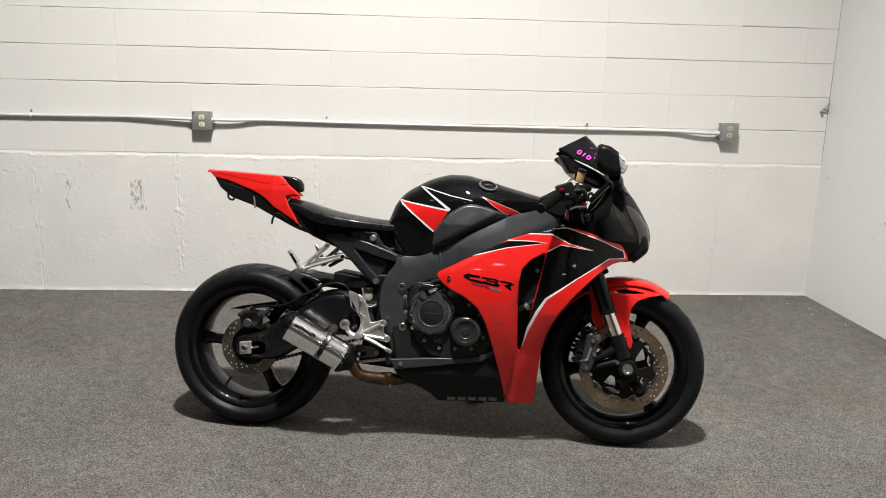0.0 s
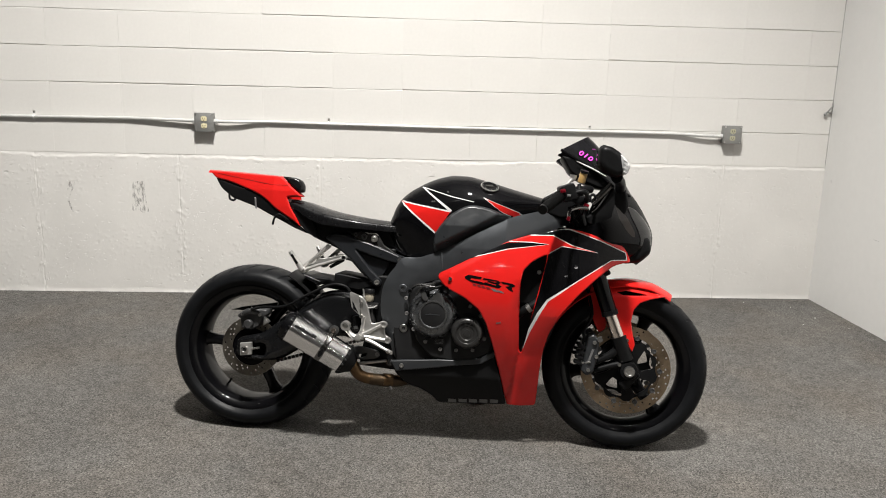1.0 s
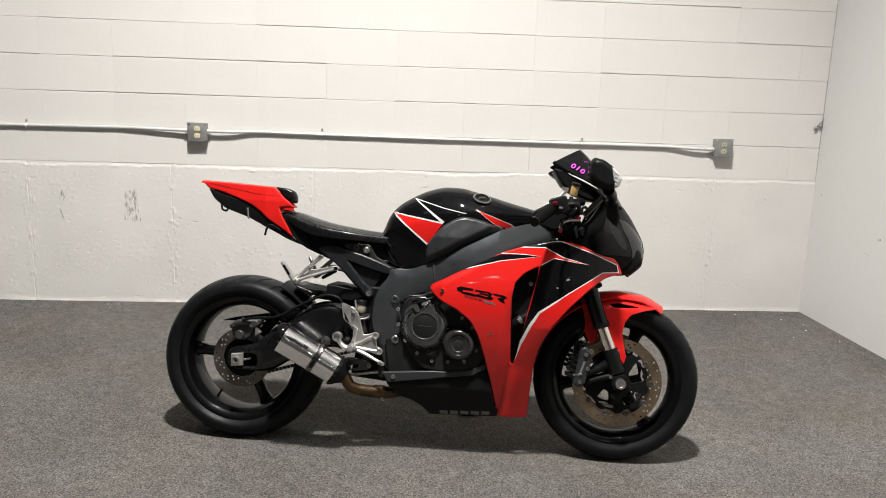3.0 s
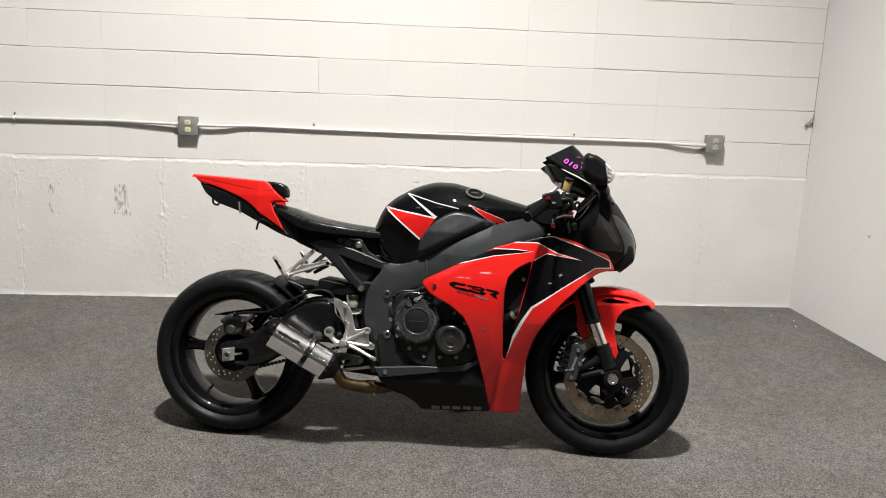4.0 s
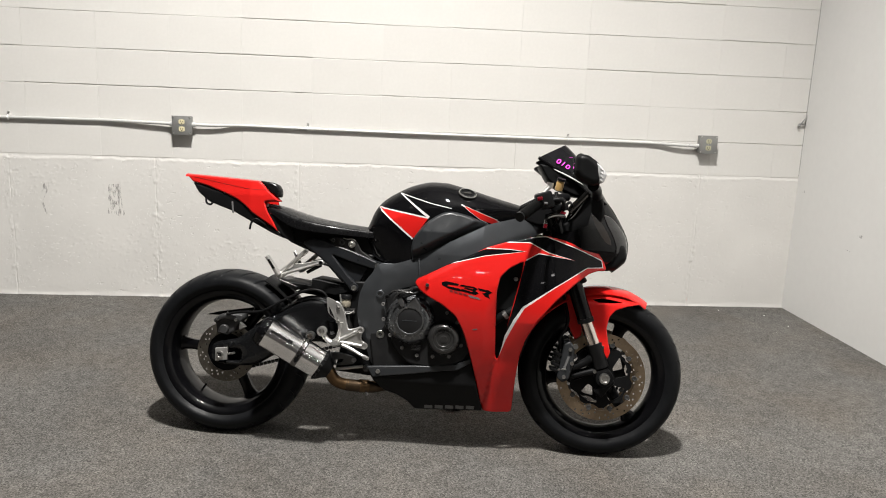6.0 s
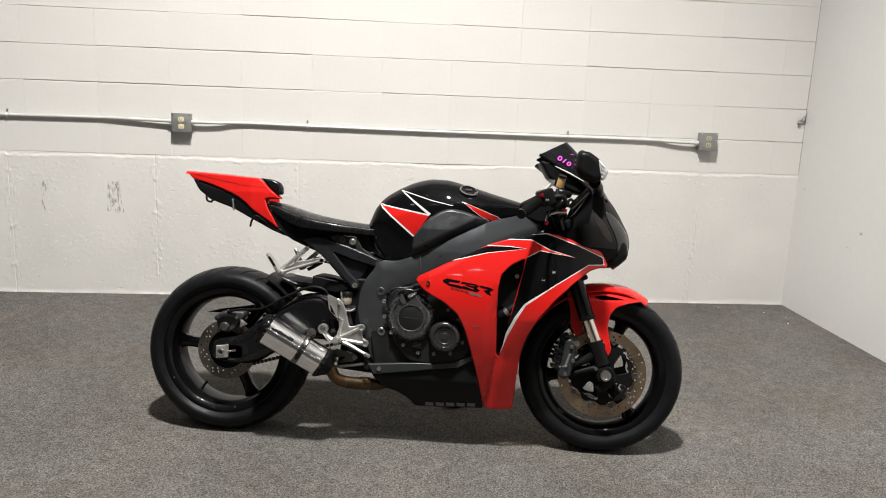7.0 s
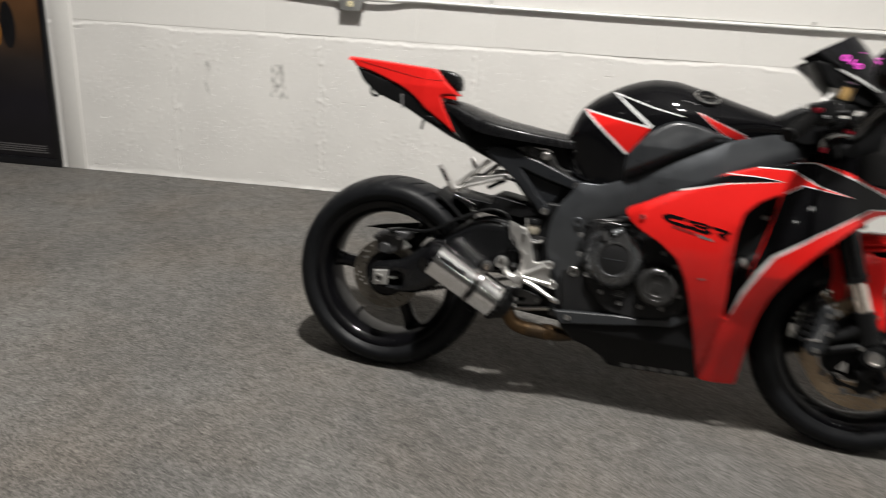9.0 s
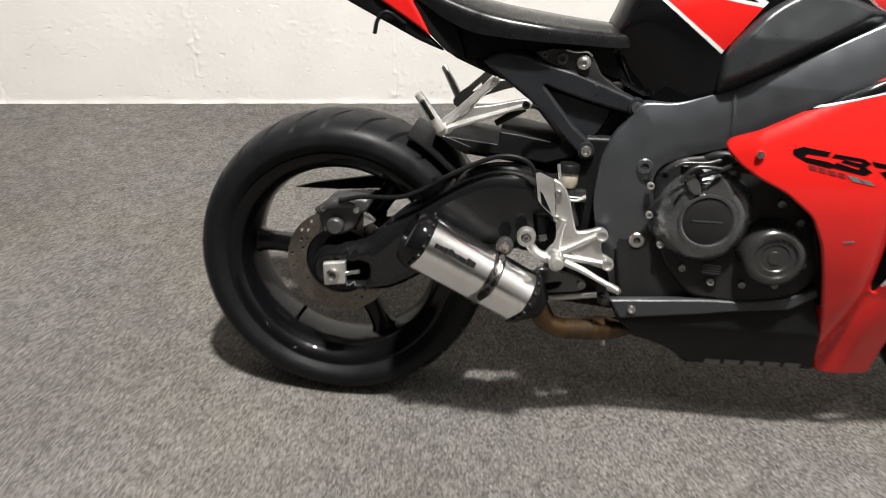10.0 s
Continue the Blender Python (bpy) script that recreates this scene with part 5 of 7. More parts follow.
add("handlebar", tube([(g1[0] - 0.01, 0.24, g1[1]), (g1[0] + 0.06, 0.13, g1[1] + 0.012), (g1[0] + 0.075, 0.09, g1[1] + 0.01)], 0.011), DARK)
rv = (1.204, -0.2, 0.983)
add("fluid_reservoir", moved(lathe([(0.0001, -0.017), (0.012, -0.017), (0.0135, -0.014), (0.0135, 0.017), (0.0001, 0.017)], (0, 0, 0), 24), Matrix.Translation(rv) @ Matrix.Rotation(radians(-75), 4, "X") @ Matrix.Rotation(radians(12), 4, "Z")), AMBER, bike, "amber brake fluid reservoir")
add("reservoir_lid", moved(lathe([(0.0001, -0.005), (0.0145, -0.005), (0.015, 0.003), (0.0001, 0.004)], (0, 0, 0), 24), Matrix.Translation(rv) @ Matrix.Rotation(radians(-75), 4, "X") @ Matrix.Rotation(radians(12), 4, "Z") @ Matrix.Translation((0, -0.02, 0))), DARK)
add("reservoir_stay", tube([(1.172, -0.215, 0.990), (1.170, -0.215, 0.978), (1.160, -0.22, 0.966), (1.147, -0.22, 0.949)], [0.012, 0.010, 0.006, 0.009], 10), ALU, bike, "silver reservoir stay")
add("clamp_bolt", moved(box((-0.012, -0.008, -0.008), (0.012, 0.008, 0.008), 0.003), Matrix.Translation((1.145, -0.22, 0.947))), ALU)
add("fluid_hose", tube([(1.194, -0.2, 0.958), (1.191, -0.21, 0.932), (1.168, -0.21, 0.917)], 0.007), DARK)
add("lever_master", join(tube([(1.17, -0.24, 0.927), (1.208, -0.24, 0.932), (1.222, -0.22, 0.906), (1.204, -0.2, 0.886)], 0.007), moved(box((-0.03, -0.014, -0.012), (0.03, 0.014, 0.012), 0.005), pose((1.208, -0.2, 0.906)[0], -0.2, (1.208, -0.2, 0.906)[2], 0, -10, 0))), DARK, bike, "black brake master cylinder")
add("brake_lever", tube([(1.223, -0.22, 0.879), (1.188, -0.24, 0.877), (1.163, -0.27, 0.865), (1.156, -0.31, 0.842)], [0.008, 0.0075, 0.006, 0.007], 10), SMOKE, bike, "dark polished short brake lever")
add("lever_adjuster", rod((1.211, -0.22, 0.89), (1.227, -0.22, 0.883), 0.008), ANODISED, bike, "red anodised lever adjuster")
add("lever_ball", rod((1.155, -0.31, 0.834), (1.158, -0.31, 0.846), 0.006), ANODISED)
add("ignition_bridge", plate(rounded([(1.07, 0.906), (1.13, 0.94), (1.223, 0.923), (1.246, 0.862), (1.145, 0.837), (1.083, 0.855)], 0.01), -0.1, 0.1, (), 0.01), DARK, bike, "black top fork clamp")
add("switch_cable", tube([(1.166, -0.22, 0.920), (1.188, -0.24, 0.933), (1.211, -0.23, 0.938), (1.225, -0.21, 0.927), (1.220, -0.19, 0.917), (1.193, -0.19, 0.916)], 0.0038, 10), GLOSS, bike, "glossy black looped cable")
add("damper_body", rod((1.088, 0.05, 0.905), (1.144, 0.1, 0.944), 0.012), ALU, bike, "silver steering damper")

add("throttle_cable", tube([(1.168, -0.22, 0.917), (1.201, -0.2, 0.905), (1.217, -0.16, 0.875), (1.204, -0.1, 0.834), (1.19, -0.08, 0.804)], 0.0045, 8), DARK)
add("throttle_cable", tube([(1.164, -0.22, 0.907), (1.19, -0.2, 0.893), (1.202, -0.16, 0.862), (1.184, -0.1, 0.825)], 0.0045, 8), DARK)
add("brake_line", tube([(1.224, -0.2, 0.91), (1.245, -0.17, 0.927), (1.257, -0.13, 0.909), (1.242, -0.1, 0.862), (1.226, -0.08, 0.82)], 0.005, 8), DARK)
add("switch_wire", tube([(1.174, -0.23, 0.935), (1.201, -0.22, 0.94), (1.223, -0.2, 0.926), (1.214, -0.18, 0.91)], 0.004, 8), DARK)
add("switch_button", moved(box((-0.006, -0.004, -0.004), (0.006, 0.004, 0.004), 0.0015), Matrix.Translation((1.157, -0.262, 0.918))), GREYSIGN)

# fork
f0, f1, f2, f3 = (1.19, 0.89), (1.331, 0.508), (1.371, 0.413), (1.406, 0.308)
for s in (-1, 1):
    y = s * 0.107
    add("fork_tube", rod((f0[0], y, f0[1]), (f1[0], y, f1[1]), 0.0275, 24), BLACK, bike, "gloss black upper fork tube")
    add("fork_seal", rod((f1[0] - 0.003, y, f1[1] + 0.01), (f1[0] + 0.002, y, f1[1] - 0.006), 0.0295, 24), DARK)
    add("fork_slider", rod((f1[0], y, f1[1]), (f2[0], y, f2[1]), 0.0232, 24), BRONZE_FORK, bike, "polished chrome fork slider")
    add("fork_bottom", join(rod((f2[0] - 0.006, y, f2[1] + 0.014), (f3[0] - 0.01, y, f3[1] + 0.035), 0.0285, 24, 0.027),
                            moved(lathe([(0.0001, -0.024), (0.03, -0.024), (0.033, -0.02), (0.033, 0.02), (0.0001, 0.022)], (0, 0, 0), 28), Matrix.Translation((f3[0], y, f3[1]))),
                            moved(box((-0.02, -0.014, -0.075), (0.016, 0.014, 0.0), 0.005), pose(f3[0] + 0.03, y, f3[1] - 0.005, 0, 38, 0)),
                            tube([(f2[0] + 0.0, y, f2[1] - 0.03), (f2[0] - 0.03, y * 0.97, f2[1] - 0.055), (f2[0] - 0.085, y * 0.93, f2[1] - 0.085)], [0.018, 0.015, 0.011]),
                            tube([(f3[0] - 0.02, y, f3[1] + 0.02), (f3[0] - 0.06, y * 0.97, f3[1] + 0.012), (f3[0] - 0.12, y * 0.93, f3[1] - 0.01)], [0.015, 0.011, 0.009])), DARK, bike, "black fork bottom casting")
    add("pinch_bolt", screw((f3[0] - 0.035, s * 0.13, f3[1] + 0.022), 0.0065, 0.006, -s if s > 0 else -1), STEEL)
    cp = [(1.256, 0.421), (1.279, 0.432), (1.298, 0.411), (1.296, 0.345), (1.282, 0.293), (1.259, 0.281), (1.238, 0.296), (1.247, 0.342)]
    c = plate(rounded(cp, 0.008), -0.125, -0.045, (), 0.008)
    c = c if s < 0 else mirrored(c)
    k_cal = k = add("front_caliper", c, COVER, bike, "dark four-piston radial brake caliper")
    kx, kz = np.mean(cp, 0)
    for dx, dz in ((0.012, 0.05), (-0.006, -0.05), (0.02, 0.0)):
        add("caliper_bolt", screw((kx + dx, s * 0.126, kz + dz), 0.007, 0.006, -1 if s < 0 else 1), STEEL, k)
    for j in range(4):
        fx, fz = kx - 0.03 - 0.004 * j, kz + 0.03 - 0.019 * j
        add("caliper_fin", moved(box((-0.016, -0.02, -0.006), (0.014, 0.02, 0.006), 0.003), pose(fx, s * 0.104, fz, 0, 18, 0)), DARK, k_cal)
    add("banjo_bolt", rod((kx + 0.03, s * 0.118, kz + 0.062), (kx + 0.03, s * 0.134, kz + 0.062), 0.009, 14), STEEL, k_cal)
    add("pad_pin", rod((kx - 0.04, s * 0.112, kz - 0.03), (kx + 0.0, s * 0.128, kz - 0.02), 0.004, 10), STEEL, k_cal)
    if s < 0:
        add("name_bar", moved(box((-0.026, -0.0012, -0.004), (0.026, 0.0012, 0.004)), pose(kx, -0.1262, kz, 0, -72, 0)), GREYSIGN, k)
    add("front_hose", tube([(1.25, s * 0.1, 0.4), (1.245, s * 0.1, 0.44), (1.27, s * 0.09, 0.5), (1.25, s * 0.06, 0.6)], 0.006), DARK)
add("lower_clamp", plate(rounded([(1.22, 0.66), (1.3, 0.69), (1.33, 0.65), (1.25, 0.61)], 0.01), -0.125, 0.125, (), 0.01), DARK)

# front mudguard
side_guard = [(1.308, 0.61), (1.336, 0.617), (1.376, 0.619), (1.437, 0.606), (1.497, 0.587), (1.534, 0.574), (1.479, 0.565), (1.436, 0.549), (1.415, 0.523), (1.407, 0.482), (1.416, 0.431), (1.424, 0.4), (1.415, 0.373), (1.398, 0.399), (1.378, 0.429), (1.355, 0.479), (1.337, 0.519), (1.319, 0.549), (1.302, 0.568)]
cut = rounded([(1.354, 0.583), (1.388, 0.589), (1.434, 0.583), (1.462, 0.577), (1.418, 0.574), (1.378, 0.574)], 0.003)


def guard_width(u, v):
    r = math.hypot(u - FRONT[0], v - FRONT[2])
    return 0.118 - 0.02 * min(1, max(0, (r - 0.12) / 0.15)) - 0.075 * max(0, (r - 0.262) / 0.062) ** 2


guard_r = both("mudguard_side", panel(rounded(side_guard, 0.006), side(guard_width), [cut], (), 0.009, 0.0035, 0.004), [RED], bike, "glossy red front mudguard")
top_skin = lambda a, t, d: (FRONT[0] + (0.328 - 0.022 * t * t - d - 0.012 * max(0, (75 - a) / 20)) * math.cos(radians(a)), 0.082 * t * (1 - 0.35 * max(0, (78 - a) / 18) ** 1.5), FRONT[2] + (0.328 - 0.022 * t * t - d - 0.012 * max(0, (75 - a) / 20)) * math.sin(radians(a)))
verts, faces, na, nt = [], [], 40, 17
for layer in (0, 0.004):
    for i in range(na):
        for j in range(nt):
            verts.append(top_skin(60 + 92 * i / (na - 1), -1 + 2 * j / (nt - 1), layer))
for o in (0, na * nt):
    for i in range(na - 1):
        for j in range(nt - 1):
            q = [o + i * nt + j, o + i * nt + j + 1, o + (i + 1) * nt + j + 1, o + (i + 1) * nt + j]
            faces.append(q if o else q[::-1])
rim = [j for j in range(nt)] + [i * nt + nt - 1 for i in range(1, na)] + [(na - 1) * nt + j for j in range(nt - 2, -1, -1)] + [i * nt for i in range(na - 2, 0, -1)]
faces += [(a, b, b + na * nt, a + na * nt) for a, b in zip(rim, rim[1:] + rim[:1])]
add("mudguard", (verts, faces), RED, bike, "glossy red front mudguard", 60)
rear_guard = [(1.265, 0.60), (1.31, 0.61), (1.315, 0.53), (1.325, 0.45), (1.30, 0.43), (1.275, 0.48), (1.255, 0.55)]
both("mudguard_stay", panel(rounded(rear_guard, 0.01), side(0.075), (), (), 0.012, 0.004, 0.004), [RED], bike)
q = (1.393, 0.417)
add("bolt", screw((q[0], -0.118, q[1]), 0.008, 0.006), BRONZE_FORK, guard_r[0])

# tank
tank_top = curve_of(*[(0.515, 0.789), (0.522, 0.832), (0.546, 0.88), (0.582, 0.914), (0.628, 0.941), (0.666, 0.96), (0.698, 0.971), (0.74, 0.981), (0.805, 0.98), (0.89, 0.959), (0.976, 0.935), (1.082, 0.908), (1.135, 0.893)])
tank_half = curve_of((0.5, 0.06), (0.53, 0.1), (0.57, 0.128), (0.64, 0.152), (0.72, 0.172), (0.8, 0.178), (0.9, 0.168), (1.0, 0.14), (1.1, 0.11))
tank_low = curve_of((0.5, 0.74), (0.55, 0.69), (0.62, 0.67), (0.72, 0.70), (0.87, 0.778), (1.0, 0.84), (1.12, 0.86))


def smooth_of(f, x, span=0.012):
    return sum(f(x + span * k) for k in (-2, -1, 0, 1, 2)) / 5


def tank_skin(u, v, d):
    """u: along the bike, v: 0 at the lower edge to 1 at the ridge, on the right."""
    top, half, low = smooth_of(tank_top, u, 0.006), smooth_of(tank_half, u), smooth_of(tank_low, u)
    a = v * math.pi / 2
    y = half * (1 - d * 3) * (max(math.cos(a), 0) ** 0.72) * (1 - (0.22 + 0.2 * min(1, max(0, (0.66 - u) / 0.1))) * max(0, 0.4 - v) / 0.4)
    return (u, -y, low + (top - low) * math.sin(a) ** 0.92 - d)


def on_tank(line, closed=False):
    """Side-view lines as lines on the tank's skin."""
    got, ends = [], [*line, line[0]] if closed else line
    fine = [tuple(np.array(p) + (np.array(q) - np.array(p)) * k / 8) for p, q in zip(ends, ends[1:]) for k in range(8)]
    for x, z in fine if closed else [*fine, tuple(ends[-1])]:
        top, low = smooth_of(tank_top, x, 0.006), smooth_of(tank_low, x)
        s = min(max((z - low) / (top - low), 0.0), 1.0)
        got.append((x, 0.36 * math.asin(s ** (1 / 0.92)) / (math.pi / 2)))
    return got


tri = on_tank([(0.554, 0.878), (0.749, 0.846), (0.695, 0.768)], True)
tri3 = on_tank([(0.864, 0.901), (0.929, 0.876), (1.005, 0.848), (0.975, 0.838), (0.934, 0.850), (0.901, 0.873)], True)
marks = [(tri, 1), (tri3, 1), (band(on_tank([(0.695, 0.768), (0.554, 0.878), (0.749, 0.846)]), 0.005), 2),
         (band(on_tank([(0.831, 0.884), (0.751, 0.9), (0.635, 0.933)]), 0.0032), 2), (band(on_tank([(0.635, 0.933), (0.751, 0.848)]), np.linspace(0.0035, 0.0085, 9)), 2), (band(on_tank([(0.864, 0.901), (0.929, 0.876), (1.005, 0.848)]), np.linspace(0.0010, 0.0030, 17)), 2), (band(on_tank([(0.867, 0.899), (0.901, 0.873), (0.934, 0.850), (0.963, 0.838)]), 0.0012), 2)]
u0, u1 = 0.515, 1.10
v_, f_, s_ = panel([(u0, 0), (u1, 0), (u1, 0.36), (u0, 0.36)], lambda u, v, d: tank_skin(u, v / 0.36, d), (), marks, 0.011, 0.003, 0.0)
tank = both("fuel_tank", (v_, f_, s_), [BLACK, RED, WHITE], bike, "gloss black fuel tank with red and white flashes", 70)
back_end = [tank_skin(u0, v / 12, 0) for v in range(13)]
add("tank_end", (back_end + [(x, -y, z) for x, y, z in reversed(back_end[:-1])], [list(range(25))]), BLACK, smooth=0)
cu, cv = (0.882, 0.939)[0], 0.67
c0, c1, c2 = (Vector(tank_skin(*p, 0)) for p in ((cu, cv), (cu + 0.02, cv), (cu, cv + 0.03)))
normal = (c1 - c0).cross(c2 - c0).normalized()
normal = normal if normal.y < 0 else -normal
turn = normal.to_track_quat("-Y", "Z").to_matrix().to_4x4()
cap_ob = add("filler_cap", moved(lathe([(0.0001, -0.003), (0.022, -0.003), (0.024, -0.006), (0.031, -0.006), (0.034, -0.003), (0.034, 0.008)], (0, 0, 0), 36), Matrix.Translation(c0) @ turn), DARK, bike, "dark filler cap with a bright ring")
add("cap_ring", moved(lathe([(0.0293, -0.0068), (0.0315, -0.0068), (0.0335, -0.004), (0.0293, -0.004)], (0, 0, 0), 36, True), Matrix.Translation(c0) @ turn), STEEL, cap_ob)
for k in range(7):
    a = 2 * math.pi * (k + 0.2) / 7
    add("cap_bolt", moved(lathe([(0.0001, -0.0085), (0.0016, -0.0085), (0.0019, -0.006), (0.0019, -0.004)], (0.0265 * math.cos(a), 0, 0.0265 * math.sin(a)), 8), Matrix.Translation(c0) @ turn), DULL, cap_ob)
add("lock_cover", moved(box((-0.014, -0.0062, -0.006), (0.014, -0.002, 0.006), 0.002), Matrix.Translation(c0) @ turn), SMOKE, cap_ob)
cov = loop([(0.7, 0.769), (0.726, 0.809), (0.761, 0.844), (0.816, 0.872), (0.881, 0.865), (0.931, 0.847), (0.972, 0.833), (0.93, 0.79), (0.87, 0.758), (0.80, 0.722), (0.74, 0.69), (0.706, 0.677), (0.693, 0.715)], 4)
crease = curve_of((0.66, 0.750), (0.72, 0.781), (0.766, 0.802), (0.83, 0.827), (0.9, 0.835))


def cover_width(u, v):
    """A full rear half and a hollow front half that meet in a soft crease."""
    fore = u - crease(v)
    over = min(1, max(0, (v - spar_top(u)) / 0.035))
    w = 0.150 + 0.034 * over * over * (3 - 2 * over) - 0.3 * max(0, v - 0.8) - 0.4 * max(0, 0.75 - u) ** 1.2
    return w - 0.12 * (fore + math.sqrt(fore * fore + 0.00006)) / 2


cover = both("tank_side_cover", panel(cov, side(cover_width), (), (), 0.009, 0.03, 0.010), [COVER], bike, "matt dark grey tank side cover")


# seat and tail
seat_top = curve_of(*[(0.125, 0.867), (0.165, 0.865), (0.198, 0.857), (0.264, 0.837), (0.319, 0.824), (0.429, 0.807), (0.515, 0.798), (0.548, 0.795)])
seat_half = curve_of((0.12, 0.085), (0.2, 0.11), (0.3, 0.135), (0.4, 0.135), (0.5, 0.105), (0.57, 0.085))
seat_low = curve_of(*[(0.156, 0.838), (0.195, 0.808), (0.26, 0.78), (0.344, 0.773), (0.45, 0.767), (0.533, 0.761), (0.564, 0.766)])
verts, faces, na, nt = [], [], 46, 25
for i in range(na):
    u = 0.128 + 0.437 * i / (na - 1)
    half, top, low = smooth_of(seat_half, u), smooth_of(seat_top, u), smooth_of(seat_low, u)
    for j in range(nt):
        a = math.pi * j / (nt - 1)
        c, s = math.cos(a), math.sin(a)
        verts.append((u, -math.copysign(abs(c) ** 0.55, c) * half * (0.93 + 0.07 * s), low + (top - low) * s ** 0.6 + 0.003 * math.sin(6 * a) * s))
for i in range(na - 1):
    faces += [(i * nt + j, i * nt + j + 1, (i + 1) * nt + j + 1, (i + 1) * nt + j) for j in range(nt - 1)]
faces += [list(range(nt))[::-1], list(range((na - 1) * nt, na * nt))]
add("seat", (verts, faces), VINYL, bike, "smooth black vinyl rider seat", 70)
sidec = rounded([(0.146, 0.869), (0.173, 0.839), (0.26, 0.786), (0.386, 0.777), (0.533, 0.769), (0.555, 0.731), (0.536, 0.699), (0.462, 0.72), (0.356, 0.749), (0.314, 0.739), (0.261, 0.728), (0.225, 0.745), (0.196, 0.773), (0.165, 0.824)], 0.008)
both("seat_side_panel", panel(sidec, side(lambda u, v: 0.074 - 0.1 * max(0, u - 0.42) - 0.2 * max(0, 0.25 - u)), (), (), 0.014, 0.02, 0.006), [DARK], bike, "black plastic side panel")
tray = rounded([(0.193, 0.755), (0.302, 0.732), (0.441, 0.724), (0.549, 0.697), (0.53, 0.633), (0.422, 0.677), (0.314, 0.693), (0.227, 0.729)], 0.006)
add("seat_tray", plate(tray, -0.065, 0.065, (), 0.01), DARK)
# tail cowl: red shell over black
red_tail = [(-0.197, 0.964), (-0.125, 0.962), (-0.030, 0.957), (0.063, 0.952), (0.107, 0.950), (0.126, 0.934), (0.148, 0.912), (0.172, 0.894), (0.186, 0.878), (0.156, 0.879), (0.131, 0.875), (0.145, 0.838), (0.167, 0.802), (0.185, 0.767), (0.154, 0.789), (0.120, 0.810), (0.090, 0.829), (0.055, 0.859), (0.019, 0.881), (-0.029, 0.900), (-0.110, 0.926), (-0.166, 0.937)]
black_tail = [(-0.169, 0.938), (-0.118, 0.922), (-0.047, 0.903), (0.022, 0.884), (0.07, 0.867), (0.106, 0.83), (0.142, 0.793), (0.178, 0.769), (0.211, 0.741), (0.161, 0.76), (0.105, 0.788), (0.006, 0.834), (-0.09, 0.863), (-0.141, 0.898)]
tw = lambda u, v: (0.035 + 0.065 * min(1, max(0, (u + 0.2) / 0.28))) * (1 - 2.0 * max(0, v - 0.9) - 0.9 * max(0, 0.84 - v))
far_tail = red_tail[:6] + red_tail[10:]
finish("tail_cowl", *panel(rounded(red_tail, 0.006), side(tw), (), (), 0.011, 0.004, 0.006)[:2], RED, bike, "glossy red tail cowl")
finish("tail_cowl", *mirrored(panel(rounded(far_tail, 0.006), side(tw), (), (), 0.011, 0.004, 0.006)[:2]), RED, bike, "glossy red tail cowl")
add("cowl_front", plate(rounded([(0.113, 0.937), (0.148, 0.907), (0.170, 0.892), (0.184, 0.878), (0.133, 0.875)], 0.006), -0.074, -0.035, (), 0.008), RED)
both("tail_lower", panel(rounded(black_tail, 0.008), side(lambda u, v: tw(u, v) * 0.93), (), (), 0.012, 0.02, 0.006), [DARK], bike, "black lower tail panel")
ridge = curve_of((-0.218, 0.968), (-0.053, 0.961), (0.082, 0.953), (0.12, 0.945))
edge_z = curve_of(*[(-0.174, 0.96), (-0.099, 0.946), (-0.012, 0.941), (0.097, 0.928), (0.132, 0.909)])
verts, faces = [], []
for i in range(24):
    u = -0.2 + 0.298 * i / 23
    for j in range(17):
        t = -1 + j / 8
        w = tw(u, edge_z(u))
        verts.append((u, t * w, edge_z(u) - 0.004 + (ridge(u) - edge_z(u) + 0.006) * (1 - abs(t) ** 2.6)))
for i in range(23):
    faces += [(i * 17 + j, (i + 1) * 17 + j, (i + 1) * 17 + j + 1, i * 17 + j + 1) for j in range(16)]
faces.append(list(range(23 * 17, 24 * 17)))
add("seat_cowl", (verts, faces), RED, bike, "glossy red tail top", 60)
seam = [(x, -tw(x, z) - 0.0006, z) for x, z in [(-0.160, 0.956), (-0.028, 0.934), (0.067, 0.920), (0.115, 0.918), (0.140, 0.920)]]
add("seam", tube(seam, 0.0005, 6), MAROON)
pad = rounded([(0.105, 0.952), (0.150, 0.948), (0.173, 0.938), (0.183, 0.920), (0.183, 0.897), (0.173, 0.892), (0.150, 0.910), (0.126, 0.932)], 0.006)
add("hump_pad", plate(pad, -0.076, -0.03, (), 0.008, 0.01), VINYL, bike, "black hump pad")
add("tail_bridge", plate(rounded([(0.144, 0.823), (0.18, 0.774), (0.214, 0.742), (0.251, 0.728), (0.232, 0.785), (0.178, 0.845)], 0.006), -0.088, 0.088), DARK)
add("under_tray", plate(rounded([(-0.046, 0.896), (0.09, 0.847), (0.159, 0.763), (0.046, 0.823), (-0.045, 0.863)], 0.01), -0.06, 0.06, (), 0.01), DARK)
add("reflector", plate([(0.008, 0.868), (0.015, 0.869), (0.02, 0.826), (0.014, 0.828)], -0.106, -0.1), GREYSIGN)
add("bungee_hook", tube([(0.137, -0.09, 0.789), (0.105, -0.1, 0.809), (0.088, -0.1, 0.795), (0.082, -0.1, 0.77)], 0.004), DARK, bike, "bent black wire hook")
add("bungee_hook", tube([(-0.1, -0.07, 0.879), (-0.097, -0.07, 0.86), (-0.082, -0.07, 0.854), (-0.075, -0.07, 0.861)], 0.004), DARK)

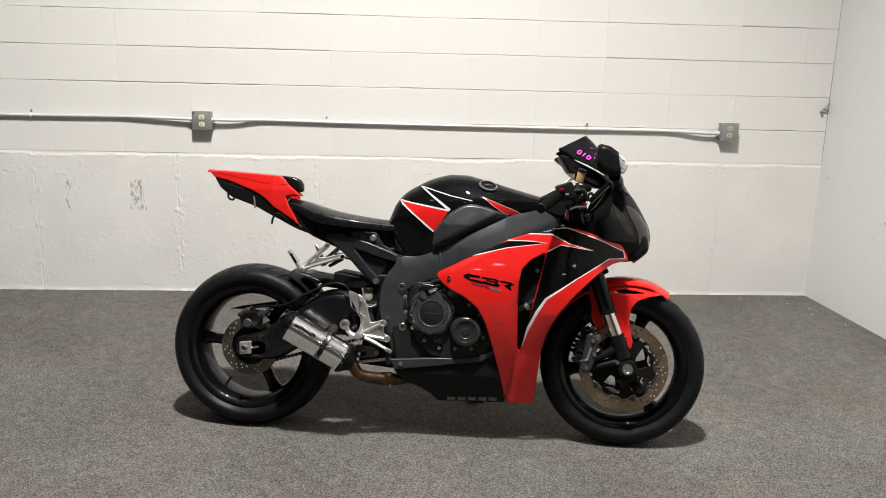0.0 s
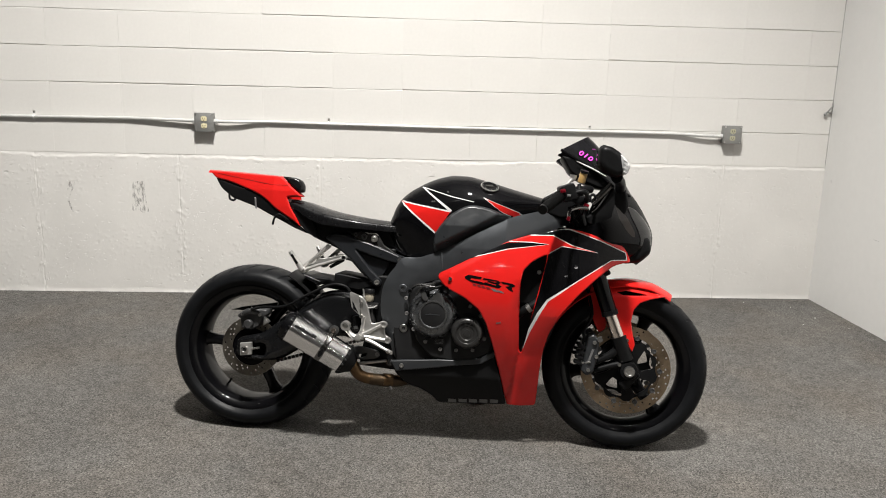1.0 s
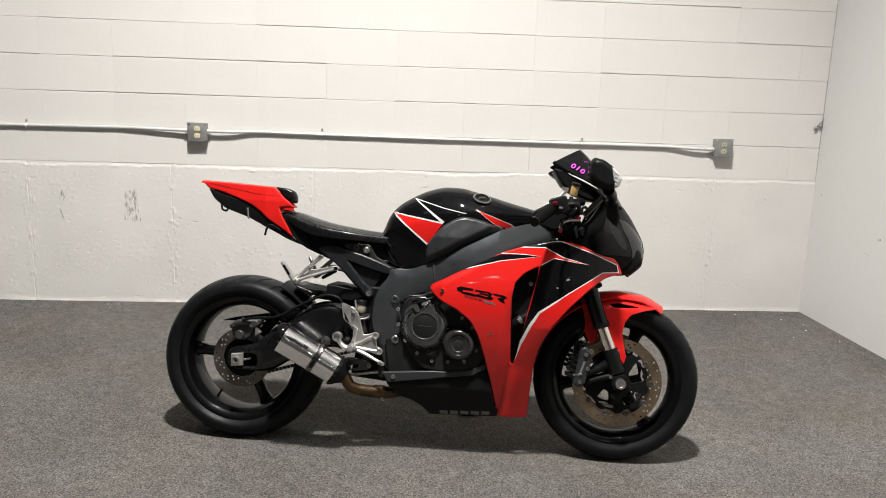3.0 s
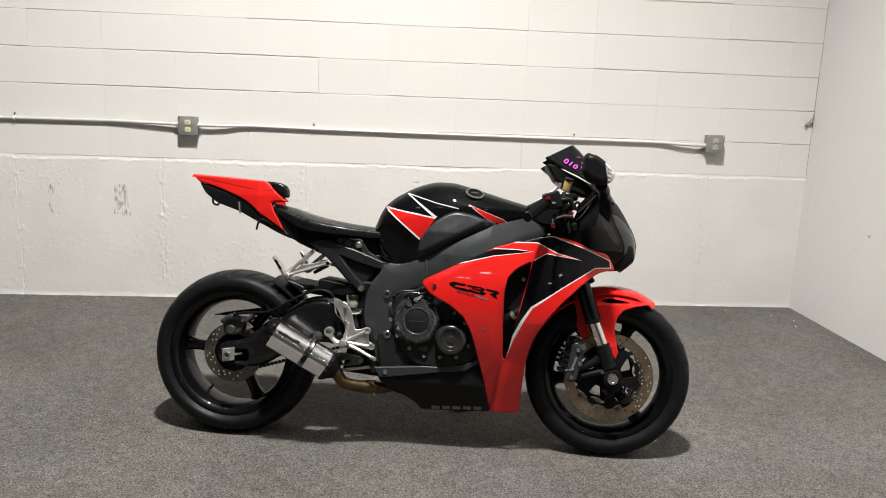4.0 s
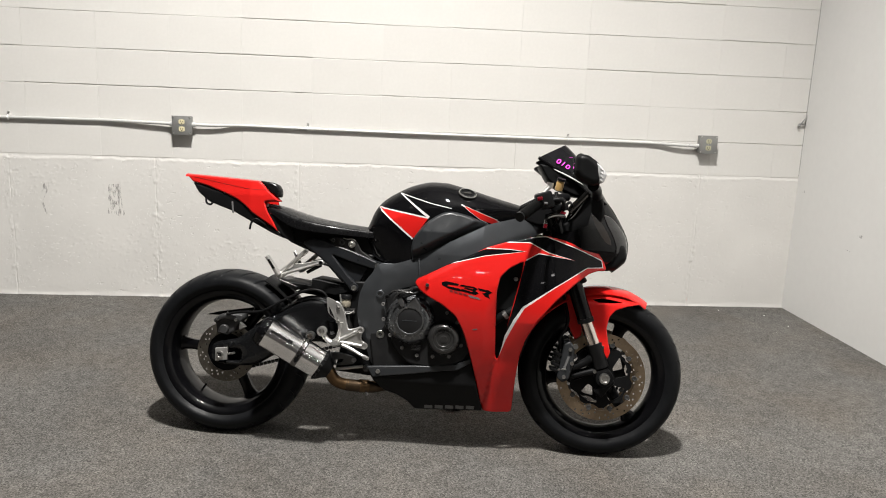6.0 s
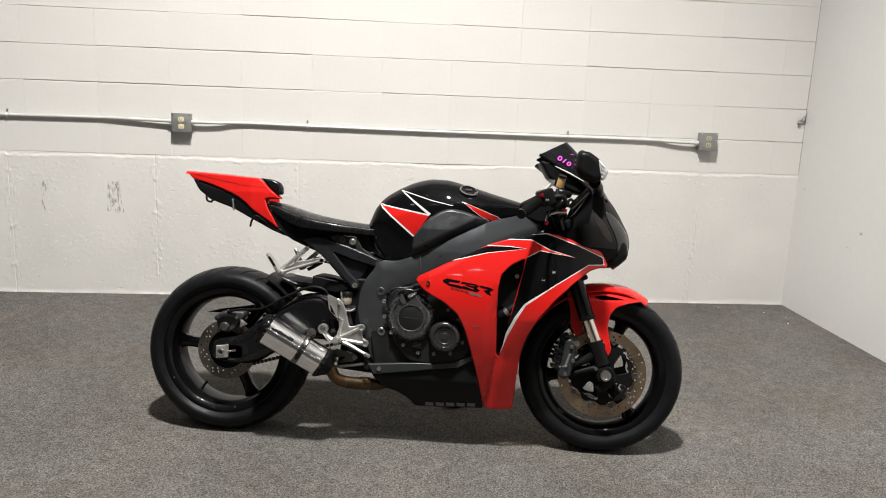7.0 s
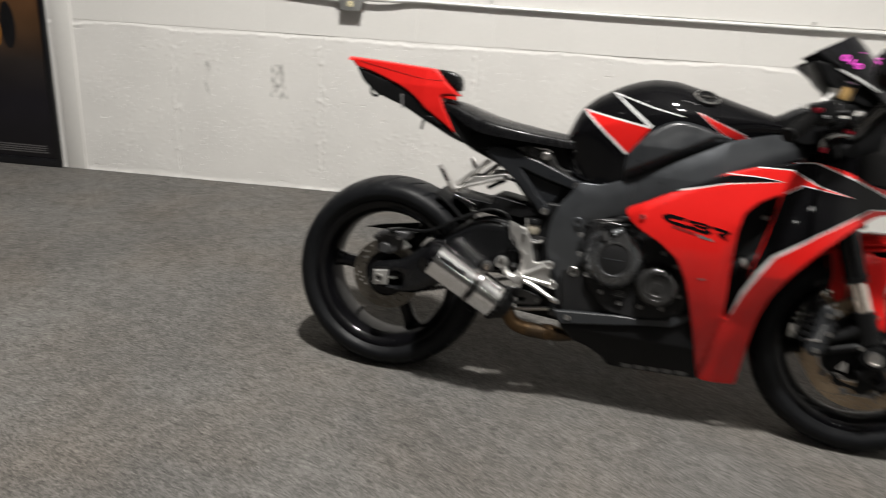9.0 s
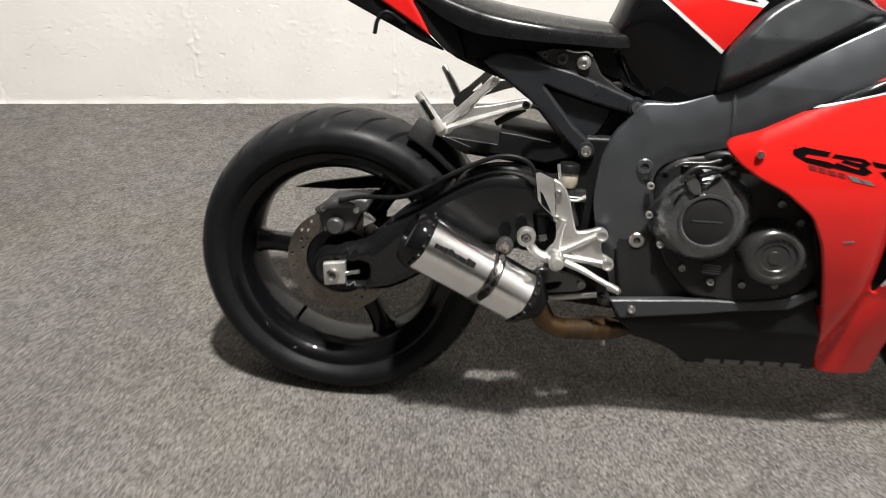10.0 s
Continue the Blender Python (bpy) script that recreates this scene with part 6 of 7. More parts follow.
# rear sub-frame
forked = [(0.283, 0.730), (0.296, 0.742), (0.316, 0.748), (0.357, 0.746), (0.400, 0.730), (0.455, 0.716), (0.510, 0.696), (0.561, 0.676), (0.579, 0.665), (0.578, 0.650), (0.564, 0.644), (0.521, 0.655), (0.466, 0.669), (0.413, 0.686), (0.397, 0.693), (0.408, 0.680), (0.428, 0.655), (0.458, 0.619), (0.493, 0.589), (0.502, 0.573), (0.491, 0.559), (0.471, 0.566), (0.436, 0.601), (0.400, 0.637), (0.369, 0.665), (0.331, 0.693), (0.300, 0.716)]
sub = both("subframe", panel(rounded(forked, 0.005), side(0.100), (), (), 0.010, 0.04, 0.007), [SUBFRAME], bike, "satin dark grey cast rear subframe")
web = [(0.405, 0.682), (0.524, 0.650), (0.515, 0.624), (0.502, 0.604), (0.490, 0.588), (0.458, 0.616), (0.428, 0.652)]
both("subframe_web", panel(web, side(0.080), (), (), 0.02, 0.006, 0.002), [SUBFRAME], bike)
pocket = [(0.525, 0.646), (0.571, 0.640), (0.544, 0.619), (0.518, 0.596), (0.509, 0.573), (0.498, 0.584), (0.509, 0.610)]
both("subframe_pocket", panel(rounded(pocket, 0.006), side(0.072), (), (), 0.02, 0.006, 0.002), [DARK], bike)
for x, y, z in ((0.568, -0.104, 0.660), (0.484, -0.104, 0.575)):
    add("bolt", screw((x, y, z), 0.0105, 0.009), STEEL, sub[0])
    add("bolt_boss", lathe([(0.0001, -0.003), (0.015, -0.003), (0.0165, 0.0), (0.0165, 0.02)], (x, y + 0.002, z), 22), SUBFRAME, sub[0])
bracket_plate = [(0.374, 0.750), (0.409, 0.759), (0.450, 0.758), (0.483, 0.745), (0.500, 0.714), (0.555, 0.677), (0.505, 0.692), (0.449, 0.714), (0.399, 0.730)]
add("seat_bracket", plate(rounded(bracket_plate, 0.005), -0.090, -0.080), ENGINE, bike, "dark metal seat bracket")
for (x, y, z), r in (((0.395, -0.093, 0.746), 0.0065), ((0.427, -0.093, 0.740), 0.010)):
    add("bush", lathe([(r * 0.5, -0.004), (r, -0.004), (r * 1.15, 0.004), (r * 0.5, 0.004)], (x, y, z), 18, True), CAST)
add("bolt", lathe([(0.0001, -0.010), (0.004, -0.010), (0.005, -0.013), (0.008, -0.012), (0.009, -0.006), (0.0125, -0.005), (0.013, 0.003)], (0.466, -0.093, 0.735), 20), STEEL, bike, "silver seat bolt")
add("bracket_wire", tube([(0.433, -0.093, 0.756), (0.451, -0.098, 0.753), (0.469, -0.098, 0.754), (0.480, -0.093, 0.747)], 0.002, 8), STEEL)
add("battery_box", plate(rounded([(0.246, 0.542), (0.322, 0.563), (0.42, 0.562), (0.474, 0.554), (0.525, 0.631), (0.56, 0.569), (0.554, 0.44), (0.421, 0.519), (0.334, 0.532)], 0.01), -0.05, 0.05, (), 0.01), DARK, bike, "black under-seat box")
add("shock", join(rod((0.47, 0, 0.6), (0.5, 0, 0.38), 0.03, 20)), DARK)

# passenger pegs
arm_shape = [(0.208, 0.607), (0.216, 0.629), (0.239, 0.646), (0.271, 0.676), (0.302, 0.707), (0.315, 0.710), (0.318, 0.701), (0.311, 0.693), (0.294, 0.678), (0.274, 0.655), (0.308, 0.660), (0.349, 0.670), (0.370, 0.674), (0.380, 0.665), (0.375, 0.657), (0.339, 0.649), (0.291, 0.636), (0.250, 0.622), (0.232, 0.604), (0.218, 0.599)]
arm_gap = [(0.244, 0.636), (0.267, 0.657), (0.268, 0.648), (0.251, 0.634)]
for s in (-1, 1):
    turned = (lambda p: p) if s < 0 else mirrored
    hanger = add("peg_hanger", turned(plate(rounded(arm_shape, 0.003), -0.155, -0.141, [rounded(arm_gap, 0.004)], 0.0022, 0.01)), ALU, bike, "cast aluminium passenger peg hanger")
    add("hanger_rib", turned(tube([(0.218, -0.157, 0.615), (0.310, -0.155, 0.703)], [0.0065, 0.0045], 8, 1)), ALU, hanger)
    add("hanger_rib", turned(tube([(0.222, -0.157, 0.613), (0.372, -0.155, 0.665)], [0.0065, 0.004], 8, 1)), ALU, hanger)
    add("hanger_bolt", turned(screw((0.310, -0.158, 0.703), 0.007, 0.006)), STEEL, hanger)
    add("hanger_bolt", turned(screw((0.368, -0.158, 0.664), 0.007, 0.006)), DARK, hanger)
    add("peg_pivot", turned(lathe([(0.0001, -0.012), (0.009, -0.012), (0.012, -0.009), (0.012, 0.012), (0.0001, 0.014)], (0.218, -0.155, 0.612), 20)), ALU, hanger)
    peg = add("passenger_peg", turned(tube([(0.218, -0.170, 0.614), (0.198, -0.180, 0.648), (0.178, -0.190, 0.680)], [0.0105, 0.0095, 0.0075], 12, 3, 0.75)), ALU, hanger, "folded passenger peg")
    add("peg_rubber", turned(tube([(0.205, -0.187, 0.636), (0.186, -0.197, 0.669)], [0.0045, 0.0045], 8, 1)), DARK, peg)
add("wire", tube([(0.372, -0.130, 0.658), (0.390, -0.120, 0.653), (0.406, -0.110, 0.635), (0.423, -0.100, 0.614), (0.438, -0.090, 0.597)], 0.0042), DARK, bike, "thin black wire under the subframe")
add("wire_plug", tube([(0.365, -0.140, 0.656), (0.315, -0.140, 0.625)], [0.0075, 0.006], 10, 1), DARK)
add("fender_stay", plate(rounded([(0.204, 0.587), (0.250, 0.581), (0.320, 0.574), (0.320, 0.599), (0.356, 0.595), (0.438, 0.581), (0.455, 0.593), (0.471, 0.559), (0.411, 0.541), (0.334, 0.553), (0.270, 0.554)], 0.004), -0.085, 0.085, (), 0.004), DARK, bike, "black plastic mudguard stay")
add("fender_blade", plate(rounded([(0.192, 0.593), (0.225, 0.583), (0.270, 0.566), (0.261, 0.549), (0.226, 0.567)], 0.003), -0.09, 0.09, (), 0.004), GLOSS, bike, "black mudguard blade")

# rider peg, heel guard and brake pedal
heel = rounded([(0.394, 0.539), (0.401, 0.541), (0.428, 0.530), (0.437, 0.454), (0.410, 0.478), (0.402, 0.488)], 0.003)
heel_slot = rounded([(0.404, 0.507), (0.410, 0.501), (0.430, 0.462), (0.409, 0.479)], 0.001)
bracket = rounded([(0.427, 0.530), (0.443, 0.522), (0.454, 0.507), (0.462, 0.488), (0.471, 0.453), (0.478, 0.428), (0.500, 0.432), (0.516, 0.439), (0.527, 0.440), (0.537, 0.431), (0.535, 0.420), (0.526, 0.413), (0.529, 0.389), (0.541, 0.383), (0.552, 0.373), (0.548, 0.359), (0.532, 0.359), (0.491, 0.369), (0.460, 0.373), (0.445, 0.364), (0.428, 0.362), (0.419, 0.377), (0.430, 0.394), (0.442, 0.405), (0.437, 0.452)], 0.006)
rs = add("footrest_bracket", plate(bracket, -0.150, -0.138, (), 0.0035, 0.009), ALU, bike, "cast aluminium footrest bracket")
add("heel_plate", plate(heel, -0.155, -0.151, [heel_slot], 0.001, 0.012), ALU, rs)
hub = (0.439, -0.155, 0.381)
for a, b in (((0.439, -0.153, 0.380), (0.453, -0.151, 0.452)), ((0.441, -0.153, 0.383), (0.524, -0.151, 0.430)), ((0.444, -0.153, 0.381), (0.540, -0.151, 0.370))):
    add("bracket_rib", tube([a, tuple((Vector(a) + Vector(b)) / 2), b], [0.010, 0.006, 0.0055], 12, 4), ALU, rs)
# darker metal on the web stands in for its shade between the ribs
add("bracket_web", plate(rounded([(0.464, 0.401), (0.522, 0.424), (0.528, 0.378), (0.478, 0.383)], 0.004), -0.1495, -0.141, (), 0.002, 0.012), CAST, rs, "shaded casting web")
add("peg_mount", tube([(0.385, -0.155, 0.416), (0.399, -0.157, 0.393), (0.417, -0.157, 0.379), (0.436, -0.155, 0.378)], [0.012, 0.0095, 0.011, 0.013], 16, 6, 0.7), ALU, rs)
add("mount_eye", lathe([(0.009, -0.003), (0.010, -0.010), (0.016, -0.010), (0.018, -0.006), (0.018, 0.01), (0.009, 0.01)], (0.385, -0.160, 0.417), 32, True), ALU, rs)
add("mount_bolt", lathe([(0.0001, -0.002), (0.0028, -0.002), (0.004, -0.009), (0.0065, -0.008), (0.0072, -0.002), (0.0095, 0.002)], (0.385, -0.162, 0.418), 18), STEEL, rs)
for x, y, z in ((0.439, -0.152, 0.503), (0.439, -0.152, 0.454)):
    add("bolt", screw((x, y, z), 0.0065, 0.005), STEEL, rs)
for x, y, z in ((0.525, -0.153, 0.428), (0.541, -0.153, 0.371)):
    add("mount_boss", lathe([(0.0001, -0.006), (0.0075, -0.006), (0.0078, -0.009), (0.0105, -0.009), (0.0115, -0.005), (0.0115, 0.008)], (x, y, z), 24), ALU, rs)
add("rider_peg", join(tube([hub, (hub[0] + 0.004, hub[1] - 0.04, hub[2] + 0.004), (hub[0] + 0.006, hub[1] - 0.062, hub[2] + 0.006)], [0.015, 0.012, 0.0095], 14),
                      *[rod((hub[0] + 0.004, hub[1] - 0.02 - 0.007 * k, hub[2] + 0.003), (hub[0] + 0.004, hub[1] - 0.023 - 0.007 * k, hub[2] + 0.003), 0.0142, 14) for k in range(5)]), ALU, rs, "short knurled footrest")
add("brake_pedal", tube([(0.461, -0.160, 0.372), (0.493, -0.165, 0.361), (0.525, -0.170, 0.346), (0.546, -0.175, 0.337), (0.560, -0.180, 0.331)], [0.008, 0.007, 0.006, 0.006, 0.0085], 12, 6, 0.7), ALU, bike, "aluminium brake pedal")
add("pedal_tip", tube([(0.546, -0.180, 0.337), (0.563, -0.195, 0.334)], [0.0085, 0.006], 12, 2), ALU)
link = rounded([(0.394, 0.322), (0.415, 0.339), (0.463, 0.332), (0.498, 0.323), (0.509, 0.311), (0.498, 0.296), (0.448, 0.288), (0.403, 0.290)], 0.006)
add("linkage_plate", plate(link, -0.118, -0.105, [rounded([(0.427, 0.307), (0.461, 0.313), (0.453, 0.300), (0.431, 0.293)], 0.003)], 0.003), CAST, bike, "dull cast linkage plate")
add("linkage_bolt", screw((0.499, -0.120, 0.312), 0.0085, 0.006), DULL)
add("linkage_rod", rod((0.426, -0.110, 0.271), (0.532, -0.110, 0.289), 0.006), ALU)
add("linkage_ball", lathe([(0.0001, -0.012), (0.006, -0.012), (0.007, -0.009), (0.0125, -0.006), (0.0125, 0.01)], (0.545, -0.115, 0.283), 20), ENGINE)
add("fluid_cup", lathe([(0.0001, 0.0), (0.017, 0.0), (0.018, 0.002), (0.018, 0.022), (0.015, 0.030), (0.0001, 0.032)], (0, 0, 0), 24), CREAM, bike, "cloudy cream brake fluid cup").data.transform(Matrix.Translation((0.457, -0.100, 0.533)) @ Matrix.Rotation(radians(-90), 4, "X"))
add("cup_lid", lathe([(0.0001, -0.016), (0.018, -0.016), (0.0205, -0.013), (0.0205, 0.0), (0.0001, 0.001)], (0, 0, 0), 24), DARK, bike, "black reservoir lid").data.transform(Matrix.Translation((0.457, -0.100, 0.533)) @ Matrix.Rotation(radians(-90), 4, "X"))
add("cup_band", rod((0.436, -0.115, 0.549), (0.441, -0.115, 0.518), 0.0035, 10), ALU)
add("master_cylinder", join(rod((0.460, -0.100, 0.500), (0.472, -0.100, 0.427), 0.013, 18), rod((0.454, -0.115, 0.485), (0.491, -0.115, 0.484), 0.006, 12), moved(box((-0.012, -0.01, -0.010), (0.012, 0.01, 0.010), 0.004), Matrix.Translation((0.481, -0.100, 0.489)))), ENGINE, bike, "dark rear brake master cylinder")
add("cylinder_clip", tube([(0.448, -0.118, 0.485), (0.473, -0.120, 0.482), (0.491, -0.118, 0.492)], 0.003, 8), ALU)
add("pedal_switch", rod((0.412, -0.120, 0.449), (0.419, -0.120, 0.405), 0.012), DARK)
add("switch_nut", rod((0.415, -0.130, 0.413), (0.418, -0.130, 0.403), 0.0085, 6), CAST)

# side stand on the far side, down to the floor
inv = bike.matrix_basis.inverted()
ground = bike.matrix_basis @ Vector((0.85, 0.31, 0))
foot = inv @ Vector((ground.x, ground.y, 0.010))
add("side_stand", join(tube([(0.64, 0.11, 0.26), (0.73, 0.19, 0.15), tuple(foot)], [0.014, 0.011, 0.01]), moved(box((-0.035, -0.02, -0.008), (0.035, 0.03, 0.006), 0.003), Matrix.Translation(foot))), DARK, bike, "black side stand")


# ---- on the walls ----
run_height = curve_of((-9.0, 1.045), (-2.34, 1.047), (-1.5, 1.051), (-1.1, 1.047), (-0.6, 1.041), (0.0, 1.0365), (1.0, 1.032), (1.75, 1.029))


def conduit_run(x0, x1, bend0, bend1):
    """A steel conduit along the wall, offset outward where it meets a box."""
    pts = []
    for x in np.linspace(x0, x1, 40):
        near = 9.0
        for b in (bend0, bend1):
            if b is not None:
                near = min(near, abs(x - b))
        t = min(max((0.30 - near) / 0.2, 0), 1)
        t = t * t * (3 - 2 * t)
        pts.append((x, NORTH - 0.0115 - 0.015 * t, run_height(x) - 0.006 * t))
    return tube(pts, 0.0092, 16, 1)


BOX_L, BOX_R = -1.352, 1.79
con = tagged(finish("conduit", *conduit_run(WEST + 0.01, BOX_L - 0.052, None, BOX_L - 0.05), GALV), "galvanised steel electrical conduit clipped along the wall", "conduit", "conduit runs")
con2 = tagged(finish("conduit", *conduit_run(BOX_L + 0.052, BOX_R - 0.055, BOX_L + 0.05, BOX_R - 0.05), GALV), "galvanised steel electrical conduit clipped along the wall", "conduit", "conduit runs")


def strap(x, parent):
    z = run_height(x)
    ring = tube([(x, NORTH - 0.001, z - 0.012), (x, NORTH - 0.014, z - 0.0108), (x, NORTH - 0.0222, z), (x, NORTH - 0.014, z + 0.0108), (x, NORTH - 0.003, z + 0.016), (x, NORTH - 0.003, z + 0.036)], 0.006, 8, 5, 0.35)
    ob = finish("strap", *ring, GALV, parent)
    finish("strap_screw", *screw((x, NORTH - 0.005, z + 0.028), 0.006, 0.005), STEEL, ob)


for x, c in ((-2.33, con), (-4.0, con), (-0.635, con2), (0.925, con2)):
    strap(x, c)
for x, c in ((BOX_L - 0.062, con), (BOX_L + 0.062, con2), (BOX_R - 0.066, con2)):
    z = run_height(x) - 0.006
    finish("connector", *tube([(x - 0.012, NORTH - 0.0275, z), (x + 0.012, NORTH - 0.0275, z)], 0.013, 14, 1), GALV, c)


def outlet(x, z, tone, label):
    ob = finish("outlet_box", *box((x - 0.054, NORTH - 0.046, z - 0.053), (x + 0.054, NORTH - 0.001, z + 0.053), 0.006), BOXGREY)
    tagged(ob, label, "electrical outlet", "wall outlets")
    finish("cover_plate", *box((x - 0.0555, NORTH - 0.0505, z - 0.0545), (x + 0.0555, NORTH - 0.0465, z + 0.0545), 0.0015), BOXGREY, ob)
    for s in (-1, 1):
        face = plate(rounded([(x - 0.0165, z + s * 0.0205 - 0.010), (x - 0.0165, z + s * 0.0205 + 0.010), (x - 0.008, z + s * 0.0205 + 0.0145), (x + 0.008, z + s * 0.0205 + 0.0145), (x + 0.0165, z + s * 0.0205 + 0.010), (x + 0.0165, z + s * 0.0205 - 0.010), (x + 0.008, z + s * 0.0205 - 0.0145), (x - 0.008, z + s * 0.0205 - 0.0145)], 0.004), NORTH - 0.0535, NORTH - 0.05, (), 0.001, 0.01)
        sock = finish("socket", *face, tone, ob)
        for dx, h in ((-0.0062, 0.0045), (0.0062, 0.0038)):
            finish("slot", *box((x + dx - 0.0014, NORTH - 0.0541, z + s * 0.0205 - h + 0.002), (x + dx + 0.0014, NORTH - 0.0532, z + s * 0.0205 + h + 0.002)), HOLE_SHADE, sock, smooth=0)
        finish("ground_hole", *lathe([(0.0001, -0.0006), (0.0028, -0.0006), (0.0028, 0.001)], (x, NORTH - 0.0536, z + s * 0.0205 - 0.0085), 10), HOLE_SHADE, sock)
    finish("plate_screw", *screw((x, NORTH - 0.0505, z), 0.0032, 0.002), STEEL, ob)
    for sx, sz in ((-1, -1), (1, 1), (-1, 1), (1, -1)):
        finish("corner_screw", *screw((x + sx * 0.047, NORTH - 0.05, z + sz * 0.046), 0.0048, 0.003), STEEL, ob)
    return ob


outlet(BOX_L, 1.0375, IVORY, "grey metal outlet box with two ivory sockets on the wall")
outlet(BOX_R, 1.034, mat("grey_socket_plastic", (0.42, 0.4, 0.28), 0.4, 0, 0, 80, 0.05), "grey metal outlet box with two painted-over sockets on the wall")

# a bit of wire left in the corner
wire = tagged(finish("wire_hook", *tube([(2.412, -0.002, 1.235), (2.408, -0.012, 1.215), (2.392, -0.02, 1.205), (2.380, -0.018, 1.185), (2.372, -0.008, 1.176)], 0.004, 8), BOXGREY), "short bent grey wire in the wall corner", "wire")
finish("wire_end", *tube([(2.376, -0.008, 1.178), (2.366, -0.014, 1.166), (2.372, -0.006, 1.158)], [0.007, 0.009, 0.004], 8), BOXGREY, wire)
finish("wire_loop", *tube([(2.382, -0.012, 1.180), (2.398, -0.014, 1.176), (2.412, -0.004, 1.178)], 0.004, 8), BOXGREY, wire)

# vertical painted strip in the wall
strip_ob = part_box("trim", (-3.045, NORTH - 0.012, 0.0), (-2.93, NORTH + 0.004, 2.2), PAINT, None, 0.004)
tagged(strip_ob, "flat painted vertical strip on the wall", "trim", kind="structure")


def scuff_material():
    m, n, l, b = nodes_of("dark_scuff")
    pos = n.new("ShaderNodeTexCoord").outputs["Object"]
    tex = n.new("ShaderNodeTexNoise")
    tex.inputs["Scale"].default_value, tex.inputs["Detail"].default_value = 70, 9
    stretch = n.new("ShaderNodeMapping")
    stretch.inputs["Scale"].default_value = (1.6, 1, 0.55)
    l.new(pos, stretch.inputs[0])
    l.new(stretch.outputs[0], tex.inputs["Vector"])
    cut = n.new("ShaderNodeMapRange")
    cut.inputs[1].default_value, cut.inputs[2].default_value, cut.inputs[4].default_value = 0.46, 0.66, 0.62
    l.new(tex.outputs[0], cut.inputs[0])
    l.new(cut.outputs[0], b.inputs["Alpha"])
    b.inputs["Base Color"].default_value = (0.14, 0.13, 0.12, 1)
    b.inputs["Roughness"].default_value = 0.8
    return m


SCUFF = scuff_material()
footing = bpy.data.objects["footing"]
for outline in ([(-1.79, 0.68), (-1.72, 0.685), (-1.715, 0.56), (-1.70, 0.50), (-1.73, 0.49), (-1.775, 0.51), (-1.80, 0.50), (-1.795, 0.58)],
                [(-2.155, 0.675), (-2.12, 0.68), (-2.135, 0.63), (-2.165, 0.57), (-2.145, 0.50), (-2.13, 0.475), (-2.15, 0.49), (-2.175, 0.56), (-2.168, 0.63)]):
    v, f, _ = panel(rounded(outline, 0.012), lambda u, w, d: (u, -0.022, w), (), (), 0.03, 0.0, 0)
    n = len(v) // 2
    ob = finish("scuff_mark", v[:n], [t for t in f if max(t) < n], SCUFF, footing, smooth=0)
    ob.visible_shadow = False

east_wall = bpy.data.objects["wall_east"]
for y0, z0, y1, z1 in ((-0.642, 0.505, -0.588, 0.510), (-0.729, 0.597, -0.685, 0.612), (-0.096, 0.761, -0.067, 0.776)):
    v, f, _ = panel([(y0, z0), (y1, z0 + 0.004), (y1, z1), (y0, z1 + 0.003)], lambda u, w, d: (EAST - 0.0015, u, w), (), (), 0.02, 0.0, 0)
    n = len(v) // 2
    finish("scuff_mark", v[:n], [t for t in f if max(t) < n], SCUFF, east_wall, smooth=0).visible_shadow = False

# ---- the framed poster on the floor against the wall ----
poster = tagged(new("framed_poster"), "tall dark motor-racing poster in a black frame against the wall", "poster")
PX0, PX1, PZ1 = -4.55, -3.068, 1.15
FRAME = mat("black_poster_frame", (0.006, 0.006, 0.007), 0.35, 0, 0, 120, 0.2)
for name, lo, hi in (("frame_side", (PX1 - 0.03, -0.035, 0.0), (PX1, -0.012, PZ1)), ("frame_side", (PX0, -0.035, 0.0), (PX0 + 0.03, -0.012, PZ1)),
                     ("frame_rail", (PX0 + 0.03, -0.035, 0.0), (PX1 - 0.03, -0.012, 0.045)), ("frame_rail", (PX0 + 0.03, -0.035, PZ1 - 0.03), (PX1 - 0.03, -0.012, PZ1))):
    finish(name, *box(lo, hi, 0.003), FRAME, poster)


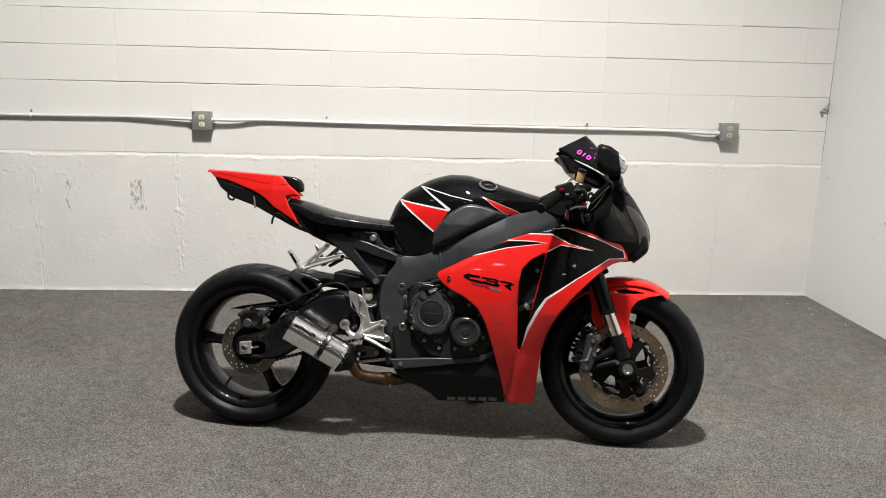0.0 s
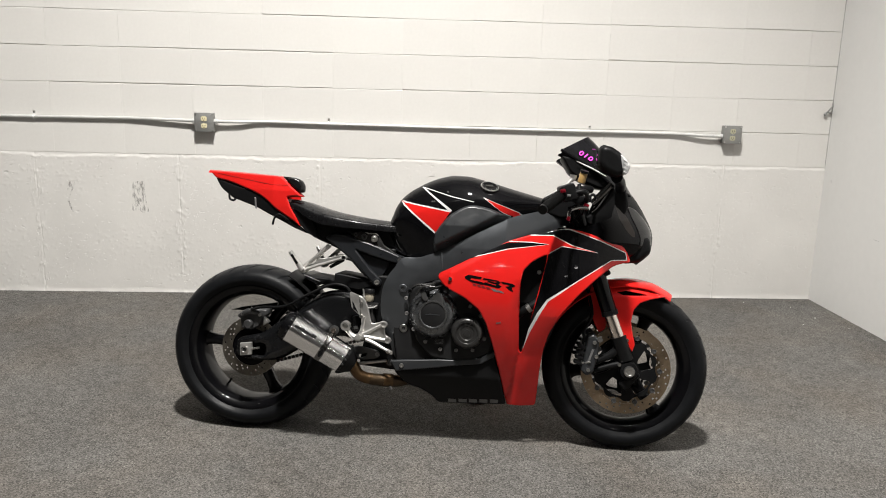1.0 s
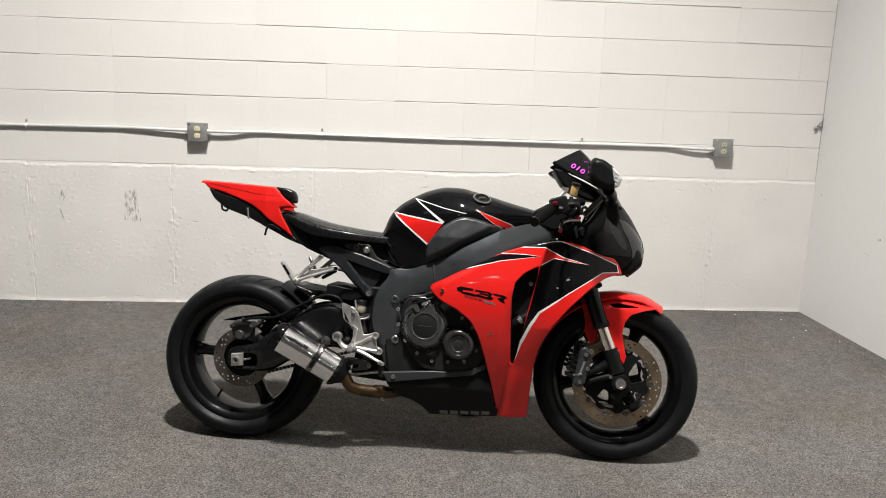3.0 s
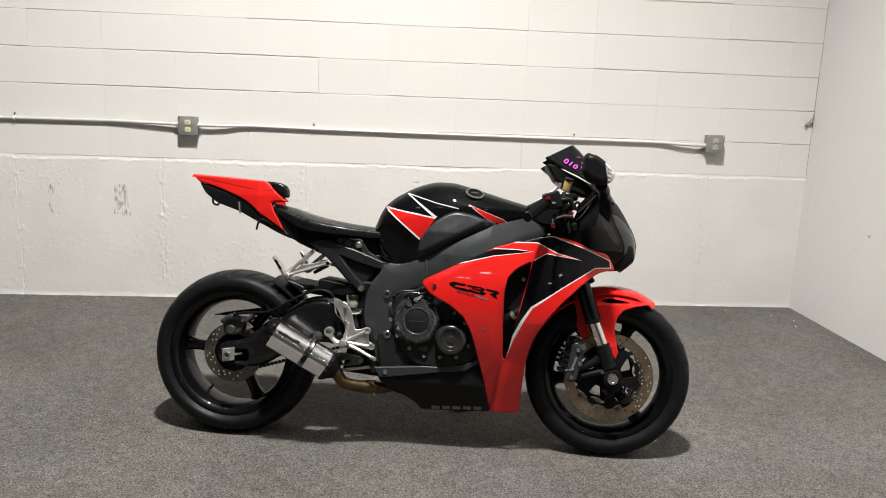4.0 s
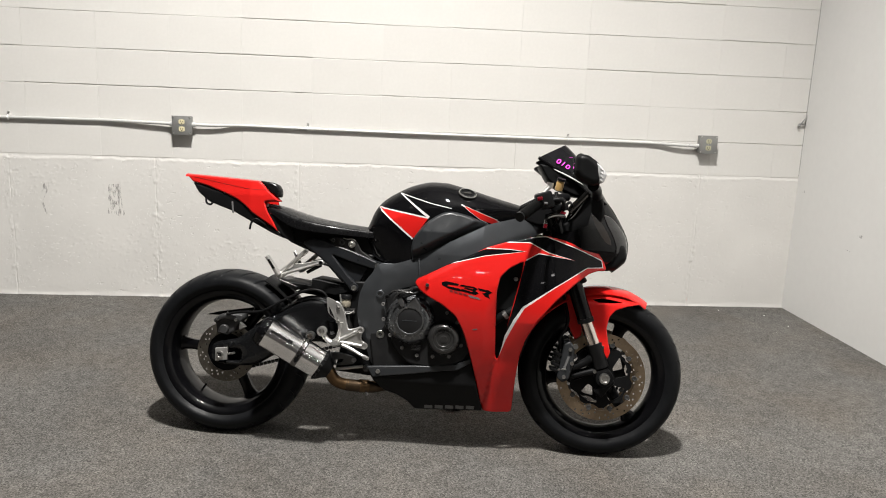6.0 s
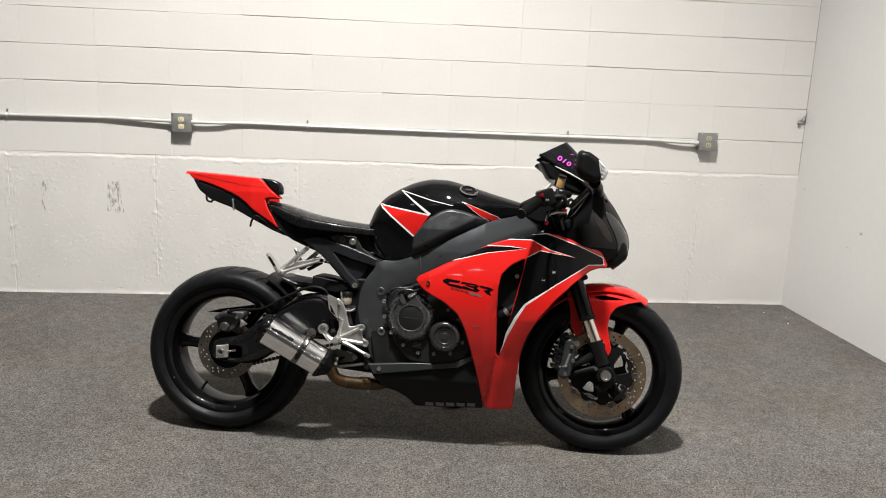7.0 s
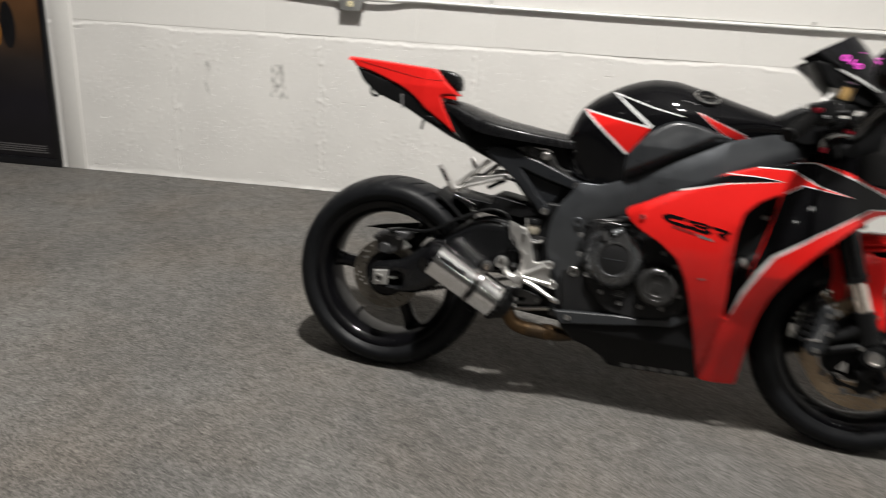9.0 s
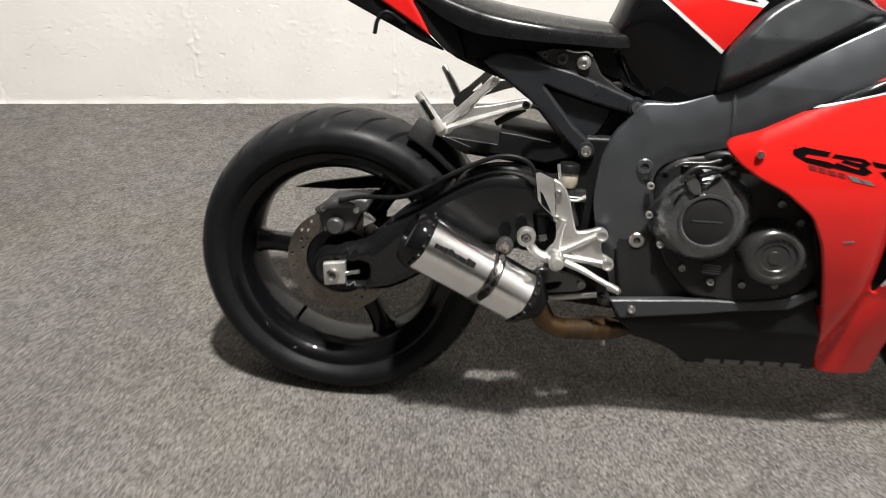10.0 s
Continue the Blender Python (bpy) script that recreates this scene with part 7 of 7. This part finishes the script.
def picture_material():
    m, n, l, b = nodes_of("poster_print")
    pos = n.new("ShaderNodeTexCoord").outputs["Object"]
    sep = n.new("ShaderNodeSeparateXYZ")
    l.new(pos, sep.inputs[0])
    ramp = n.new("ShaderNodeValToRGB")
    e = ramp.color_ramp.elements
    e[0].position, e[0].color = 0.1, (0.008, 0.007, 0.009, 1)
    e[1].position, e[1].color = 1.0, (0.15, 0.068, 0.028, 1)
    for p, c in ((0.4, (0.012, 0.0105, 0.0145, 1)), (0.6, (0.03, 0.024, 0.022, 1)), (0.8, (0.1, 0.052, 0.025, 1))):
        e.new(p).color = c
    l.new(sep.outputs["Z"], ramp.inputs[0])
    tex = n.new("ShaderNodeTexNoise")
    tex.inputs["Scale"].default_value = 5
    l.new(pos, tex.inputs["Vector"])
    mix = n.new("ShaderNodeMixRGB")
    mix.blend_type, mix.inputs[0].default_value = "MULTIPLY", 0.6
    l.new(ramp.outputs[0], mix.inputs[1])
    l.new(tex.outputs[0], mix.inputs[2])
    l.new(mix.outputs[0], b.inputs["Base Color"])
    b.inputs["Roughness"].default_value = 0.3
    return m


finish("picture", *box((PX0 + 0.03, -0.02, 0.045), (PX1 - 0.03, -0.014, PZ1 - 0.03)), picture_material(), poster, "dark brown and black printed picture", smooth=0)
YELLOW = mat("printed_yellow", (0.26, 0.11, 0.018), 0.35, 0, 0, 30, 0.3)
oval = lambda cx, cz, rx, rz: [(cx + rx * math.cos(a), cz + rz * math.sin(a)) for a in np.arange(28) * math.pi / 14]
finish("printed_wheel", *plate(oval(-3.30, 0.79, 0.045, 0.125), -0.0215, -0.0202, (), 0), FRAME, poster, smooth=0)
finish("printed_body", *plate([(-3.36, 0.68), (-3.34, 0.78), (-3.40, 0.86), (-3.55, 0.9), (-3.6, 0.75), (-3.45, 0.64)], -0.0215, -0.0202, (), 0), YELLOW, poster, smooth=0)
GREYBAR = mat("small_print_grey", (0.09, 0.085, 0.085), 0.5, 0, 0, 60, 0.1)
for k in range(4):
    finish("print_line", *box((PX1 - 0.62, -0.0215, 0.075 + 0.013 * k), (PX1 - 0.085 - 0.01 * (k % 2), -0.0202, 0.081 + 0.013 * k)), GREYBAR, poster, smooth=0)

# crumbs of paint on the carpet
rng = random.Random(8)
for x, y in ((2.29, -0.3), (2.24, -0.42), (2.1, -0.55), (2.2, -0.2), (2.33, -0.62), (-1.9, -0.08), (1.95, -0.1)):
    s = rng.uniform(0.0018, 0.0034)
    ob = finish("paint_flake", *box((x - s, y - s * 0.7, 0.0), (x + s, y + s * 0.7, 0.003), 0.001), PAINT)
    tagged(ob, "tiny flake of white paint on the carpet", "debris", "paint flakes")
